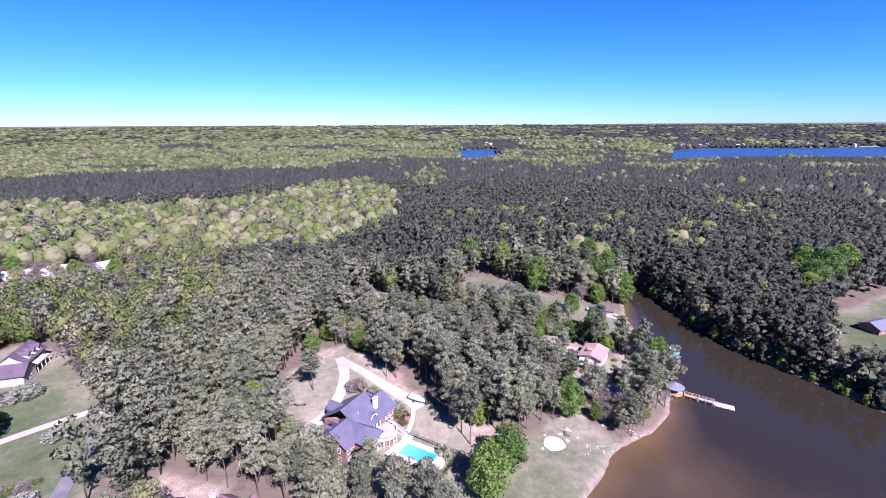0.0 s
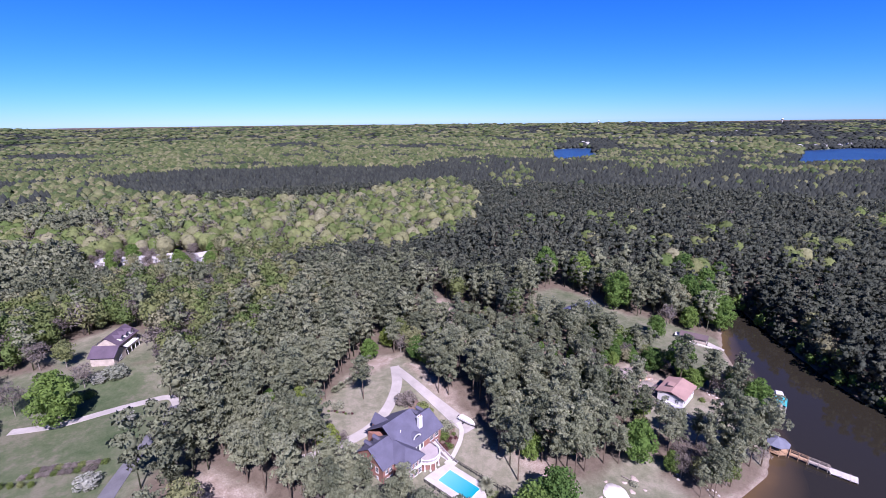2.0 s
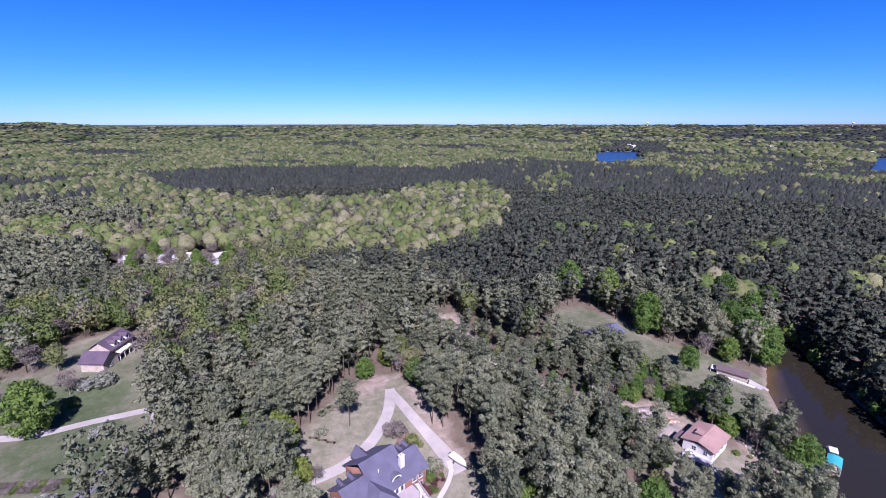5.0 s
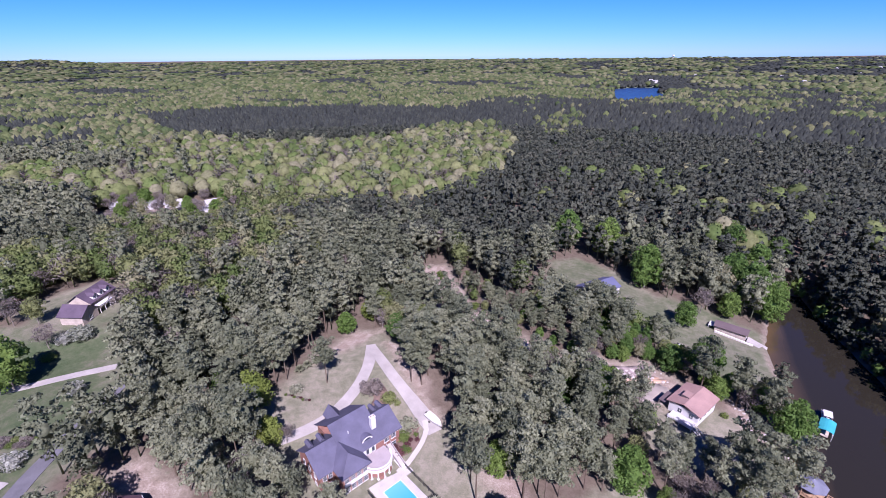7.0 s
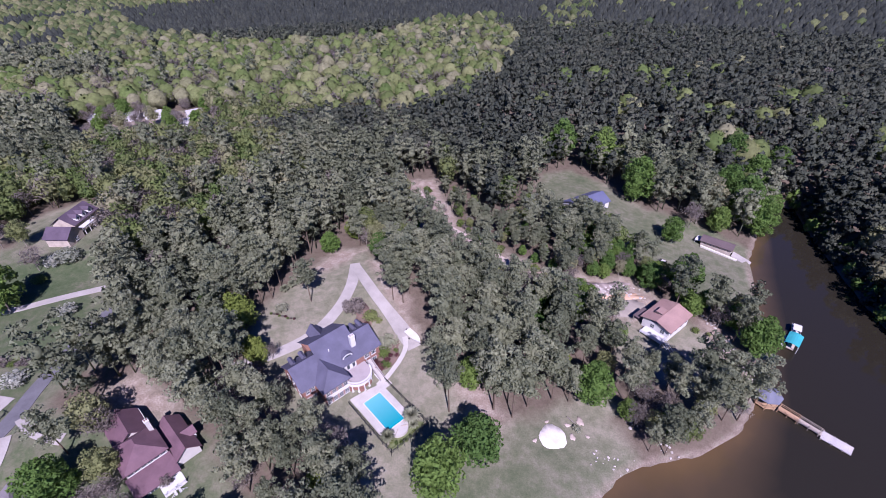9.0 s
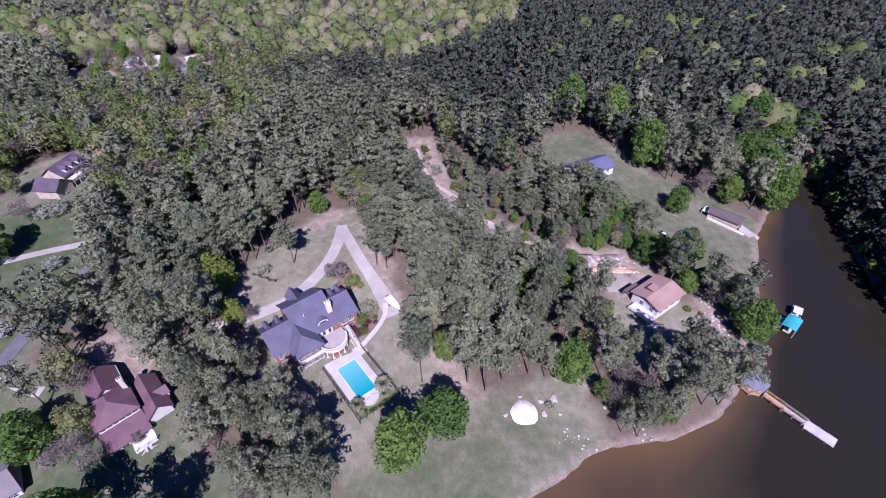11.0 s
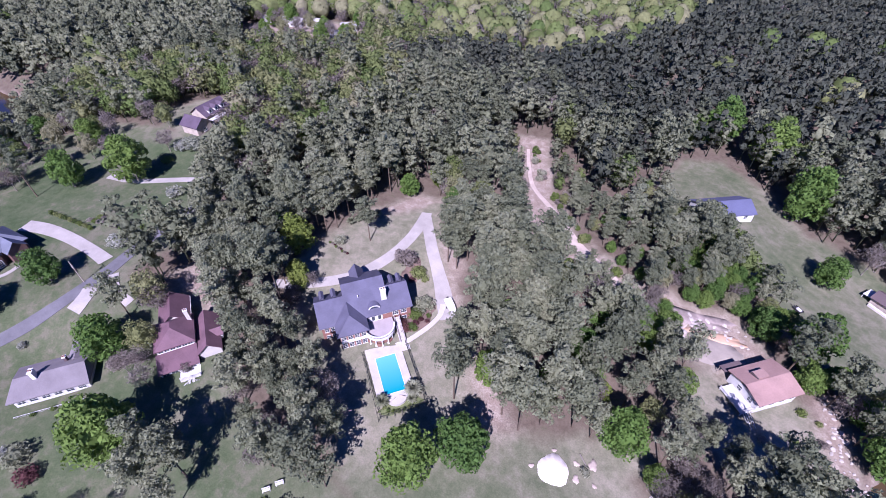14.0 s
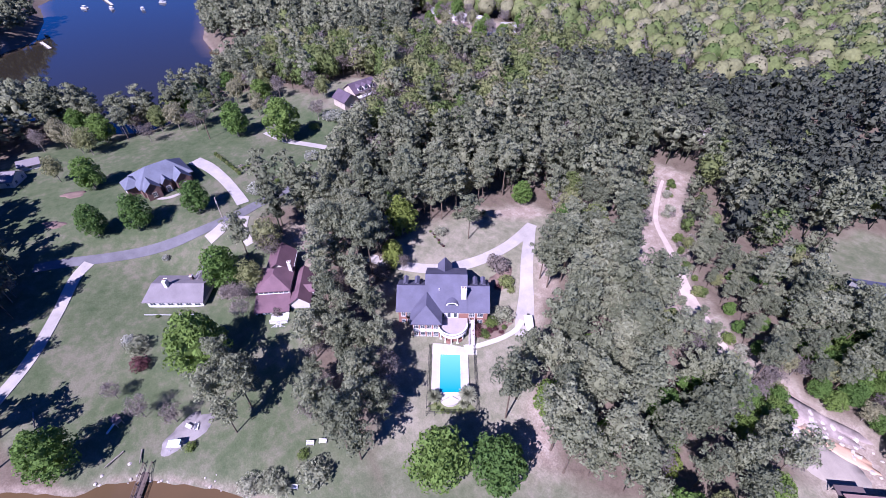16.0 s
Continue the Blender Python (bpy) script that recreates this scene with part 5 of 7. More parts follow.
def fence():
    f = thing("fence", "low dark metal fence round the pool garden", "fence", HX, HY, HZ, HA)
    corners = [(-5.9, 8.4), (-5.9, -11.7), (6.5, -11.4), (6.5, 8.4)]
    for (ax, ay), (bx, by) in zip(corners, corners[1:]):
        ln = math.hypot(bx - ax, by - ay)
        k = round(ln / 2.0)
        ang = math.degrees(math.atan2(by - ay, bx - ax))
        for i in range(k + 1):
            x, y = ax + (bx - ax) * i / k, ay + (by - ay) * i / k
            wx, wy = lot(x, y)
            g = ground_z(wx, wy) - HZ
            part("post", box(x - 0.06, x + 0.06, y - 0.06, y + 0.06, g - 0.4, 1.25), MAT["metal"], f)
            if i < k:
                for z0 in (1.05, 0.12):
                    part("rail", turned(box(0.06, ln / k - 0.06, -0.02, 0.02, z0, z0 + 0.07), ang, x, y, 0), MAT["metal"], f)
                bm = bmesh.new()
                for j in range(1, 14):
                    xx = (ln / k) * j / 14
                    add_box(bm, xx - 0.014, xx + 0.014, -0.014, 0.014, 0.05, 1.2)
                tagged(part("infill", turned(bm, ang, x, y, 0), MAT["metal"], f), kind="stuff")
    return f


pool_area()
fence()

# ---- the neighbours' houses ----


def maroon_house():
    x, y = -52.3, 88.7
    h = thing("house", "rambling cream house with maroon shingle roofs and white clerestory windows", "house", x, y, 7.0, 68)
    part("wall", box(-4.6, 4.6, 0, 9.4, -3, 4.4), MAT["cream"], h)
    part("roof", hip_roof(-5.1, 5.1, -0.5, 10, 4.6, 3.2, 4.2), MAT["purple_roof"], h, "maroon hipped upper roof")
    for k in range(6):
        window(h, -3.6 + k * 1.45, 0, 3.35, 1.1, 0.8, "front", (1, 0))
    bm = bmesh.new()
    add_solid(bm, [(-5.2, -5.6, 1.3), (4.9, -5.6, 1.3), (4.9, -0.06, 3.1), (-5.2, -0.06, 3.1)], 0.2)
    part("roof", bm, MAT["purple_roof"], h, "maroon lean-to roof")
    part("wall", box(-4.8, 4.5, -5.0, -0.01, -3, 1.25), MAT["white"], h)
    for k in range(4):
        window(h, -3.7 + k * 2.2, -5.0, -0.9, 1.5, 1.5, "front", (1, 0))
    part("wall", gable_wall(-3.6, 3.6, 9.41, 18, -3, 3.8, 3.0, "y"), MAT["cream"], h)
    part("roof", gable_roof(-4.2, 4.2, 8.6, 18.6, 3.8, 3.5, "y"), MAT["purple_roof"], h)
    part("rake_board", box(4.12, 4.32, 9.0, 18.4, 3.5, 3.78), MAT["white"], h, "white roof edge board")
    part("wall", gable_wall(5.0, 10.5, -3.5, 9.0, -3, 2.2, 2.4, "y"), MAT["cream"], h)
    part("roof", gable_roof(4.6, 11, -4.0, 9.6, 2.2, 2.8, "y"), MAT["purple_roof"], h)
    d = part("dormer", gable_wall(8.4, 11.4, 0.4, 3.2, 1.2, 3.0, 1.2), MAT["white"], h, "white gabled dormer")
    part("dormer_roof", gable_roof(7.8, 11.8, 0.1, 3.5, 3.0, 1.4), MAT["purple_roof"], d)
    window(h, 11.4, 1.8, 1.7, 1.2, 1.2, "right", (1, 1))
    chimney(h, 4.2, 7.6, 4.0, 8.6, 1.0, 1.0, "cream")
    # porch and forked white stair
    p = part("porch_floor", box(-0.4, 4.6, -8.6, -5.05, -0.35, -0.1), MAT["white"], h)
    for xx in (-0.2, 2.1, 4.4):
        part("post", box(xx - 0.1, xx + 0.1, -8.55, -8.35, -3, 1.1), MAT["white"], p)
    part("railing", rail_bm(-0.3, 4.5, -8.5), MAT["white"], p)
    for side in (-1, 1):
        st = part("stair", slope_bm(2.1 + side * 0.3, 2.1 + side * 3.4, -9.7, -8.65, -0.3, -2.6), MAT["white"], h, "white wooden flight of garden stairs")
        for k in range(7):
            t = (k + 0.5) / 7
            xx = 2.1 + side * (0.3 + 3.1 * t)
            part("step", box(xx - 0.24, xx + 0.24, -9.75, -8.6, -0.36 - 2.3 * t, -0.27 - 2.3 * t), MAT["white"], st)


def rail_bm(x0, x1, y, z=-0.1, h=0.95):
    bm = box(x0, x1, y - 0.04, y + 0.04, z + h - 0.08, z + h)
    add_box(bm, x0, x1, y - 0.03, y + 0.03, z + 0.12, z + 0.2)
    k = max(2, int((x1 - x0) / 0.25))
    for i in range(k + 1):
        xx = x0 + (x1 - x0) * i / k
        add_box(bm, xx - 0.02, xx + 0.02, y - 0.02, y + 0.02, z + 0.2, z + h - 0.08)
    return bm


def slope_bm(x0, x1, y0, y1, z0, z1):
    bm = bmesh.new()
    for y in (y0, y1):
        add_solid(bm, [(x0, y, z0 + 0.9), (x1, y, z1 + 0.9), (x1, y + 0.1, z1 + 0.9), (x0, y + 0.1, z0 + 0.9)], 0.14)
        add_solid(bm, [(x0, y, z0), (x1, y, z1), (x1, y + 0.1, z1), (x0, y + 0.1, z0)], 0.3)
        for k in range(5):
            t = k / 4
            xx, zz = x0 + (x1 - x0) * t, z0 + (z1 - z0) * t
            add_box(bm, xx - 0.06, xx + 0.06, y, y + 0.1, zz - 0.3, zz + 0.85)
    return bm


def grey_ranch():
    h = thing("house", "long white ranch house under a mauve-grey shingle roof", "house", -69.3, 52.9, 4.6, 63)
    part("wall", box(0.6, 17.4, 0.8, 10.6, -3.5, 3.0), MAT["white"], h)
    part("roof", hip_roof(-0.2, 18.2, -0.1, 11.4, 3.0, 2.3, 1.2), MAT["grey_roof"], h, "mauve-grey hipped shingle roof")
    part("roof", gable_roof(11.2, 16.6, 8.0, 20, 2.9, 1.9, "y"), MAT["grey_roof"], h)
    part("wall", gable_wall(11.7, 16.1, 10.61, 19.6, -2.5, 2.8, 1.6, "y"), MAT["white"], h)
    for k in range(6):
        window(h, 2.2 + k * 2.7, 0.8, 0.8, 1.7, 1.4, "front", (1, 1))
    part("gutter", fascia(-0.15, 18.15, -0.05, 11.35, 2.98), MAT["white"], h)
    part("porch_floor", box(0.8, 16.2, -2.6, 0.75, -0.7, -0.4), MAT["white"], h, "white painted porch deck")
    part("railing", rail_bm(0.8, 16.2, -2.5, -0.4), MAT["white"], h)
    for k in range(6):
        part("post", box(0.9 + k * 3.04, 1.08 + k * 3.04, -2.6, -2.42, -3.5, -0.7), MAT["white"], h)
    part("foundation_wall", box(0.9, 16.1, -2.3, 0.7, -3.5, -0.72), MAT["white"], h, "white lattice under the porch")
    chimney(h, 6.0, 5.0, 4.2, 7.2, 0.9, 1.6, "white")
    chimney(h, 11.9, 8.6, 3.6, 5.6, 0.7, 0.9, "brown_roof")


def blue_brick_house():
    h = thing("house", "brick house with several blue-grey hipped roofs and front gables", "house", -118.6, 56.1, 12.6, 106.6)
    part("wall", box(0.8, 18.5, 1.2, 13.5, -3, 3.8), MAT["dark_brick"], h)
    part("roof", hip_roof(0, 19.3, 0.4, 14.4, 3.9, 4.6, 6.0), MAT["slate_blue"], h, "blue-grey shingled hip roof")
    for x0, x1, yy, rs in ((1.2, 6.6, -2.2, 2.6), (11.8, 17.4, -2.6, 2.8), (7.6, 10.8, -1.0, 2.0)):
        part("wall", gable_wall(x0 + 0.3, x1 - 0.3, yy + 0.4, 1.19, -3, 3.8, rs - 0.35, "y"), MAT["dark_brick"], h)
        part("roof", gable_roof(x0 - 0.2, x1 + 0.2, yy, 7.0, 3.85, rs, "y"), MAT["slate_blue"], h)
        window(h, (x0 + x1) / 2, yy + 0.4, 0.8, 1.2, 1.6, "front", (2, 1), "cream")
    part("roof", hip_roof(-3.5, 3.0, 5.0, 12.5, 3.4, 2.8), MAT["slate_blue"], h)
    part("wall", box(-3.0, 0.79, 5.6, 12.0, -3, 3.3), MAT["dark_brick"], h)
    door(h, 9.2, -0.6, -0.1, 1.4, 2.4, "front")
    window(h, -3.0, 8.8, 0.8, 1.4, 1.6, "left", (1, 1))
    bm = arc_wall(9.2, 2.0, 5.4, 6.9, -0.62, -0.3, 215, 325)
    part("walk", bm, MAT["concrete"], h, "curved pale concrete front walk")


def far_west_house():
    h = thing("house", "house with a dark maroon roof and three white dormers", "house", -153.9, 151, 16.6, 107)
    part("wall", gable_wall(0, 13, 2, 11, -3, 4.2, 3.2), MAT["wood"], h)
    part("roof", gable_roof(-0.6, 13.6, 1.3, 11.7, 4.2, 3.6), MAT["plum_roof"], h)
    for k in range(3):
        d = part("dormer", gable_wall(2.2 + k * 3.4, 4.2 + k * 3.4, 2.0, 6.0, 4.4, 6.2, 0.9, "y"), MAT["white"], h, "white gabled roof dormer")
        part("dormer_roof", gable_roof(2.0 + k * 3.4, 4.4 + k * 3.4, 1.7, 6.2, 6.2, 1.1, "y", 0.12), MAT["plum_roof"], d)
        window(h, 3.2 + k * 3.4, 2.0, 4.9, 0.9, 1.1, "front", (0, 1))
    part("porch_roof", box(0.2, 9, -1.2, 1.25, 2.7, 2.95), MAT["white"], h, "white flat porch roof")
    for k in range(4):
        part("post", box(0.4 + k * 2.7, 0.6 + k * 2.7, -1.1, -0.9, -2, 2.7), MAT["white"], h)
    part("wall", gable_wall(-8.5, -0.61, -1, 8, -3, 3.2, 2.8, "y"), MAT["wood"], h)
    part("roof", gable_roof(-9.1, -0.2, -1.7, 8.7, 3.2, 3.2, "y"), MAT["plum_roof"], h)
    window(h, -4.5, -1.0, 0.4, 1.4, 1.4, "front", (1, 1))
    for k in range(3):
        window(h, 2 + k * 3, 2.0, 0.6, 1.2, 1.6, "front", (1, 1))


def simple_house(label, x, y, z, turn, w, d, eave, rise, roof, wall="white", wins=3):
    h = thing("house", label, "house", x, y, z, turn)
    part("wall", gable_wall(-w / 2, w / 2, -d / 2, d / 2, -3, eave, rise * 0.9), MAT[wall], h)
    part("roof", gable_roof(-w / 2 - 0.5, w / 2 + 0.5, -d / 2 - 0.6, d / 2 + 0.6, eave - 0.1, rise + 0.25), MAT[roof], h)
    for k in range(wins):
        xx = -w / 2 + w * (k + 0.5) / wins
        window(h, xx, -d / 2, 0.8, 1.2, 1.3, "front", (1, 1))
    for yy in (-d / 4, d / 4):
        window(h, w / 2, yy, 0.8, 1.1, 1.3, "right", (1, 1))
    return h


def red_roof_house():
    h = thing("house", "white lakeside house with a low terracotta-pink roof and raised deck", "house", 65.6, 185.2, 4.8, 58)
    part("wall", box(-6.0, 6.0, -4.2, 5.0, -3.5, 3.2), MAT["white"], h)
    part("roof", gable_roof(-6.7, 6.7, -4.9, 5.8, 3.3, 1.5), MAT["red_roof"], h, "low pink terracotta roof")
    part("roof_hatch", box(-2.6, 0.6, 0.9, 3.1, 3.9, 4.95), MAT["red_roof"], h, "raised roof section with dark edge")
    # thin dark box added as the shade along the raised section's left side
    part("shade_edge", box(-2.75, -2.6, 0.8, 3.2, 4.1, 5.0), MAT["brown_roof"], h)
    for k in range(4):
        window(h, -4.5 + k * 3, -4.2, 0.7, 1.5, 1.5, "front", (1, 1))
    for yy in (-2, 1.5):
        window(h, 6.0, yy, 0.7, 1.2, 1.5, "right", (1, 1))
        window(h, -6.0, yy, 0.7, 1.2, 1.5, "left", (1, 1))
    p = part("deck", box(-9.8, -6.02, -4.2, 3.4, 0.0, 0.2), MAT["white"], h, "raised white deck")
    for xx, yy in ((-9.6, -4.0), (-9.6, 3.2), (-9.6, -0.4)):
        part("post", box(xx - 0.1, xx + 0.1, yy - 0.1, yy + 0.1, -3.2, 0.0), MAT["white"], p)
    part("railing", turned(rail_bm(-3.8, 3.8, 0, 0.2), 90, -9.7, -0.4, 0), MAT["white"], p)
    part("railing", rail_bm(-9.7, -6.1, -4.1, 0.2), MAT["white"], p)
    part("stair", turned(slope_bm(0, 3.6, -0.6, 0.6, 0.1, -2.2), -90, -8.6, -4.3, 0), MAT["white"], h)
    part("shed_roof", box(-7.0, -1.0, 5.9, 8.0, 2.0, 2.2), MAT["brown_roof"], h, "dark flat roof of a lean-to")
    for xx in (-6.8, -1.2):
        part("post", box(xx - 0.08, xx + 0.08, 7.7, 7.86, -2.5, 2.0), MAT["wood"], h)


maroon_house()
grey_ranch()
blue_brick_house()
far_west_house()
red_roof_house()
simple_house("white lakeside cottage with a dark blue metal roof", 32.6, 247.2, 9.6, 49, 18.0, 10.0, 2.9, 2.4, "blue_roof")
simple_house("low brown house by the lake under a blue roof", 213, 214, 6.2, 20, 14, 9, 2.7, 2.2, "slate_blue", "brick")
for hx, hy, ta, w in ((-290, 262, 40, 12), (-272, 270, 25, 16), (-257, 279, 30, 13), (-232, 288, 60, 10), (-63, 282, 20, 12), (-222, 272, 15, 9)):
    simple_house("pale roofed house half hidden among hardwood trees", hx, hy, ground_z(hx, hy), ta, w, 8, 3.2, 2.2, "pale_roof")
simple_house("small house with a dark grey roof beside the lawn", -158, 8, ground_z(-158, 8), 70, 11, 8, 2.8, 2.0, "grey_roof", "cream")
simple_house("garden shed with a mauve shingle roof", -168, 15, ground_z(-168, 15), 95, 7, 5, 2.2, 1.4, "grey_roof", "cream", 1)


def boat_shed():
    s = thing("boat_shed", "low brown-roofed boat shed beside a white concrete ramp", "shed", 87.6, 243.2, 2.3, -22)
    part("wall", gable_wall(-6.0, 5.5, -2.4, 2.4, -2, 1.9, 1.1), MAT["wood"], s)
    part("roof", gable_roof(-6.5, 6, -3.0, 3.0, 1.9, 1.5), MAT["brown_roof"], s)
    door(s, 5.5, 0, -0.6, 2.2, 2.0, "right", "wood", False)
    part("lean_to", box(-8.6, -6.1, -2.0, 2.0, 0.9, 1.05), MAT["white"], s, "white flat awning")
    for xx, yy in ((-8.4, -1.8), (-8.4, 1.8)):
        part("post", box(xx - 0.07, xx + 0.07, yy - 0.07, yy + 0.07, -1.5, 0.9), MAT["white"], s)
    bm = bmesh.new()
    add_solid(bm, [(-5.5, -4.0, 0.1), (8.5, -4.0, -0.9), (8.5, -3.05, -0.9), (-5.5, -3.05, 0.1)], 1.6)
    part("sea_wall", bm, MAT["sand"], s, "white concrete retaining walk")
    bm = bmesh.new()
    add_solid(bm, [(6.0, -3.08, -0.3), (13.2, -3.08, -2.3), (13.2, 1.0, -2.3), (6.0, 1.0, -0.3)], 1.2)
    part("ramp", bm, MAT["concrete"], s, "pale concrete launching ramp")


boat_shed()

# ---- drives, roads and paths ----
strip("driveway", "curved pale concrete drive to the front door", "driveway", [(-57, 120, 3.4), (-53, 123.2, 3.5), (-49.6, 126.7, 3.6), (-46.6, 130.2, 3.6), (-43.4, 135, 3.6), (-41.2, 140, 3.6), (-40.1, 146, 3.7), (-39.6, 152, 3.8), (-39.7, 158, 3.9), (-40.5, 164, 4.0), (-42.4, 170, 4.2), (-44.8, 175.2, 4.0), (-45.8, 177, 3.6)], 4, MAT["concrete"])
strip("driveway", "pale concrete drive with a parking bay", "driveway", [(-45.2, 176, 3.4), (-38, 170, 3.8), (-31.2, 164.6, 3.9), (-24.8, 160.2, 4.0), (-19.2, 156.3, 4.6), (-14.7, 152.8, 5.2), (-10.6, 149.6, 5.2), (-8.6, 148, 4.6)], 4, MAT["concrete"], lift=0.175)
strip("garden_path", "narrow pale concrete path curving round the planting bed", "path", [(-13.6, 131.6, 1.4), (-12.2, 135.0, 1.4), (-11.5, 139.0, 1.4), (-11.1, 143.4, 1.4), (-11.6, 147.8, 1.5), (-13.5, 151.0, 1.7)], 1.4, MAT["paver"], lift=0.195)
strip("road", "grey asphalt lane with worn edges", "road", [(-112, 133, 3.6), (-108, 121, 3.6), (-103.5, 106, 3.8), (-99, 94, 4.4), (-95, 85, 4.6), (-92.4, 72, 4.2), (-93.8, 56, 3.9), (-96, 42, 3.8), (-98, 32, 3.8), (-99, 23, 3.6)], 3.8, MAT["asphalt"])
strip("lane", "pale gravel lane dappled by overhanging pines", "road", [(-95.5, 38, 3.4), (-90, 33.9, 3.2), (-77, 29.9, 3.2), (-64, 25.4, 3.2), (-55, 20.2, 3.2), (-46, 13, 3.2)], 3.2, MAT["concrete"], lift=0.175)
strip("driveway", "broad pale drive with a kerb", "driveway", [(-141, 75, 5.5), (-133, 79.5, 5.0), (-122, 83.5, 4.2), (-110, 86.5, 4.0), (-101, 88, 4.4)], 4, MAT["concrete"], lift=0.175)
strip("driveway", "short concrete drive beside the ranch house", "driveway", [(-87.2, 74, 4.6), (-88, 76, 4.6), (-89.6, 78.5, 4.4), (-92, 81, 4.4)], 4, MAT["concrete"], lift=0.175)
strip("driveway", "short concrete apron beside the lane", "driveway", [(-79, 86.5, 3.0), (-83, 85.5, 3.0), (-88, 85.5, 3.4), (-93, 87, 3.8)], 4, MAT["concrete"], lift=0.185)
strip("driveway", "straight pale gravel drive across the lawn", "driveway", [(-111, 131, 3.0), (-117, 134, 3.0), (-124, 128, 3.0), (-131, 121, 3.0), (-140, 112, 3.0), (-152, 106, 3.0)], 3, MAT["concrete"], lift=0.175)
strip("track", "sandy woodland track with pale ruts", "track", [(-44, 238, 1.2), (-36, 227, 1.5), (-26, 216, 1.6), (-13, 208.5, 2.0), (-4, 202.5, 3.0), (4, 197.2, 3.8), (10, 194.6, 3.6), (17, 192.6, 2.4), (25, 190, 1.6), (33, 188.6, 2.0)], 3, MAT["sand_path"], lift=0.12)
strip("forest_road", "pale dirt road through the hardwoods", "road", [(-108, 386, 4), (-116, 404, 4), (-126, 426, 4), (-140, 452, 4)], 4, MAT["sand_path"], lift=0.1)


def patch(name, label, category, cx, cy, rx, ry, mat, lift=0.06, seed=1, turn=0.0, ragged=1.0):
    """A flat irregular spread of sand, gravel or mulch on the ground."""
    r = random.Random(seed)
    k = 28
    verts, faces = [(cx, cy, ground_z(cx, cy) + lift + 0.1)], []
    for ring in (0.5, 1.0, 1.08):
        for i in range(k):
            a = 2 * math.pi * i / k
            w = ring * (1 + ragged * (0.13 * math.sin(3 * a + seed) + 0.08 * math.sin(5 * a + 2 * seed) + r.uniform(-0.09, 0.09) * (ring > 0.9)))
            u, v = rx * w * math.cos(a), ry * w * math.sin(a)
            x, y = cx + u * math.cos(turn) - v * math.sin(turn), cy + u * math.sin(turn) + v * math.cos(turn)
            verts.append((x, y, ground_z(x, y) + (lift + 0.08 * (1 - ring) if ring < 1.05 else -0.3)))
    tri = [(0, 1 + i, 1 + (i + 1) % k) for i in range(k)]
    for j in range(2):
        for i in range(k):
            a, b2, c, d = 1 + j * k + i, 1 + j * k + (i + 1) % k, 1 + (j + 1) * k + (i + 1) % k, 1 + (j + 1) * k + i
            tri += [(a, d, c), (a, c, b2)]
    me = bpy.data.meshes.new(name)
    fill_mesh(me, np.array(verts), np.array(tri), True)
    me.materials.append(mat)
    return tagged(new(name, me), label, category, kind="structure")


patch("sand_patch", "round bed of bright white sand", "sand", 37.3, 133.8, 3.5, 3.5, MAT["sand"], 0.12, 2, 0.0, 0.4)
for px_, py_, pr, sd in ((42.2, 135.5, 1.0, 21), (40.5, 138.6, 0.8, 22), (33.0, 131.2, 0.7, 23), (43.5, 140.8, 1.3, 24), (46.0, 137.0, 0.6, 25), (35.0, 137.8, 0.6, 26)):
    patch("sand_patch", "small spill of pale sand in the grass", "sand", px_, py_, pr, pr * 0.7, MAT["sand_path"], 0.05, sd, sd)
MAT["clay"] = plain("orange_clay", (0.40, 0.265, 0.185), 0.95, 0, 0.9, 0.22)
MAT["brush"] = plain("dead_brush_litter", (0.215, 0.175, 0.165), 0.95, 0, 2.2, 0.35, 0.3, 0.6)
MAT["pad"] = plain("bare_graded_soil", (0.235, 0.205, 0.18), 0.95, 0, 1.2, 0.15)
patch("soil_pad", "flat graded pad of bare grey-tan soil behind the house", "soil", 53.5, 189.5, 7.0, 4.6, MAT["pad"], 0.08, 41, radians(30), 0.5)
patch("clay_patch", "streak of orange clay on the cut slope", "clay", 51.0, 194.3, 8.2, 1.5, MAT["clay"], 0.13, 42, radians(24), 1.2)
patch("brush_bank", "bank of grey-brown dead brush along the cut", "brush", 43.5, 195.8, 11.5, 2.4, MAT["brush"], 0.10, 43, radians(26), 1.4)
patch("rubble_patch", "pale washed rubble at the foot of the cut", "rubble", 41.5, 188.0, 4.4, 3.0, MAT["sand_path"], 0.16, 44, radians(60), 1.5)
patch("rubble_patch", "pale washed rubble at the foot of the cut", "rubble", 35.0, 185.0, 3.6, 2.2, MAT["sand_path"], 0.12, 45, radians(40), 1.6)
patch("gravel_patch", "grey gravel sitting area by the cove", "gravel", -24, 60.2, 6.5, 3.2, MAT["gravel"], 0.07, 4, 1.9)
patch("mulch_bed", "reddish mulch bed in the lawn", "mulch bed", -135.9, 32.3, 4.2, 2.2, MAT["mulch"], 0.08, 5, 1.2)
patch("mulch_bed", "reddish mulch bed in the lawn", "mulch bed", -119, 27.5, 4.0, 1.8, MAT["mulch"], 0.08, 6, 1.0)
patch("mulch_bed", "brown mulch bed with shrubs beside the house", "mulch bed", *lot(12.2, 15.2), 6.0, 3.4, MAT["mulch"], 0.08, 7, radians(HA + 20))
patch("mulch_bed", "brown mulch bed with shrubs inside the drive loop", "mulch bed", *lot(16.0, 33.5), 5.0, 3.0, MAT["mulch"], 0.08, 8, radians(HA + 60))
patch("mulch_bed", "planting bed round the pool's far end", "mulch bed", *lot(0.3, -9.2), 5.6, 1.9, MAT["grass_bed"], 0.06, 9, radians(HA))
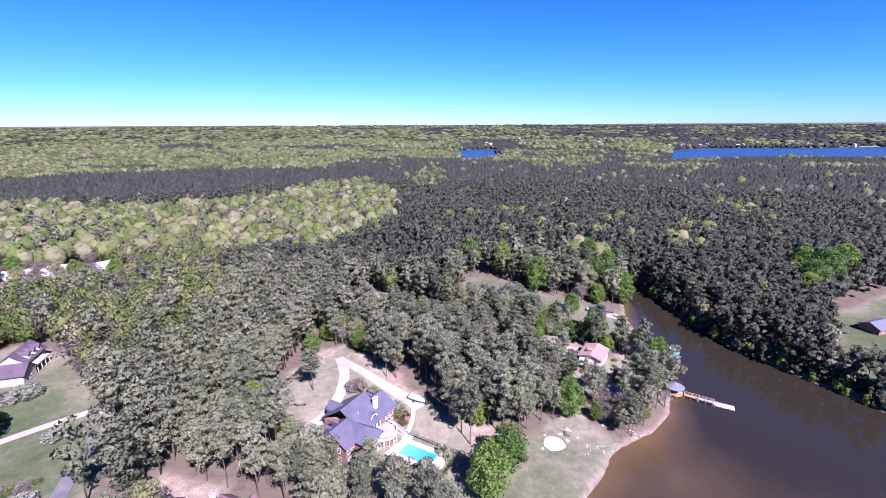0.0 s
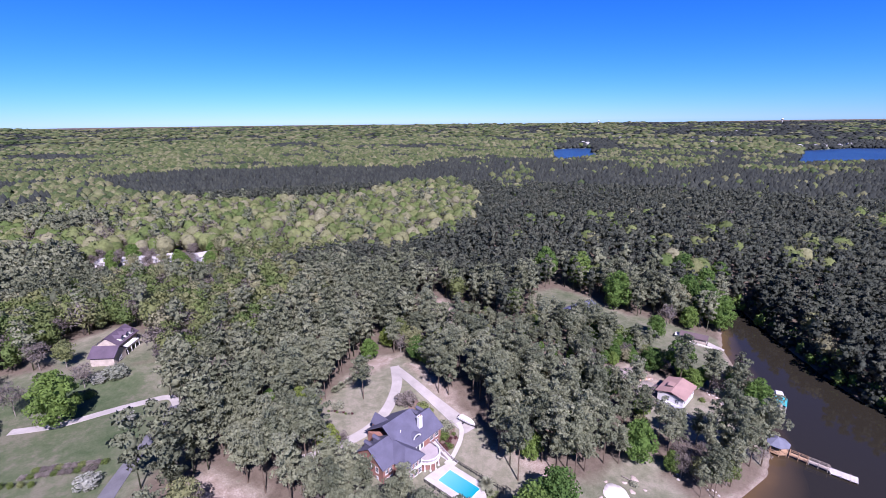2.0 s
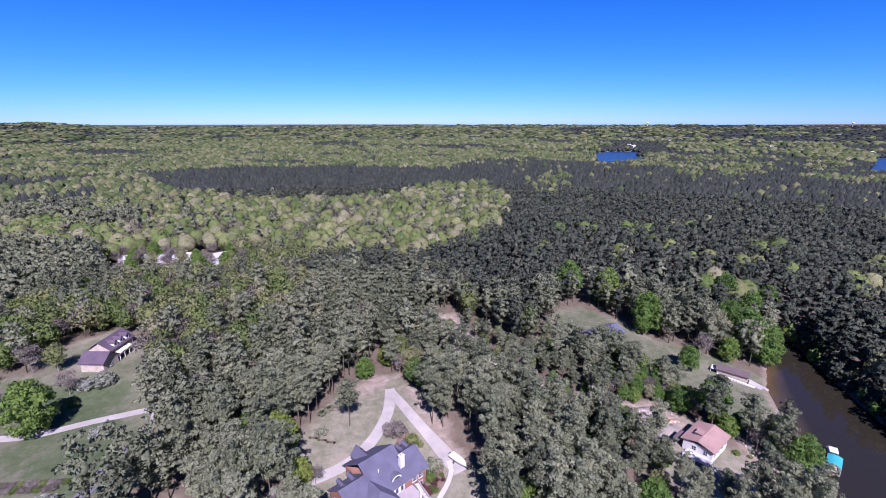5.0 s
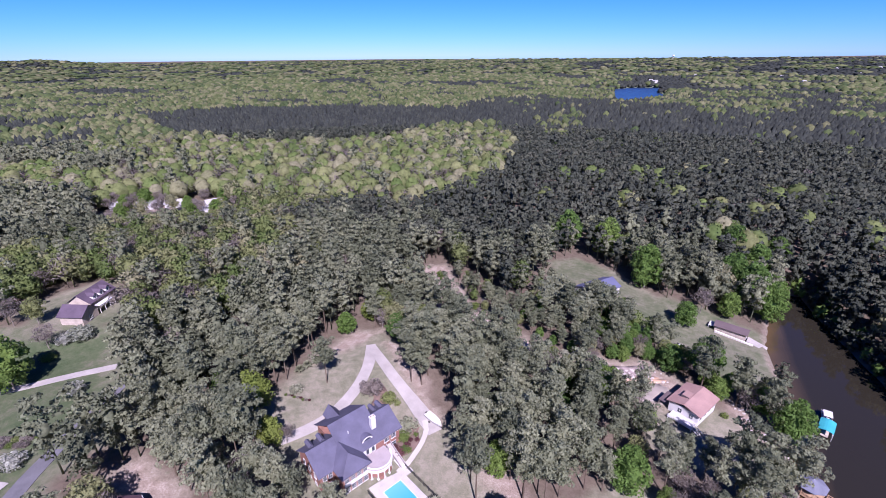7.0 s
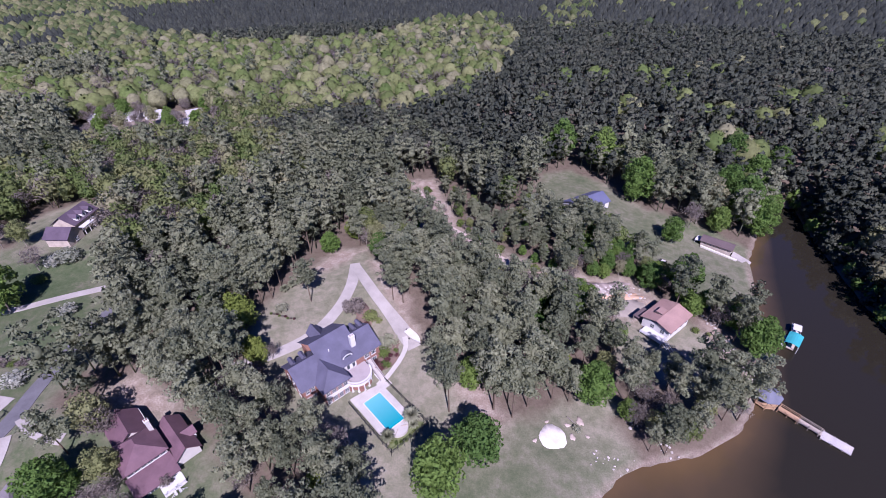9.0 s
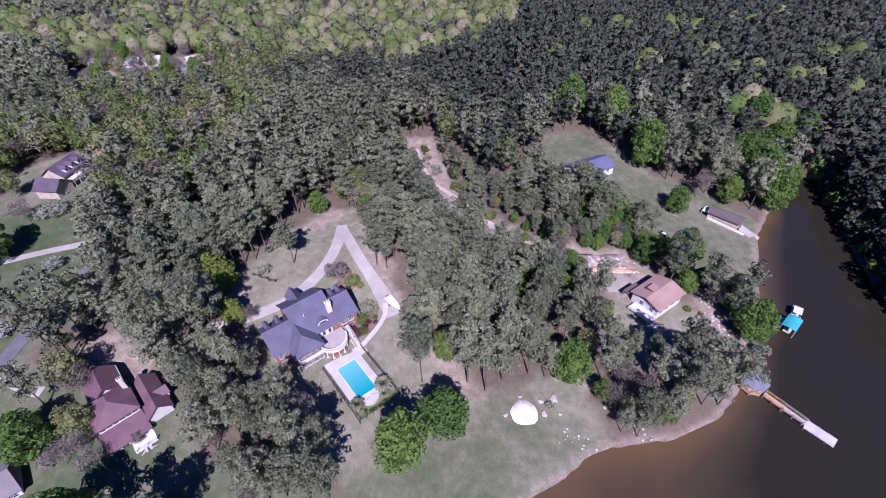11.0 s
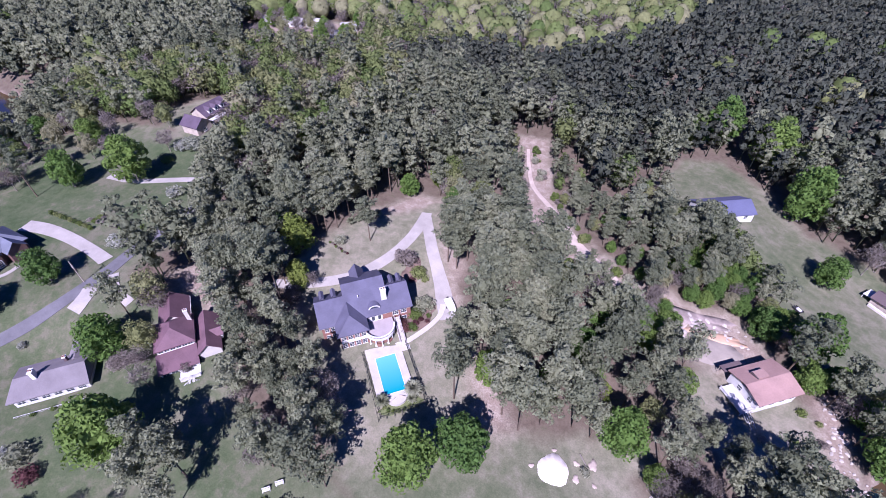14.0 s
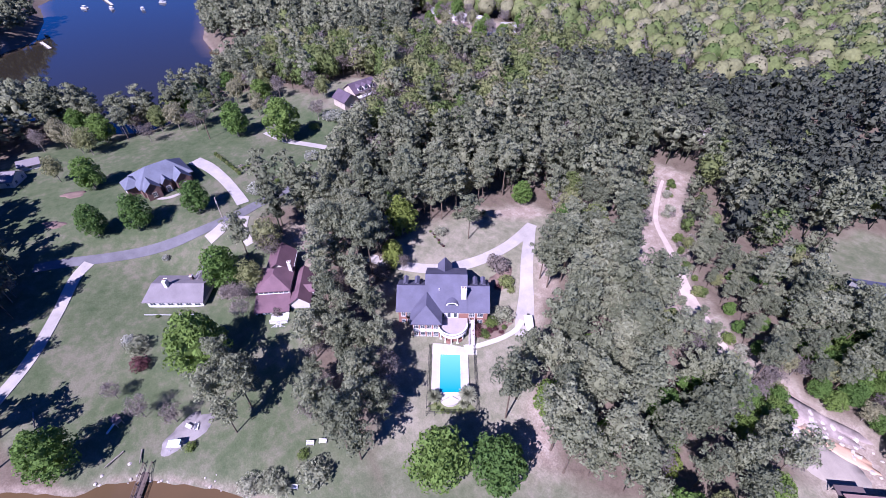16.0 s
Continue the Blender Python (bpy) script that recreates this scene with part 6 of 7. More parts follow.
patch("concrete_pad", "small square pale concrete landing", "landing", 87.6, 170.6, 1.7, 1.3, MAT["paver"], 0.15, 3, 0.9)

# ---- the dock, the gazebo and the boats ----


def gazebo():
    g = thing("gazebo", "octagonal dock gazebo with a blue-grey roof and orange-stained rails", "gazebo", 92.3, 166.0, 0.0, -32)
    eave = [(3.75 * math.cos(radians(22.5 + 45 * k)), 3.75 * math.sin(radians(22.5 + 45 * k)), 3.5) for k in range(8)]
    for k in range(8):
        part("roof_panel", add_solid(bmesh.new(), [eave[k], eave[(k + 1) % 8], (0, 0, 5.3)], 0.14), MAT["gazebo_roof"], g)
    part("finial", tube_bm(0, 0, 5.25, 5.9, 0.12, 8, 0.03), MAT["white"], g)
    floor = [(3.4 * math.cos(radians(22.5 + 45 * k)), 3.4 * math.sin(radians(22.5 + 45 * k))) for k in range(8)]
    part("floor", flat_poly(floor, 0.75, 0.95), MAT["new_wood"], g)
    for k in range(8):
        x, y = floor[k]
        part("post", box(x * 0.96 - 0.09, x * 0.96 + 0.09, y * 0.96 - 0.09, y * 0.96 + 0.09, -2.2, 3.5), MAT["new_wood"], g)
        if k not in (0, 3, 7):
            x2, y2 = floor[(k + 1) % 8]
            a = math.degrees(math.atan2(y2 - y, x2 - x))
            part("railing", turned(rail_bm(0, math.hypot(x2 - x, y2 - y) * 0.96, 0, 0), a, x * 0.96, y * 0.96, 0.95), MAT["new_wood"], g)
    return g


def pier(name, label, a, b, width, z, rails, mat, rail_mat):
    """A plank walk on piles from a to b."""
    ln = math.hypot(b[0] - a[0], b[1] - a[1])
    p = thing(name, label, "dock", a[0], a[1], 0, math.degrees(math.atan2(b[1] - a[1], b[0] - a[0])))
    k = int(ln / 0.3)
    for i in range(k):
        part("plank", box(ln * i / k + 0.012, ln * (i + 1) / k - 0.012, -width / 2, width / 2, z - 0.06, z), MAT[mat], p)
    for s in (-1, 1):
        part("beam", box(0, ln, s * (width / 2 - 0.2) - 0.08, s * (width / 2 - 0.2) + 0.08, z - 0.3, z - 0.062), MAT[mat], p)
        for i in range(int(ln / 2.4) + 1):
            xx = min(ln - 0.15, 0.15 + i * 2.4)
            part("pile", tube_bm(xx, s * (width / 2 + 0.08), -3.0, z + (1.0 if rails else 0.35), 0.1, 8), MAT[rail_mat], p)
        if rails:
            bm = box(0, ln, s * (width / 2 + 0.08) - 0.06, s * (width / 2 + 0.08) + 0.06, z + 0.98, z + 1.05)
            add_box(bm, 0, ln, s * (width / 2 + 0.08) - 0.03, s * (width / 2 + 0.08) + 0.03, z + 0.45, z + 0.55)
            part("handrail", bm, MAT[rail_mat], p)
    return p


gazebo()
pier("dock_walk", "narrow dock walkway with orange-stained rails", (86.6, 169.4), (89.4, 167.8), 1.6, 0.93, True, "new_wood", "new_wood")
pier("dock_walk", "dock walkway with new orange wooden rails", (95.3, 164.2), (99.6, 161.6), 1.7, 0.93, True, "new_wood", "new_wood")
pier("dock_walk", "weathered grey dock walkway with rails", (99.65, 161.57), (104.3, 158.8), 1.5, 0.9, True, "wood", "wood")
pier("floating_dock", "weathered grey floating dock platform", (104.4, 158.9), (110.4, 155.8), 3.1, 0.55, False, "wood_pale", "wood")
pier("cove_dock", "dark brown wooden dock on the small cove", (-20.6, 51.2), (-9.5, 47.0), 1.7, 0.6, True, "dark_wood", "dark_wood")


def boat_lift():
    b = thing("boat_lift", "boat lift at the lake edge under a teal canvas canopy", "boat lift", 104.4, 192.8, 0, 65)
    bm = bmesh.new()
    for k in range(6):
        y0, y1 = -2.0 + 4 * k / 6, -2.0 + 4 * (k + 1) / 6
        z0, z1 = 2.9 + 0.55 * math.cos(y0 / 2 * 1.4), 2.9 + 0.55 * math.cos(y1 / 2 * 1.4)
        add_solid(bm, [(-3.2, y0, z0), (3.2, y0, z0), (3.2, y1, z1), (-3.2, y1, z1)], 0.06)
    part("canopy", bm, MAT["teal"], b, "teal canvas canopy")
    for x in (-3, 0, 3):
        for y in (-1.9, 1.9):
            part("post", tube_bm(x, y, -2.5, 2.95, 0.08, 8), MAT["white"], b)
    part("cradle", box(-2.6, 2.6, -1.0, 1.0, 0.5, 0.7), MAT["wood"], b)
    part("side_walk", box(-3.4, 3.4, 2.1, 3.2, 0.5, 0.65), MAT["wood_pale"], b, "pale plank walk beside the lift")
    return b


def pontoon_boat(x, y, turn, label):
    b = thing("pontoon_boat", label, "boat", x, y, 0, turn)
    for s in (-0.85, 0.85):
        bm = bmesh.new()
        add_box(bm, -3.2, 2.9, s - 0.3, s + 0.3, -0.25, 0.35)
        bmesh.ops.bevel(bm, geom=bm.edges, offset=0.14, segments=2, affect="EDGES")
        part("pontoon", bm, MAT["white"], b)
    part("deck", box(-3.3, 3.1, -1.3, 1.3, 0.36, 0.5), MAT["white"], b)
    for s in (-1.27, 1.27):
        part("side_panel", box(-3.2, 3.0, s - 0.04, s + 0.04, 0.5, 1.15), MAT["white"], b)
    for x0, x1, y0, y1 in ((-3.0, -2.2, -1.1, 1.1), (1.4, 2.8, -1.15, -0.5), (1.4, 2.8, 0.5, 1.15)):
        bm = box(x0, x1, y0, y1, 0.5, 0.95)
        bmesh.ops.bevel(bm, geom=bm.edges, offset=0.08, segments=2, affect="EDGES")
        part("seat", bm, MAT["cream"], b, "cream padded seat")
    part("canopy", box(-1.9, 1.5, -1.2, 1.2, 2.2, 2.3), MAT["white"], b, "white flat sun canopy")
    for xx in (-1.7, 1.3):
        for s in (-1.1, 1.1):
            part("pole", tube_bm(xx, s, 0.5, 2.2, 0.035, 6), MAT["metal"], b)
    part("console", box(0.1, 0.7, -0.9, -0.3, 0.5, 1.3), MAT["metal"], b)
    part("motor", box(-3.7, -3.32, -0.2, 0.2, 0.1, 1.1), MAT["metal"], b, "dark outboard motor")
    return b


boat_lift()
pontoon_boat(107.2, 200.2, 75, "white pontoon boat moored beside the lift")
for bx, by, ta in ((-486, 30, 20), (-500, 8, 50), (-470, 55, 10), (-490, 72, 80)):
    pontoon_boat(bx, by, ta, "white boat moored at a far dock on the lake")
pier("far_dock", "distant pale dock on the lake", (-530, 22), (-500, 30), 2.2, 0.7, False, "wood_pale", "wood")
pier("far_dock", "distant pale dock on the lake", (-402, -14), (-382, -6), 2.0, 0.7, False, "wood_pale", "wood")


def hull(length, beam, depth, rings=12):
    """A boat's hull: keel and gunwales drawn in at the bow."""
    bm = bmesh.new()
    rows = []
    for i in range(rings + 1):
        t = i / rings
        w = beam / 2 * (1 - max(0, (t - 0.45) / 0.55) ** 2.2) + 0.02
        x = -length / 2 + length * t
        rows.append([bm.verts.new(p) for p in ((x, -w, depth), (x, -w * 0.75, depth * 0.3), (x, 0, 0.25 * depth * max(0, t - 0.7) * 3), (x, w * 0.75, depth * 0.3), (x, w, depth))])
    for p, q in zip(rows, rows[1:]):
        for i in range(4):
            bm.faces.new((p[i], q[i], q[i + 1], p[i + 1]))
        bm.faces.new((p[4], q[4], q[0], p[0]))
    bm.faces.new(rows[0])
    bm.faces.new(rows[-1][::-1])
    return bm


def boat_on_trailer():
    x, y = -10.3, 151.1
    b = thing("motor_boat", "white covered motor boat on a trailer in the drive", "boat", x, y, ground_z(x, y) + 0.12, -28)
    bm = hull(6.8, 2.4, 0.95)
    bmesh.ops.translate(bm, verts=bm.verts, vec=(0, 0, 0.65))
    part("hull", bm, MAT["white"], b)
    bm = hull(6.5, 2.2, 0.35)
    bmesh.ops.translate(bm, verts=bm.verts, vec=(0, 0, 1.61))
    part("cover", bm, MAT["sand"], b, "white boat cover")
    part("trailer", box(-3.0, 4.4, -0.06, 0.06, 0.4, 0.55), MAT["metal"], b)
    part("axle", box(-1.1, -0.9, -1.05, 1.05, 0.34, 0.44), MAT["metal"], b)
    for s in (-1.15, 1.15):
        w = bmesh.new()
        bmesh.ops.create_cone(w, cap_ends=True, segments=16, radius1=0.34, radius2=0.34, depth=0.22, matrix=pose(-1.0, s, 0.34, 90, 0, 0))
        part("wheel", w, MAT["metal"], b)
    part("motor", box(-3.8, -3.42, -0.22, 0.22, 0.7, 1.9), MAT["metal"], b, "dark outboard motor")


boat_on_trailer()


def utility_trailer(x, y, turn):
    t = thing("utility_trailer", "small dark utility trailer with a pale load parked on the lawn", "trailer", x, y, ground_z(x, y) + 0.05, turn)
    part("bed", box(-1.4, 1.4, -0.75, 0.75, 0.45, 0.55), MAT["metal"], t)
    for s in (-0.75, 0.71):
        part("side_board", box(-1.4, 1.4, s, s + 0.04, 0.551, 0.9), MAT["metal"], t)
    part("drawbar", box(1.41, 2.5, -0.05, 0.05, 0.42, 0.52), MAT["metal"], t)
    bm = box(-1.0, 0.5, -0.55, 0.5, 0.552, 1.05)
    bmesh.ops.bevel(bm, geom=bm.edges, offset=0.12, segments=2, affect="EDGES")
    part("load", bm, MAT["white"], t, "pale covered load")
    for s in (-0.9, 0.9):
        w = bmesh.new()
        bmesh.ops.create_cone(w, cap_ends=True, segments=16, radius1=0.3, radius2=0.3, depth=0.18, matrix=pose(0, s, 0.26, 90, 0, 0))
        part("wheel", w, MAT["metal"], t)


utility_trailer(65.5, 221.6, 150)

# ---- gardens ----
for key, shades in (("bloom", ((0.24, 0.26, 0.20), (0.32, 0.33, 0.28), (0.38, 0.39, 0.34))), ("red", ((0.085, 0.035, 0.04), (0.115, 0.05, 0.055), (0.15, 0.07, 0.07))), ("shrub", ((0.09, 0.13, 0.04), (0.14, 0.19, 0.05), (0.22, 0.25, 0.10))), ("sage", ((0.22, 0.235, 0.155), (0.28, 0.295, 0.20), (0.34, 0.345, 0.26)))):
    MAT[key, "object"] = foliage(f"{key}_leaves", *shades, "object")
SHRUB = {}


def shrub(kind, x, y, r, h, label):
    """A bush: short stems and a leafy crown."""
    if kind not in SHRUB:
        SHRUB[kind] = (mesh_of("crown", broad_crown(500 + len(SHRUB), 1.0, 0.55, 26, 22, 0.055, -0.05), MAT[kind, "object"]), mesh_of("stem", trunk_with_limbs(600 + len(SHRUB), 0.6, 0.03, 0.1, 5, 0.4), MAT["bark_grey"]))
    root = thing("shrub", label, "shrub", x, y, ground_z(x, y), (x * 37) % 360, "garden shrubs")
    for name, me in zip(("crown", "stem"), SHRUB[kind]):
        ob = new(name, me)
        ob.parent = root
        ob.scale = (r / 0.55, r / 0.55, h)
    return root


def spiky(x, y, r, label):
    """A yucca or palm clump: long stiff leaves out of one heart."""
    if "spiky" not in SHRUB:
        g = np.random.default_rng(9)
        vs, fs = [], []
        for i in range(240):
            a, up = g.uniform(0, 6.28), g.uniform(0.15, 1.35)
            d = np.array([math.cos(a) * math.cos(up), math.sin(a) * math.cos(up), math.sin(up)])
            side = np.array([-math.sin(a), math.cos(a), 0]) * 0.065
            ln = g.uniform(0.7, 1.1)
            base = np.array([0, 0, 0.5])
            tip = base + d * ln - np.array([0, 0, 0.25 * ln * math.cos(up)])
            mid = base + d * ln * 0.55
            k = len(vs)
            vs += [base - side, base + side, mid + side * 1.4, mid - side * 1.4, tip + side * 0.2, tip - side * 0.2]
            fs += [(k, k + 1, k + 2, k + 3), (k + 3, k + 2, k + 4, k + 5)]
        SHRUB["spiky"] = (mesh_of("leaves", (np.array(vs), np.array(fs)), MAT["sage", "object"]), mesh_of("stem", tube_mesh([(0, 0, -0.3), (0, 0, 0.55)], [0.09, 0.07], 8), MAT["bark"]))
    root = thing("yucca", label, "shrub", x, y, ground_z(x, y), (x * 53) % 360, "spiky garden plants")
    for name, me in zip(("leaves", "stem"), SHRUB["spiky"]):
        ob = new(name, me)
        ob.parent = root
        ob.scale = (r, r, r)
    return root


for k in range(8):
    a = radians(205 + 130 * k / 7)
    shrub("shrub", *lot(0.2 + 4.4 * math.cos(a), -7.2 + 3.7 * math.sin(a)), 0.55, 0.9, "clipped round box bush in the pool bed")
for x, y, r in ((-3.9, -7.4, 2.3), (4.5, -6.7, 2.8), (3.4, -8.9, 1.6)):
    spiky(*lot(x, y), r, "pale green palm-like yucca by the pool")
BED = [("sage", 15.2, 18.4, 2.5, 2.4, "large pale green flowering garden shrub"), ("sage", 13.6, 20.0, 1.6, 1.9, "large pale green flowering garden shrub"), ("shrub", 11.6, 16.2, 1.8, 1.9, "bright green rounded garden shrub"), ("red", 7.6, 12.6, 1.25, 1.6, "dark red-leaved barberry bush"), ("red", 7.4, 14.6, 1.0, 1.5, "dark red-leaved barberry bush"), ("red", 11.2, 13.6, 0.8, 0.9, "dark red-leaved barberry bush"), ("red", 12.9, 14.4, 0.7, 0.8, "dark red-leaved barberry bush"), ("shrub", 9.4, 12.6, 1.2, 1.2, "olive green low shrub"), ("shrub", 10.2, 11.8, 0.9, 0.9, "olive green low shrub"), ("shrub", 15.4, 14.8, 0.7, 0.7, "small clipped green shrub"), ("red", 14.5, 13.2, 0.6, 0.6, "dark red-leaved barberry bush"), ("bare", 15.5, 36.5, 2.4, 4.2, "pale twiggy bare shrub inside the drive loop"), ("bare", 13.4, 38.5, 1.9, 3.6, "twiggy bare shrub inside the drive loop"), ("shrub", 17.2, 31.0, 2.1, 2.6, "yellow-green arching shrub inside the drive loop"), ("shrub", 18.6, 28.4, 1.1, 1.0, "low green ground shrub"), ("red", 14.6, 30.0, 0.9, 0.9, "reddish spring shrub inside the drive loop"), ("bare", -21.5, 33.0, 2.2, 4.0, "tall twiggy budding shrub by the wood")]
for kind, x, y, r, hh, lab in BED:
    shrub(kind, *lot(x, y), r * 1.3, hh * 1.25, lab)
shrub("sage", -56.6, 146.0, 2.3, 2.6, "pale yellow-green spring shrub at the lawn edge")
for k in range(9):
    shrub(("shrub", "bare", "red")[k % 3], -56.6 - 2.5 + 1.1 * k, 146.0 - 2.6 + 0.25 * (k % 3), 0.55, 0.6, "small new shrub in the straw bed")
for x, y in ((-61, 158), (-59.5, 161), (-58, 164), (-62, 155)):
    spiky(x, y, 2.0, "pale yellow-green palm-like shrub under the pines")
for k in range(9):
    t = k / 8
    shrub("shrub", -141 + 20 * t, 83.5 + 6.5 * t, 0.95, 1.7, "rounded hedge bush beside the drive")
GARDEN = [("bloom", -119.1, 118.3, 3.2, 3.4, "white flowering dogwood bush on the lawn"), ("bloom", -144.2, 137.9, 4.4, 5.0, "white flowering dogwood by the house"), ("bloom", -147.5, 134, 3.0, 3.6, "white flowering dogwood by the house"), ("sage", -54.6, 50.8, 3.0, 3.6, "pale grey-green flowering shrub on the lawn"), ("bloom", -57.4, 48.6, 2.0, 2.8, "white flowering bush on the lawn"), ("red", -48.5, 50.8, 2.7, 3.2, "dark red-leaved small tree in a bed"), ("shrub", -144.8, 126.4, 2.8, 2.2, "dark low shrub on the lawn"), ("bloom", -88, 60, 1.2, 1.6, "pale flowering bush by the lane"), ("sage", -2.6, 75.8, 2.8, 3.0, "pale grey-green garden shrub"), ("sage", -4.2, 71.4, 2.6, 2.8, "pale grey-green garden shrub"), ("sage", 1.2, 85.0, 3.6, 4.6, "light green rounded willow bush"), ("shrub", -19.5, 60.5, 1.4, 1.4, "spreading olive green shrub beside the gravel"), ("shrub", -5.0, 84.0, 1.5, 1.4, "spreading olive green shrub on the bank"), ("sage", 43, 138, 1.2, 1.4, "grey-green shrub beside the white sand"), ("bare", -47, 88, 1.8, 2.2, "leafless ornamental shrub by the stairs"), ("bare", -62, 76, 2.6, 3.6, "leafless small tree between the houses"), ("bloom", -106.2, 93.9, 3.4, 3.6, "white flowering bush by the lane"), ("shrub", -64.5, 56, 0.8, 0.8, "low shrub along the porch"), ("shrub", -62.6, 60, 0.8, 0.8, "low shrub along the porch"), ("shrub", -60.6, 64, 0.9, 0.8, "low shrub along the porch")]
for kind, x, y, r, hh, lab in GARDEN:
    shrub(kind, x, y, r, hh, lab)
for row in (0, 1):
    for k in range(10):
        t = k / 9
        shrub(("bare", "shrub", "bare")[(k + row) % 3], -126 + 15.5 * t + 0.8 * row, 91.5 + 7.6 * t + 3.0 * row, 1.25, 1.1, "low straggling bush in a brown hedge row")
spiky(0.4, 78.2, 2.4, "pale palm-like yucca on the bank")


def bench(x, y, turn, mat, label):
    b = thing("garden_bench", label, "bench", x, y, ground_z(x, y) + 0.02, turn)
    for k in range(4):
        part("slat", box(-0.9, 0.9, -0.3 + k * 0.17, -0.16 + k * 0.17, 0.43, 0.48), MAT[mat], b)
    for k in range(3):
        part("slat", box(-0.9, 0.9, 0.36, 0.41, 0.6 + k * 0.17, 0.73 + k * 0.17), MAT[mat], b)
    for sx_ in (-0.8, 0.8):
        part("leg", box(sx_ - 0.05, sx_ + 0.05, -0.3, -0.2, -0.1, 0.43), MAT[mat], b)
        part("leg", box(sx_ - 0.05, sx_ + 0.05, 0.33, 0.42, -0.1, 1.05), MAT[mat], b)
    return b


def swing_seat(x, y, turn):
    s = thing("canopy_swing", "garden swing seat under a pale aqua canopy", "swing", x, y, ground_z(x, y), turn)
    part("canopy", box(-1.4, 1.4, -0.9, 0.9, 2.0, 2.1), MAT["aqua"], s, "pale aqua canvas canopy")
    for xx in (-1.35, 1.35):
        for yy in (-0.8, 0.8):
            part("pole", tube_bm(xx, yy, -0.1, 2.0, 0.05, 8), MAT["white"], s)
    part("seat", box(-1.1, 1.1, -0.35, 0.35, 0.45, 0.58), MAT["cream"], s)
    part("backrest", box(-1.1, 1.1, 0.36, 0.46, 0.5, 1.1), MAT["cream"], s)


MAT["aqua"] = plain("aqua_canvas", (0.50, 0.70, 0.70), 0.6, 0, 1.0, 0.1)
swing_seat(-21.3, 57.4, 70)
for x, y, ta in ((-25, 60.5, 40), (-24, 62.5, 160), (-6.8, 86.2, 62), (-5.8, 89.0, 62), (0.8, 80.2, 70)):
    bench(x, y, ta, "white", "white slatted wooden garden bench")
bench(*lot(1.6, -7.2), HA + 150, "wood", "weathered wooden bench at the pool end")
bench(*lot(-1.4, -7.4), HA + 210, "wood", "weathered wooden bench at the pool end")


def climbing_frame(x, y, turn):
    c = thing("play_tower", "wooden play tower with a slide on the lawn", "play set", x, y, ground_z(x, y), turn)
    for xx in (-0.7, 0.7):
        for yy in (-0.7, 0.7):
            part("post", box(xx - 0.07, xx + 0.07, yy - 0.07, yy + 0.07, -0.2, 2.7), MAT["wood"], c)
    part("platform", box(-0.8, 0.8, -0.8, 0.8, 1.2, 1.3), MAT["wood"], c)
    part("roof", hip_roof(-1.0, 1.0, -1.0, 1.0, 2.7, 0.7), MAT["brown_roof"], c)
    bm = bmesh.new()
    add_solid(bm, [(-0.3, -0.8, 1.3), (0.3, -0.8, 1.3), (0.3, -3.2, 0.15), (-0.3, -3.2, 0.15)], 0.08)
    part("slide", bm, MAT["cream"], c)


climbing_frame(-34, 45.2, 30)

for x, y, r in ((70, 172, 1.2), (74, 170, 1.0), (78, 173, 1.3), (76, 177, 0.9), (82, 170, 1.1), (72, 166, 1.4), (80, 165, 1.2), (86, 171, 0.9), (68, 168, 1.0), (77, 168, 0.8), (83, 176, 1.0), (81, 181, 1.2), (75, 186, 1.3), (79, 186, 0.9)):
    shrub("bare" if (x + y) % 2 < 1 else "shrub", x, y, r, r * 1.1, "low scrubby bush on the stony bank")


TRACKSIDE = ((-44, 238), (-36, 227), (-26, 216), (-14, 208), (-4, 202.5), (5, 196.5), (14, 192.5), (24, 190), (34, 190))
tr = random.Random(31)
for k in range(46):
    i = tr.randrange(len(TRACKSIDE) - 1)
    t = tr.random()
    x, y = (a + (b2 - a) * t for a, b2 in zip(TRACKSIDE[i], TRACKSIDE[i + 1]))
    side = tr.choice((-1, 1)) * tr.uniform(2.2, 5.0)
    r = tr.uniform(0.8, 2.0)
    shrub(tr.choice(("shrub", "bare", "shrub", "sage")), x + side * 0.6, y + side * 0.8, r, r * tr.uniform(1.0, 1.8), "young scrub bush beside the woodland track")


def utility_pole(x, y):
    p = thing("utility_pole", "slim grey wooden utility pole beside the lane", "pole", x, y, ground_z(x, y))
    part("shaft", tube_bm(0, 0, -0.5, 8.5, 0.14, 10, 0.1), MAT["wood"], p)
    part("crossarm", box(-1.1, 1.1, -0.06, 0.06, 7.7, 7.85), MAT["wood"], p)
    for xx in (-0.95, 0, 0.95):
        part("insulator", tube_bm(xx, 0, 7.86, 8.05, 0.05, 8), MAT["white"], p)
    part("transformer", tube_bm(0.32, 0, 6.3, 7.1, 0.22, 12), MAT["pale_roof"], p, "pale grey can transformer")


utility_pole(-95.7, 80.1)

# ---- shore rocks, stumps and fallen logs ----
rr = random.Random(12)


def rock_mesh(seed):
    r = random.Random(seed)
    bm = bmesh.new()
    bmesh.ops.create_icosphere(bm, subdivisions=2, radius=0.5)
    for v in bm.verts:
        v.co *= 1 + 0.35 * (noise.noise(v.co * 2.2 + Vector((seed, 0, 0))))
        v.co.z *= 0.62
    me = bpy.data.meshes.new("rock")
    bm.to_mesh(me)
    bm.free()
    me.materials.append(MAT["rock"])
    return me


MAT["rock"] = plain("pale_rock", (0.34, 0.305, 0.285), 0.9, 0, 2.5, 0.25)
ROCKS = [rock_mesh(s) for s in range(5)]


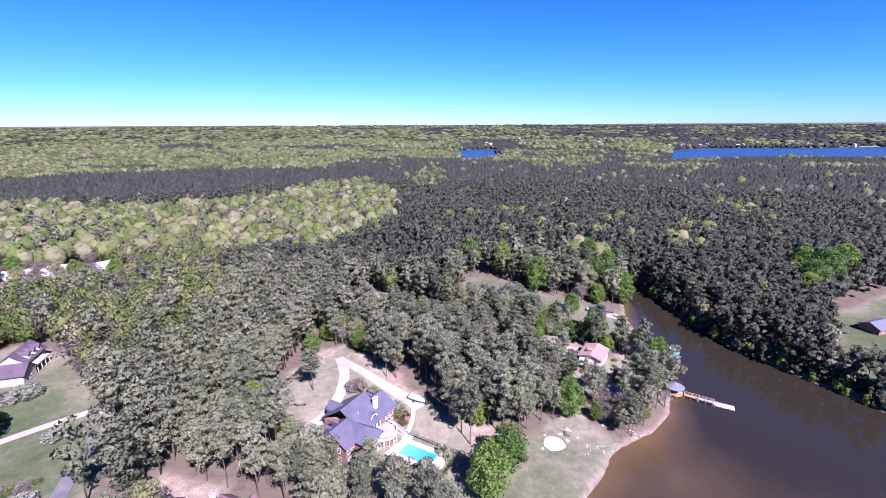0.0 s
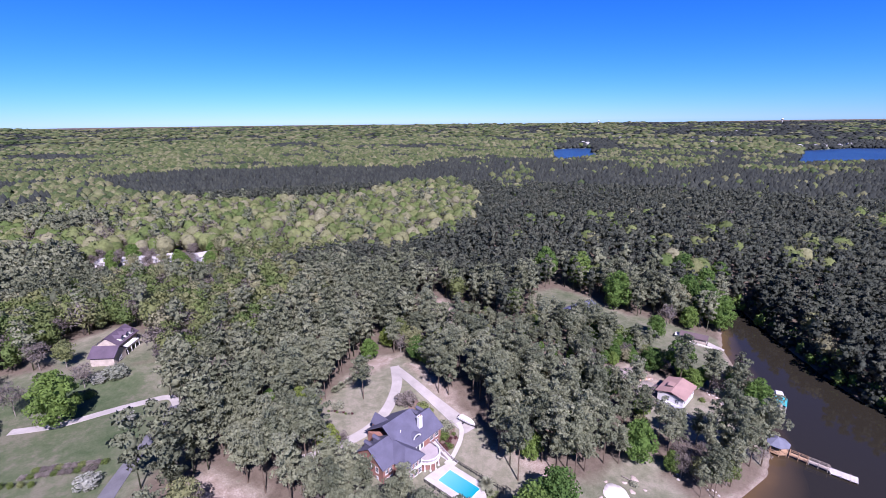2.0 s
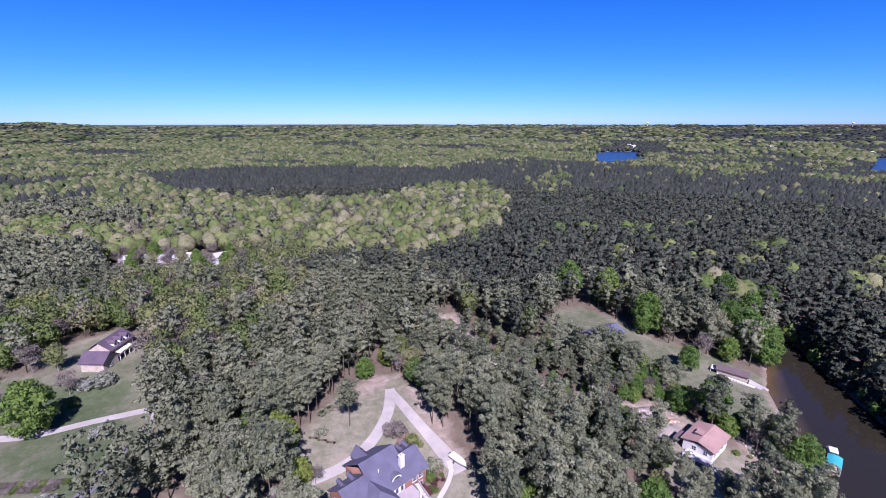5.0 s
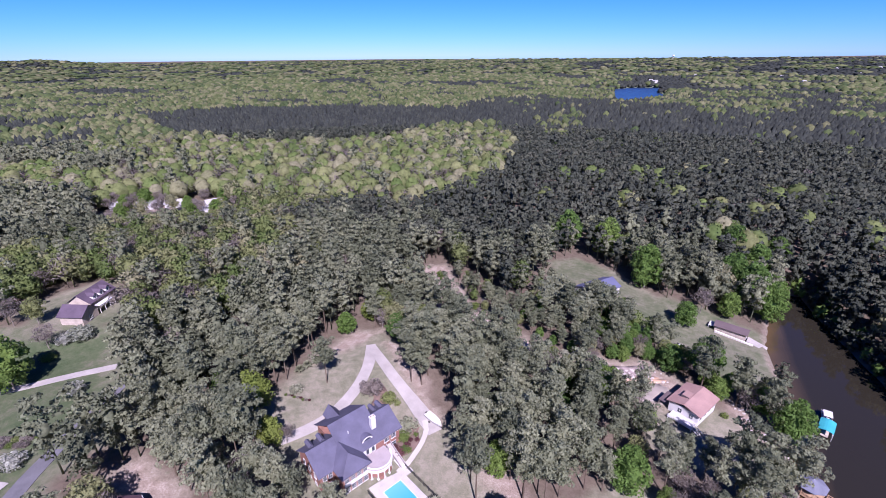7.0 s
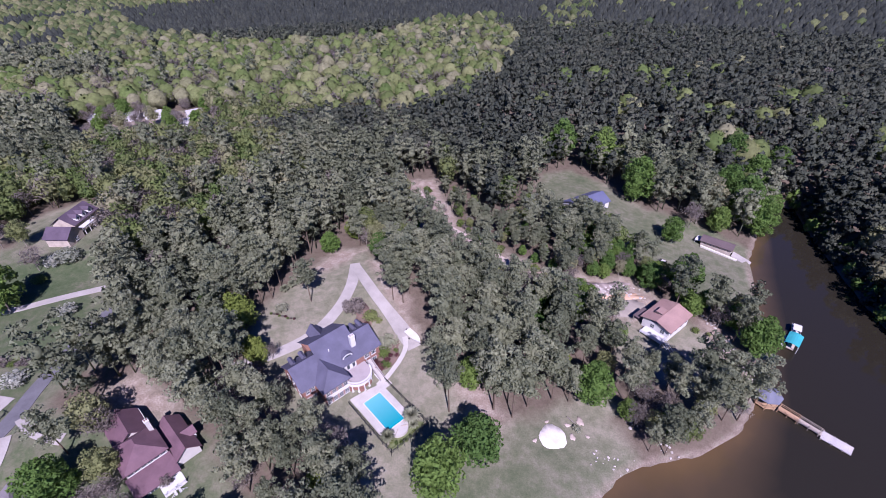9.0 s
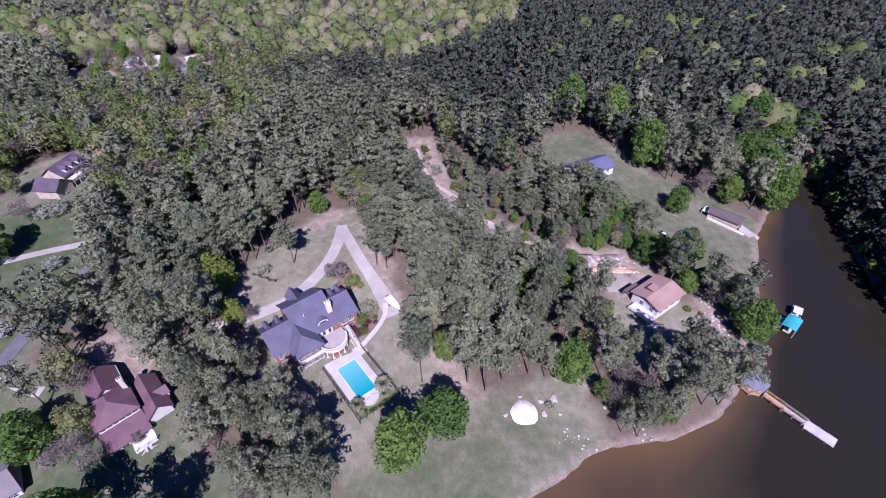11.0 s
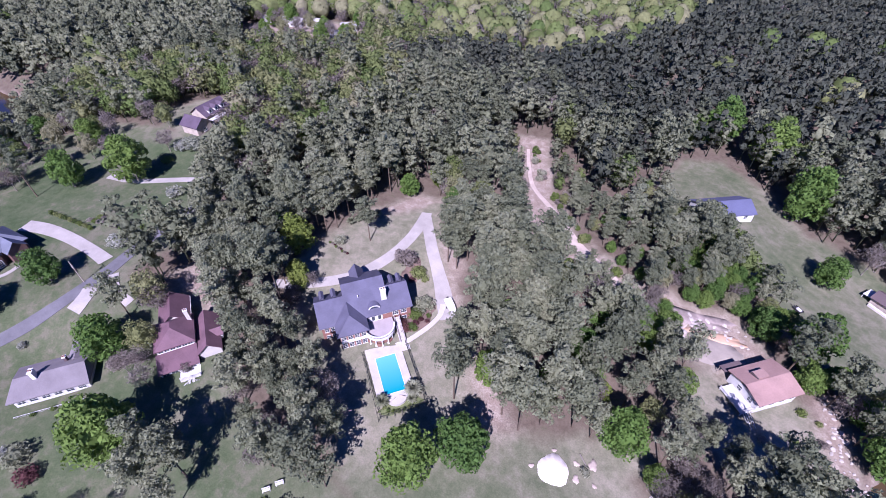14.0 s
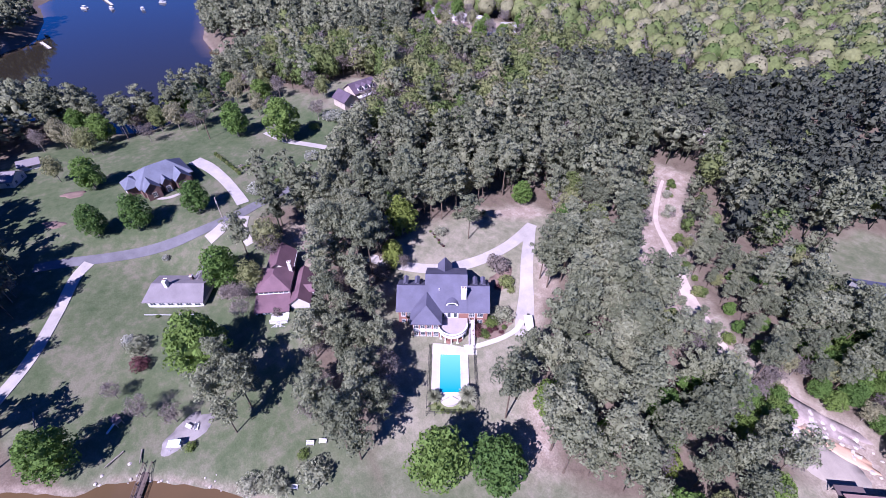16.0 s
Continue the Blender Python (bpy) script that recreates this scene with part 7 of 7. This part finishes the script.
def rocks(places, spread, count, label, big=1.0):
    for cx, cy in places:
        for k in range(count):
            x, y = cx + rr.gauss(0, spread), cy + rr.gauss(0, spread)
            if float(shore(np.array([x]), np.array([y]))[0]) < -0.5:
                continue
            ob = tagged(new("rock", ROCKS[rr.randrange(5)]), label, "rock", "shore rocks")
            s = rr.uniform(0.35, 1.0) * big
            ob.matrix_basis = pose(x, y, ground_z(x, y) + 0.05 * s, 0, 0, rr.uniform(0, 360)) @ Matrix.Diagonal((s, s * rr.uniform(0.6, 1), s * rr.uniform(0.6, 1), 1))


rocks([(54, 132), (57.5, 146), (62, 146), (50, 131.5), (66, 140)], 1.6, 9, "pale weathered rock on the lake bank")
rocks([(76, 196), (80, 193), (83, 187), (85, 182), (88, 177), (91, 174)], 1.5, 16, "pale broken rock on the washed bank", 1.25)
rocks([(38, 184), (44, 189), (47, 195), (54, 197), (37, 181)], 2.2, 17, "pale rubble on the cut slope", 1.5)
rocks([(41, 190), (45, 194), (43, 188)], 1.8, 12, "pale rubble on the cut slope", 2.0)
rocks([(-18, 46.5), (-15, 54.5), (-9, 63.5), (-4, 70), (-20, 40)], 1.6, 7, "pale stone edging the cove")


def log(x, y, turn, ln, label):
    ob = tagged(new("fallen_log", mesh_of("fallen_log", tube_mesh([(0, 0, 0), (0, 0, ln * 0.5), (0, 0, ln)], [0.22, 0.18, 0.12], 8), MAT["bark_grey"])), label, "log")
    ob.matrix_basis = pose(x, y, ground_z(x, y) + 0.18, 90, 0, turn)


log(-26, 46, 30, 4.5, "bleached fallen log on the cove lawn")
log(-24.5, 50, 80, 3.5, "bleached fallen log on the cove lawn")
log(-46, 26.5, 100, 5, "pale log pile on the grass")
log(40, 141, 60, 4, "pale fallen trunk beside the sand")
log(168, 176, 20, 4, "bleached driftwood log on the far bank")

# ---- far across the water ----


def water_tower(x, y, hgt):
    w = thing("water_tower", "distant white water tower above the woods", "water tower", x, y, ground_z(x, y))
    part("shaft", tube_bm(0, 0, -2, hgt - 6, 2.6, 12, 2.0), MAT["white"], w)
    bm = bmesh.new()
    bmesh.ops.create_uvsphere(bm, u_segments=20, v_segments=12, radius=8.5, matrix=pose(0, 0, hgt) @ Matrix.Diagonal((1, 1, 0.72, 1)))
    part("tank", bm, MAT["white"], w)


water_tower(405, 4300, 40)
water_tower(1700, 4050, 36)
for i in range(34):
    a = radians(rr.uniform(3, 46))
    d = rr.uniform(1900, 2250) if i < 22 else rr.uniform(1980, 3200)
    x, y = d * math.sin(a), d * math.cos(a)
    if i < 14:
        x, y = 820 + 46 * i + rr.uniform(-15, 15), 1790 + 18 * (i % 5) + 5 * i
    if float(shore(np.array([x]), np.array([y]))[0]) < 8:
        continue
    h = thing("house", "distant white lakeside house among trees", "house", x, y, ground_z(x, y) + 5, rr.uniform(0, 90), "far lakeside houses")
    w = rr.uniform(10, 17)
    part("wall", gable_wall(-w / 2, w / 2, -6, 6, -9, 6, 4), MAT["white"], h)
    part("roof", gable_roof(-w / 2 - 0.5, w / 2 + 0.5, -6.8, 6.8, 6, 4.6), MAT["pale_roof"], h)
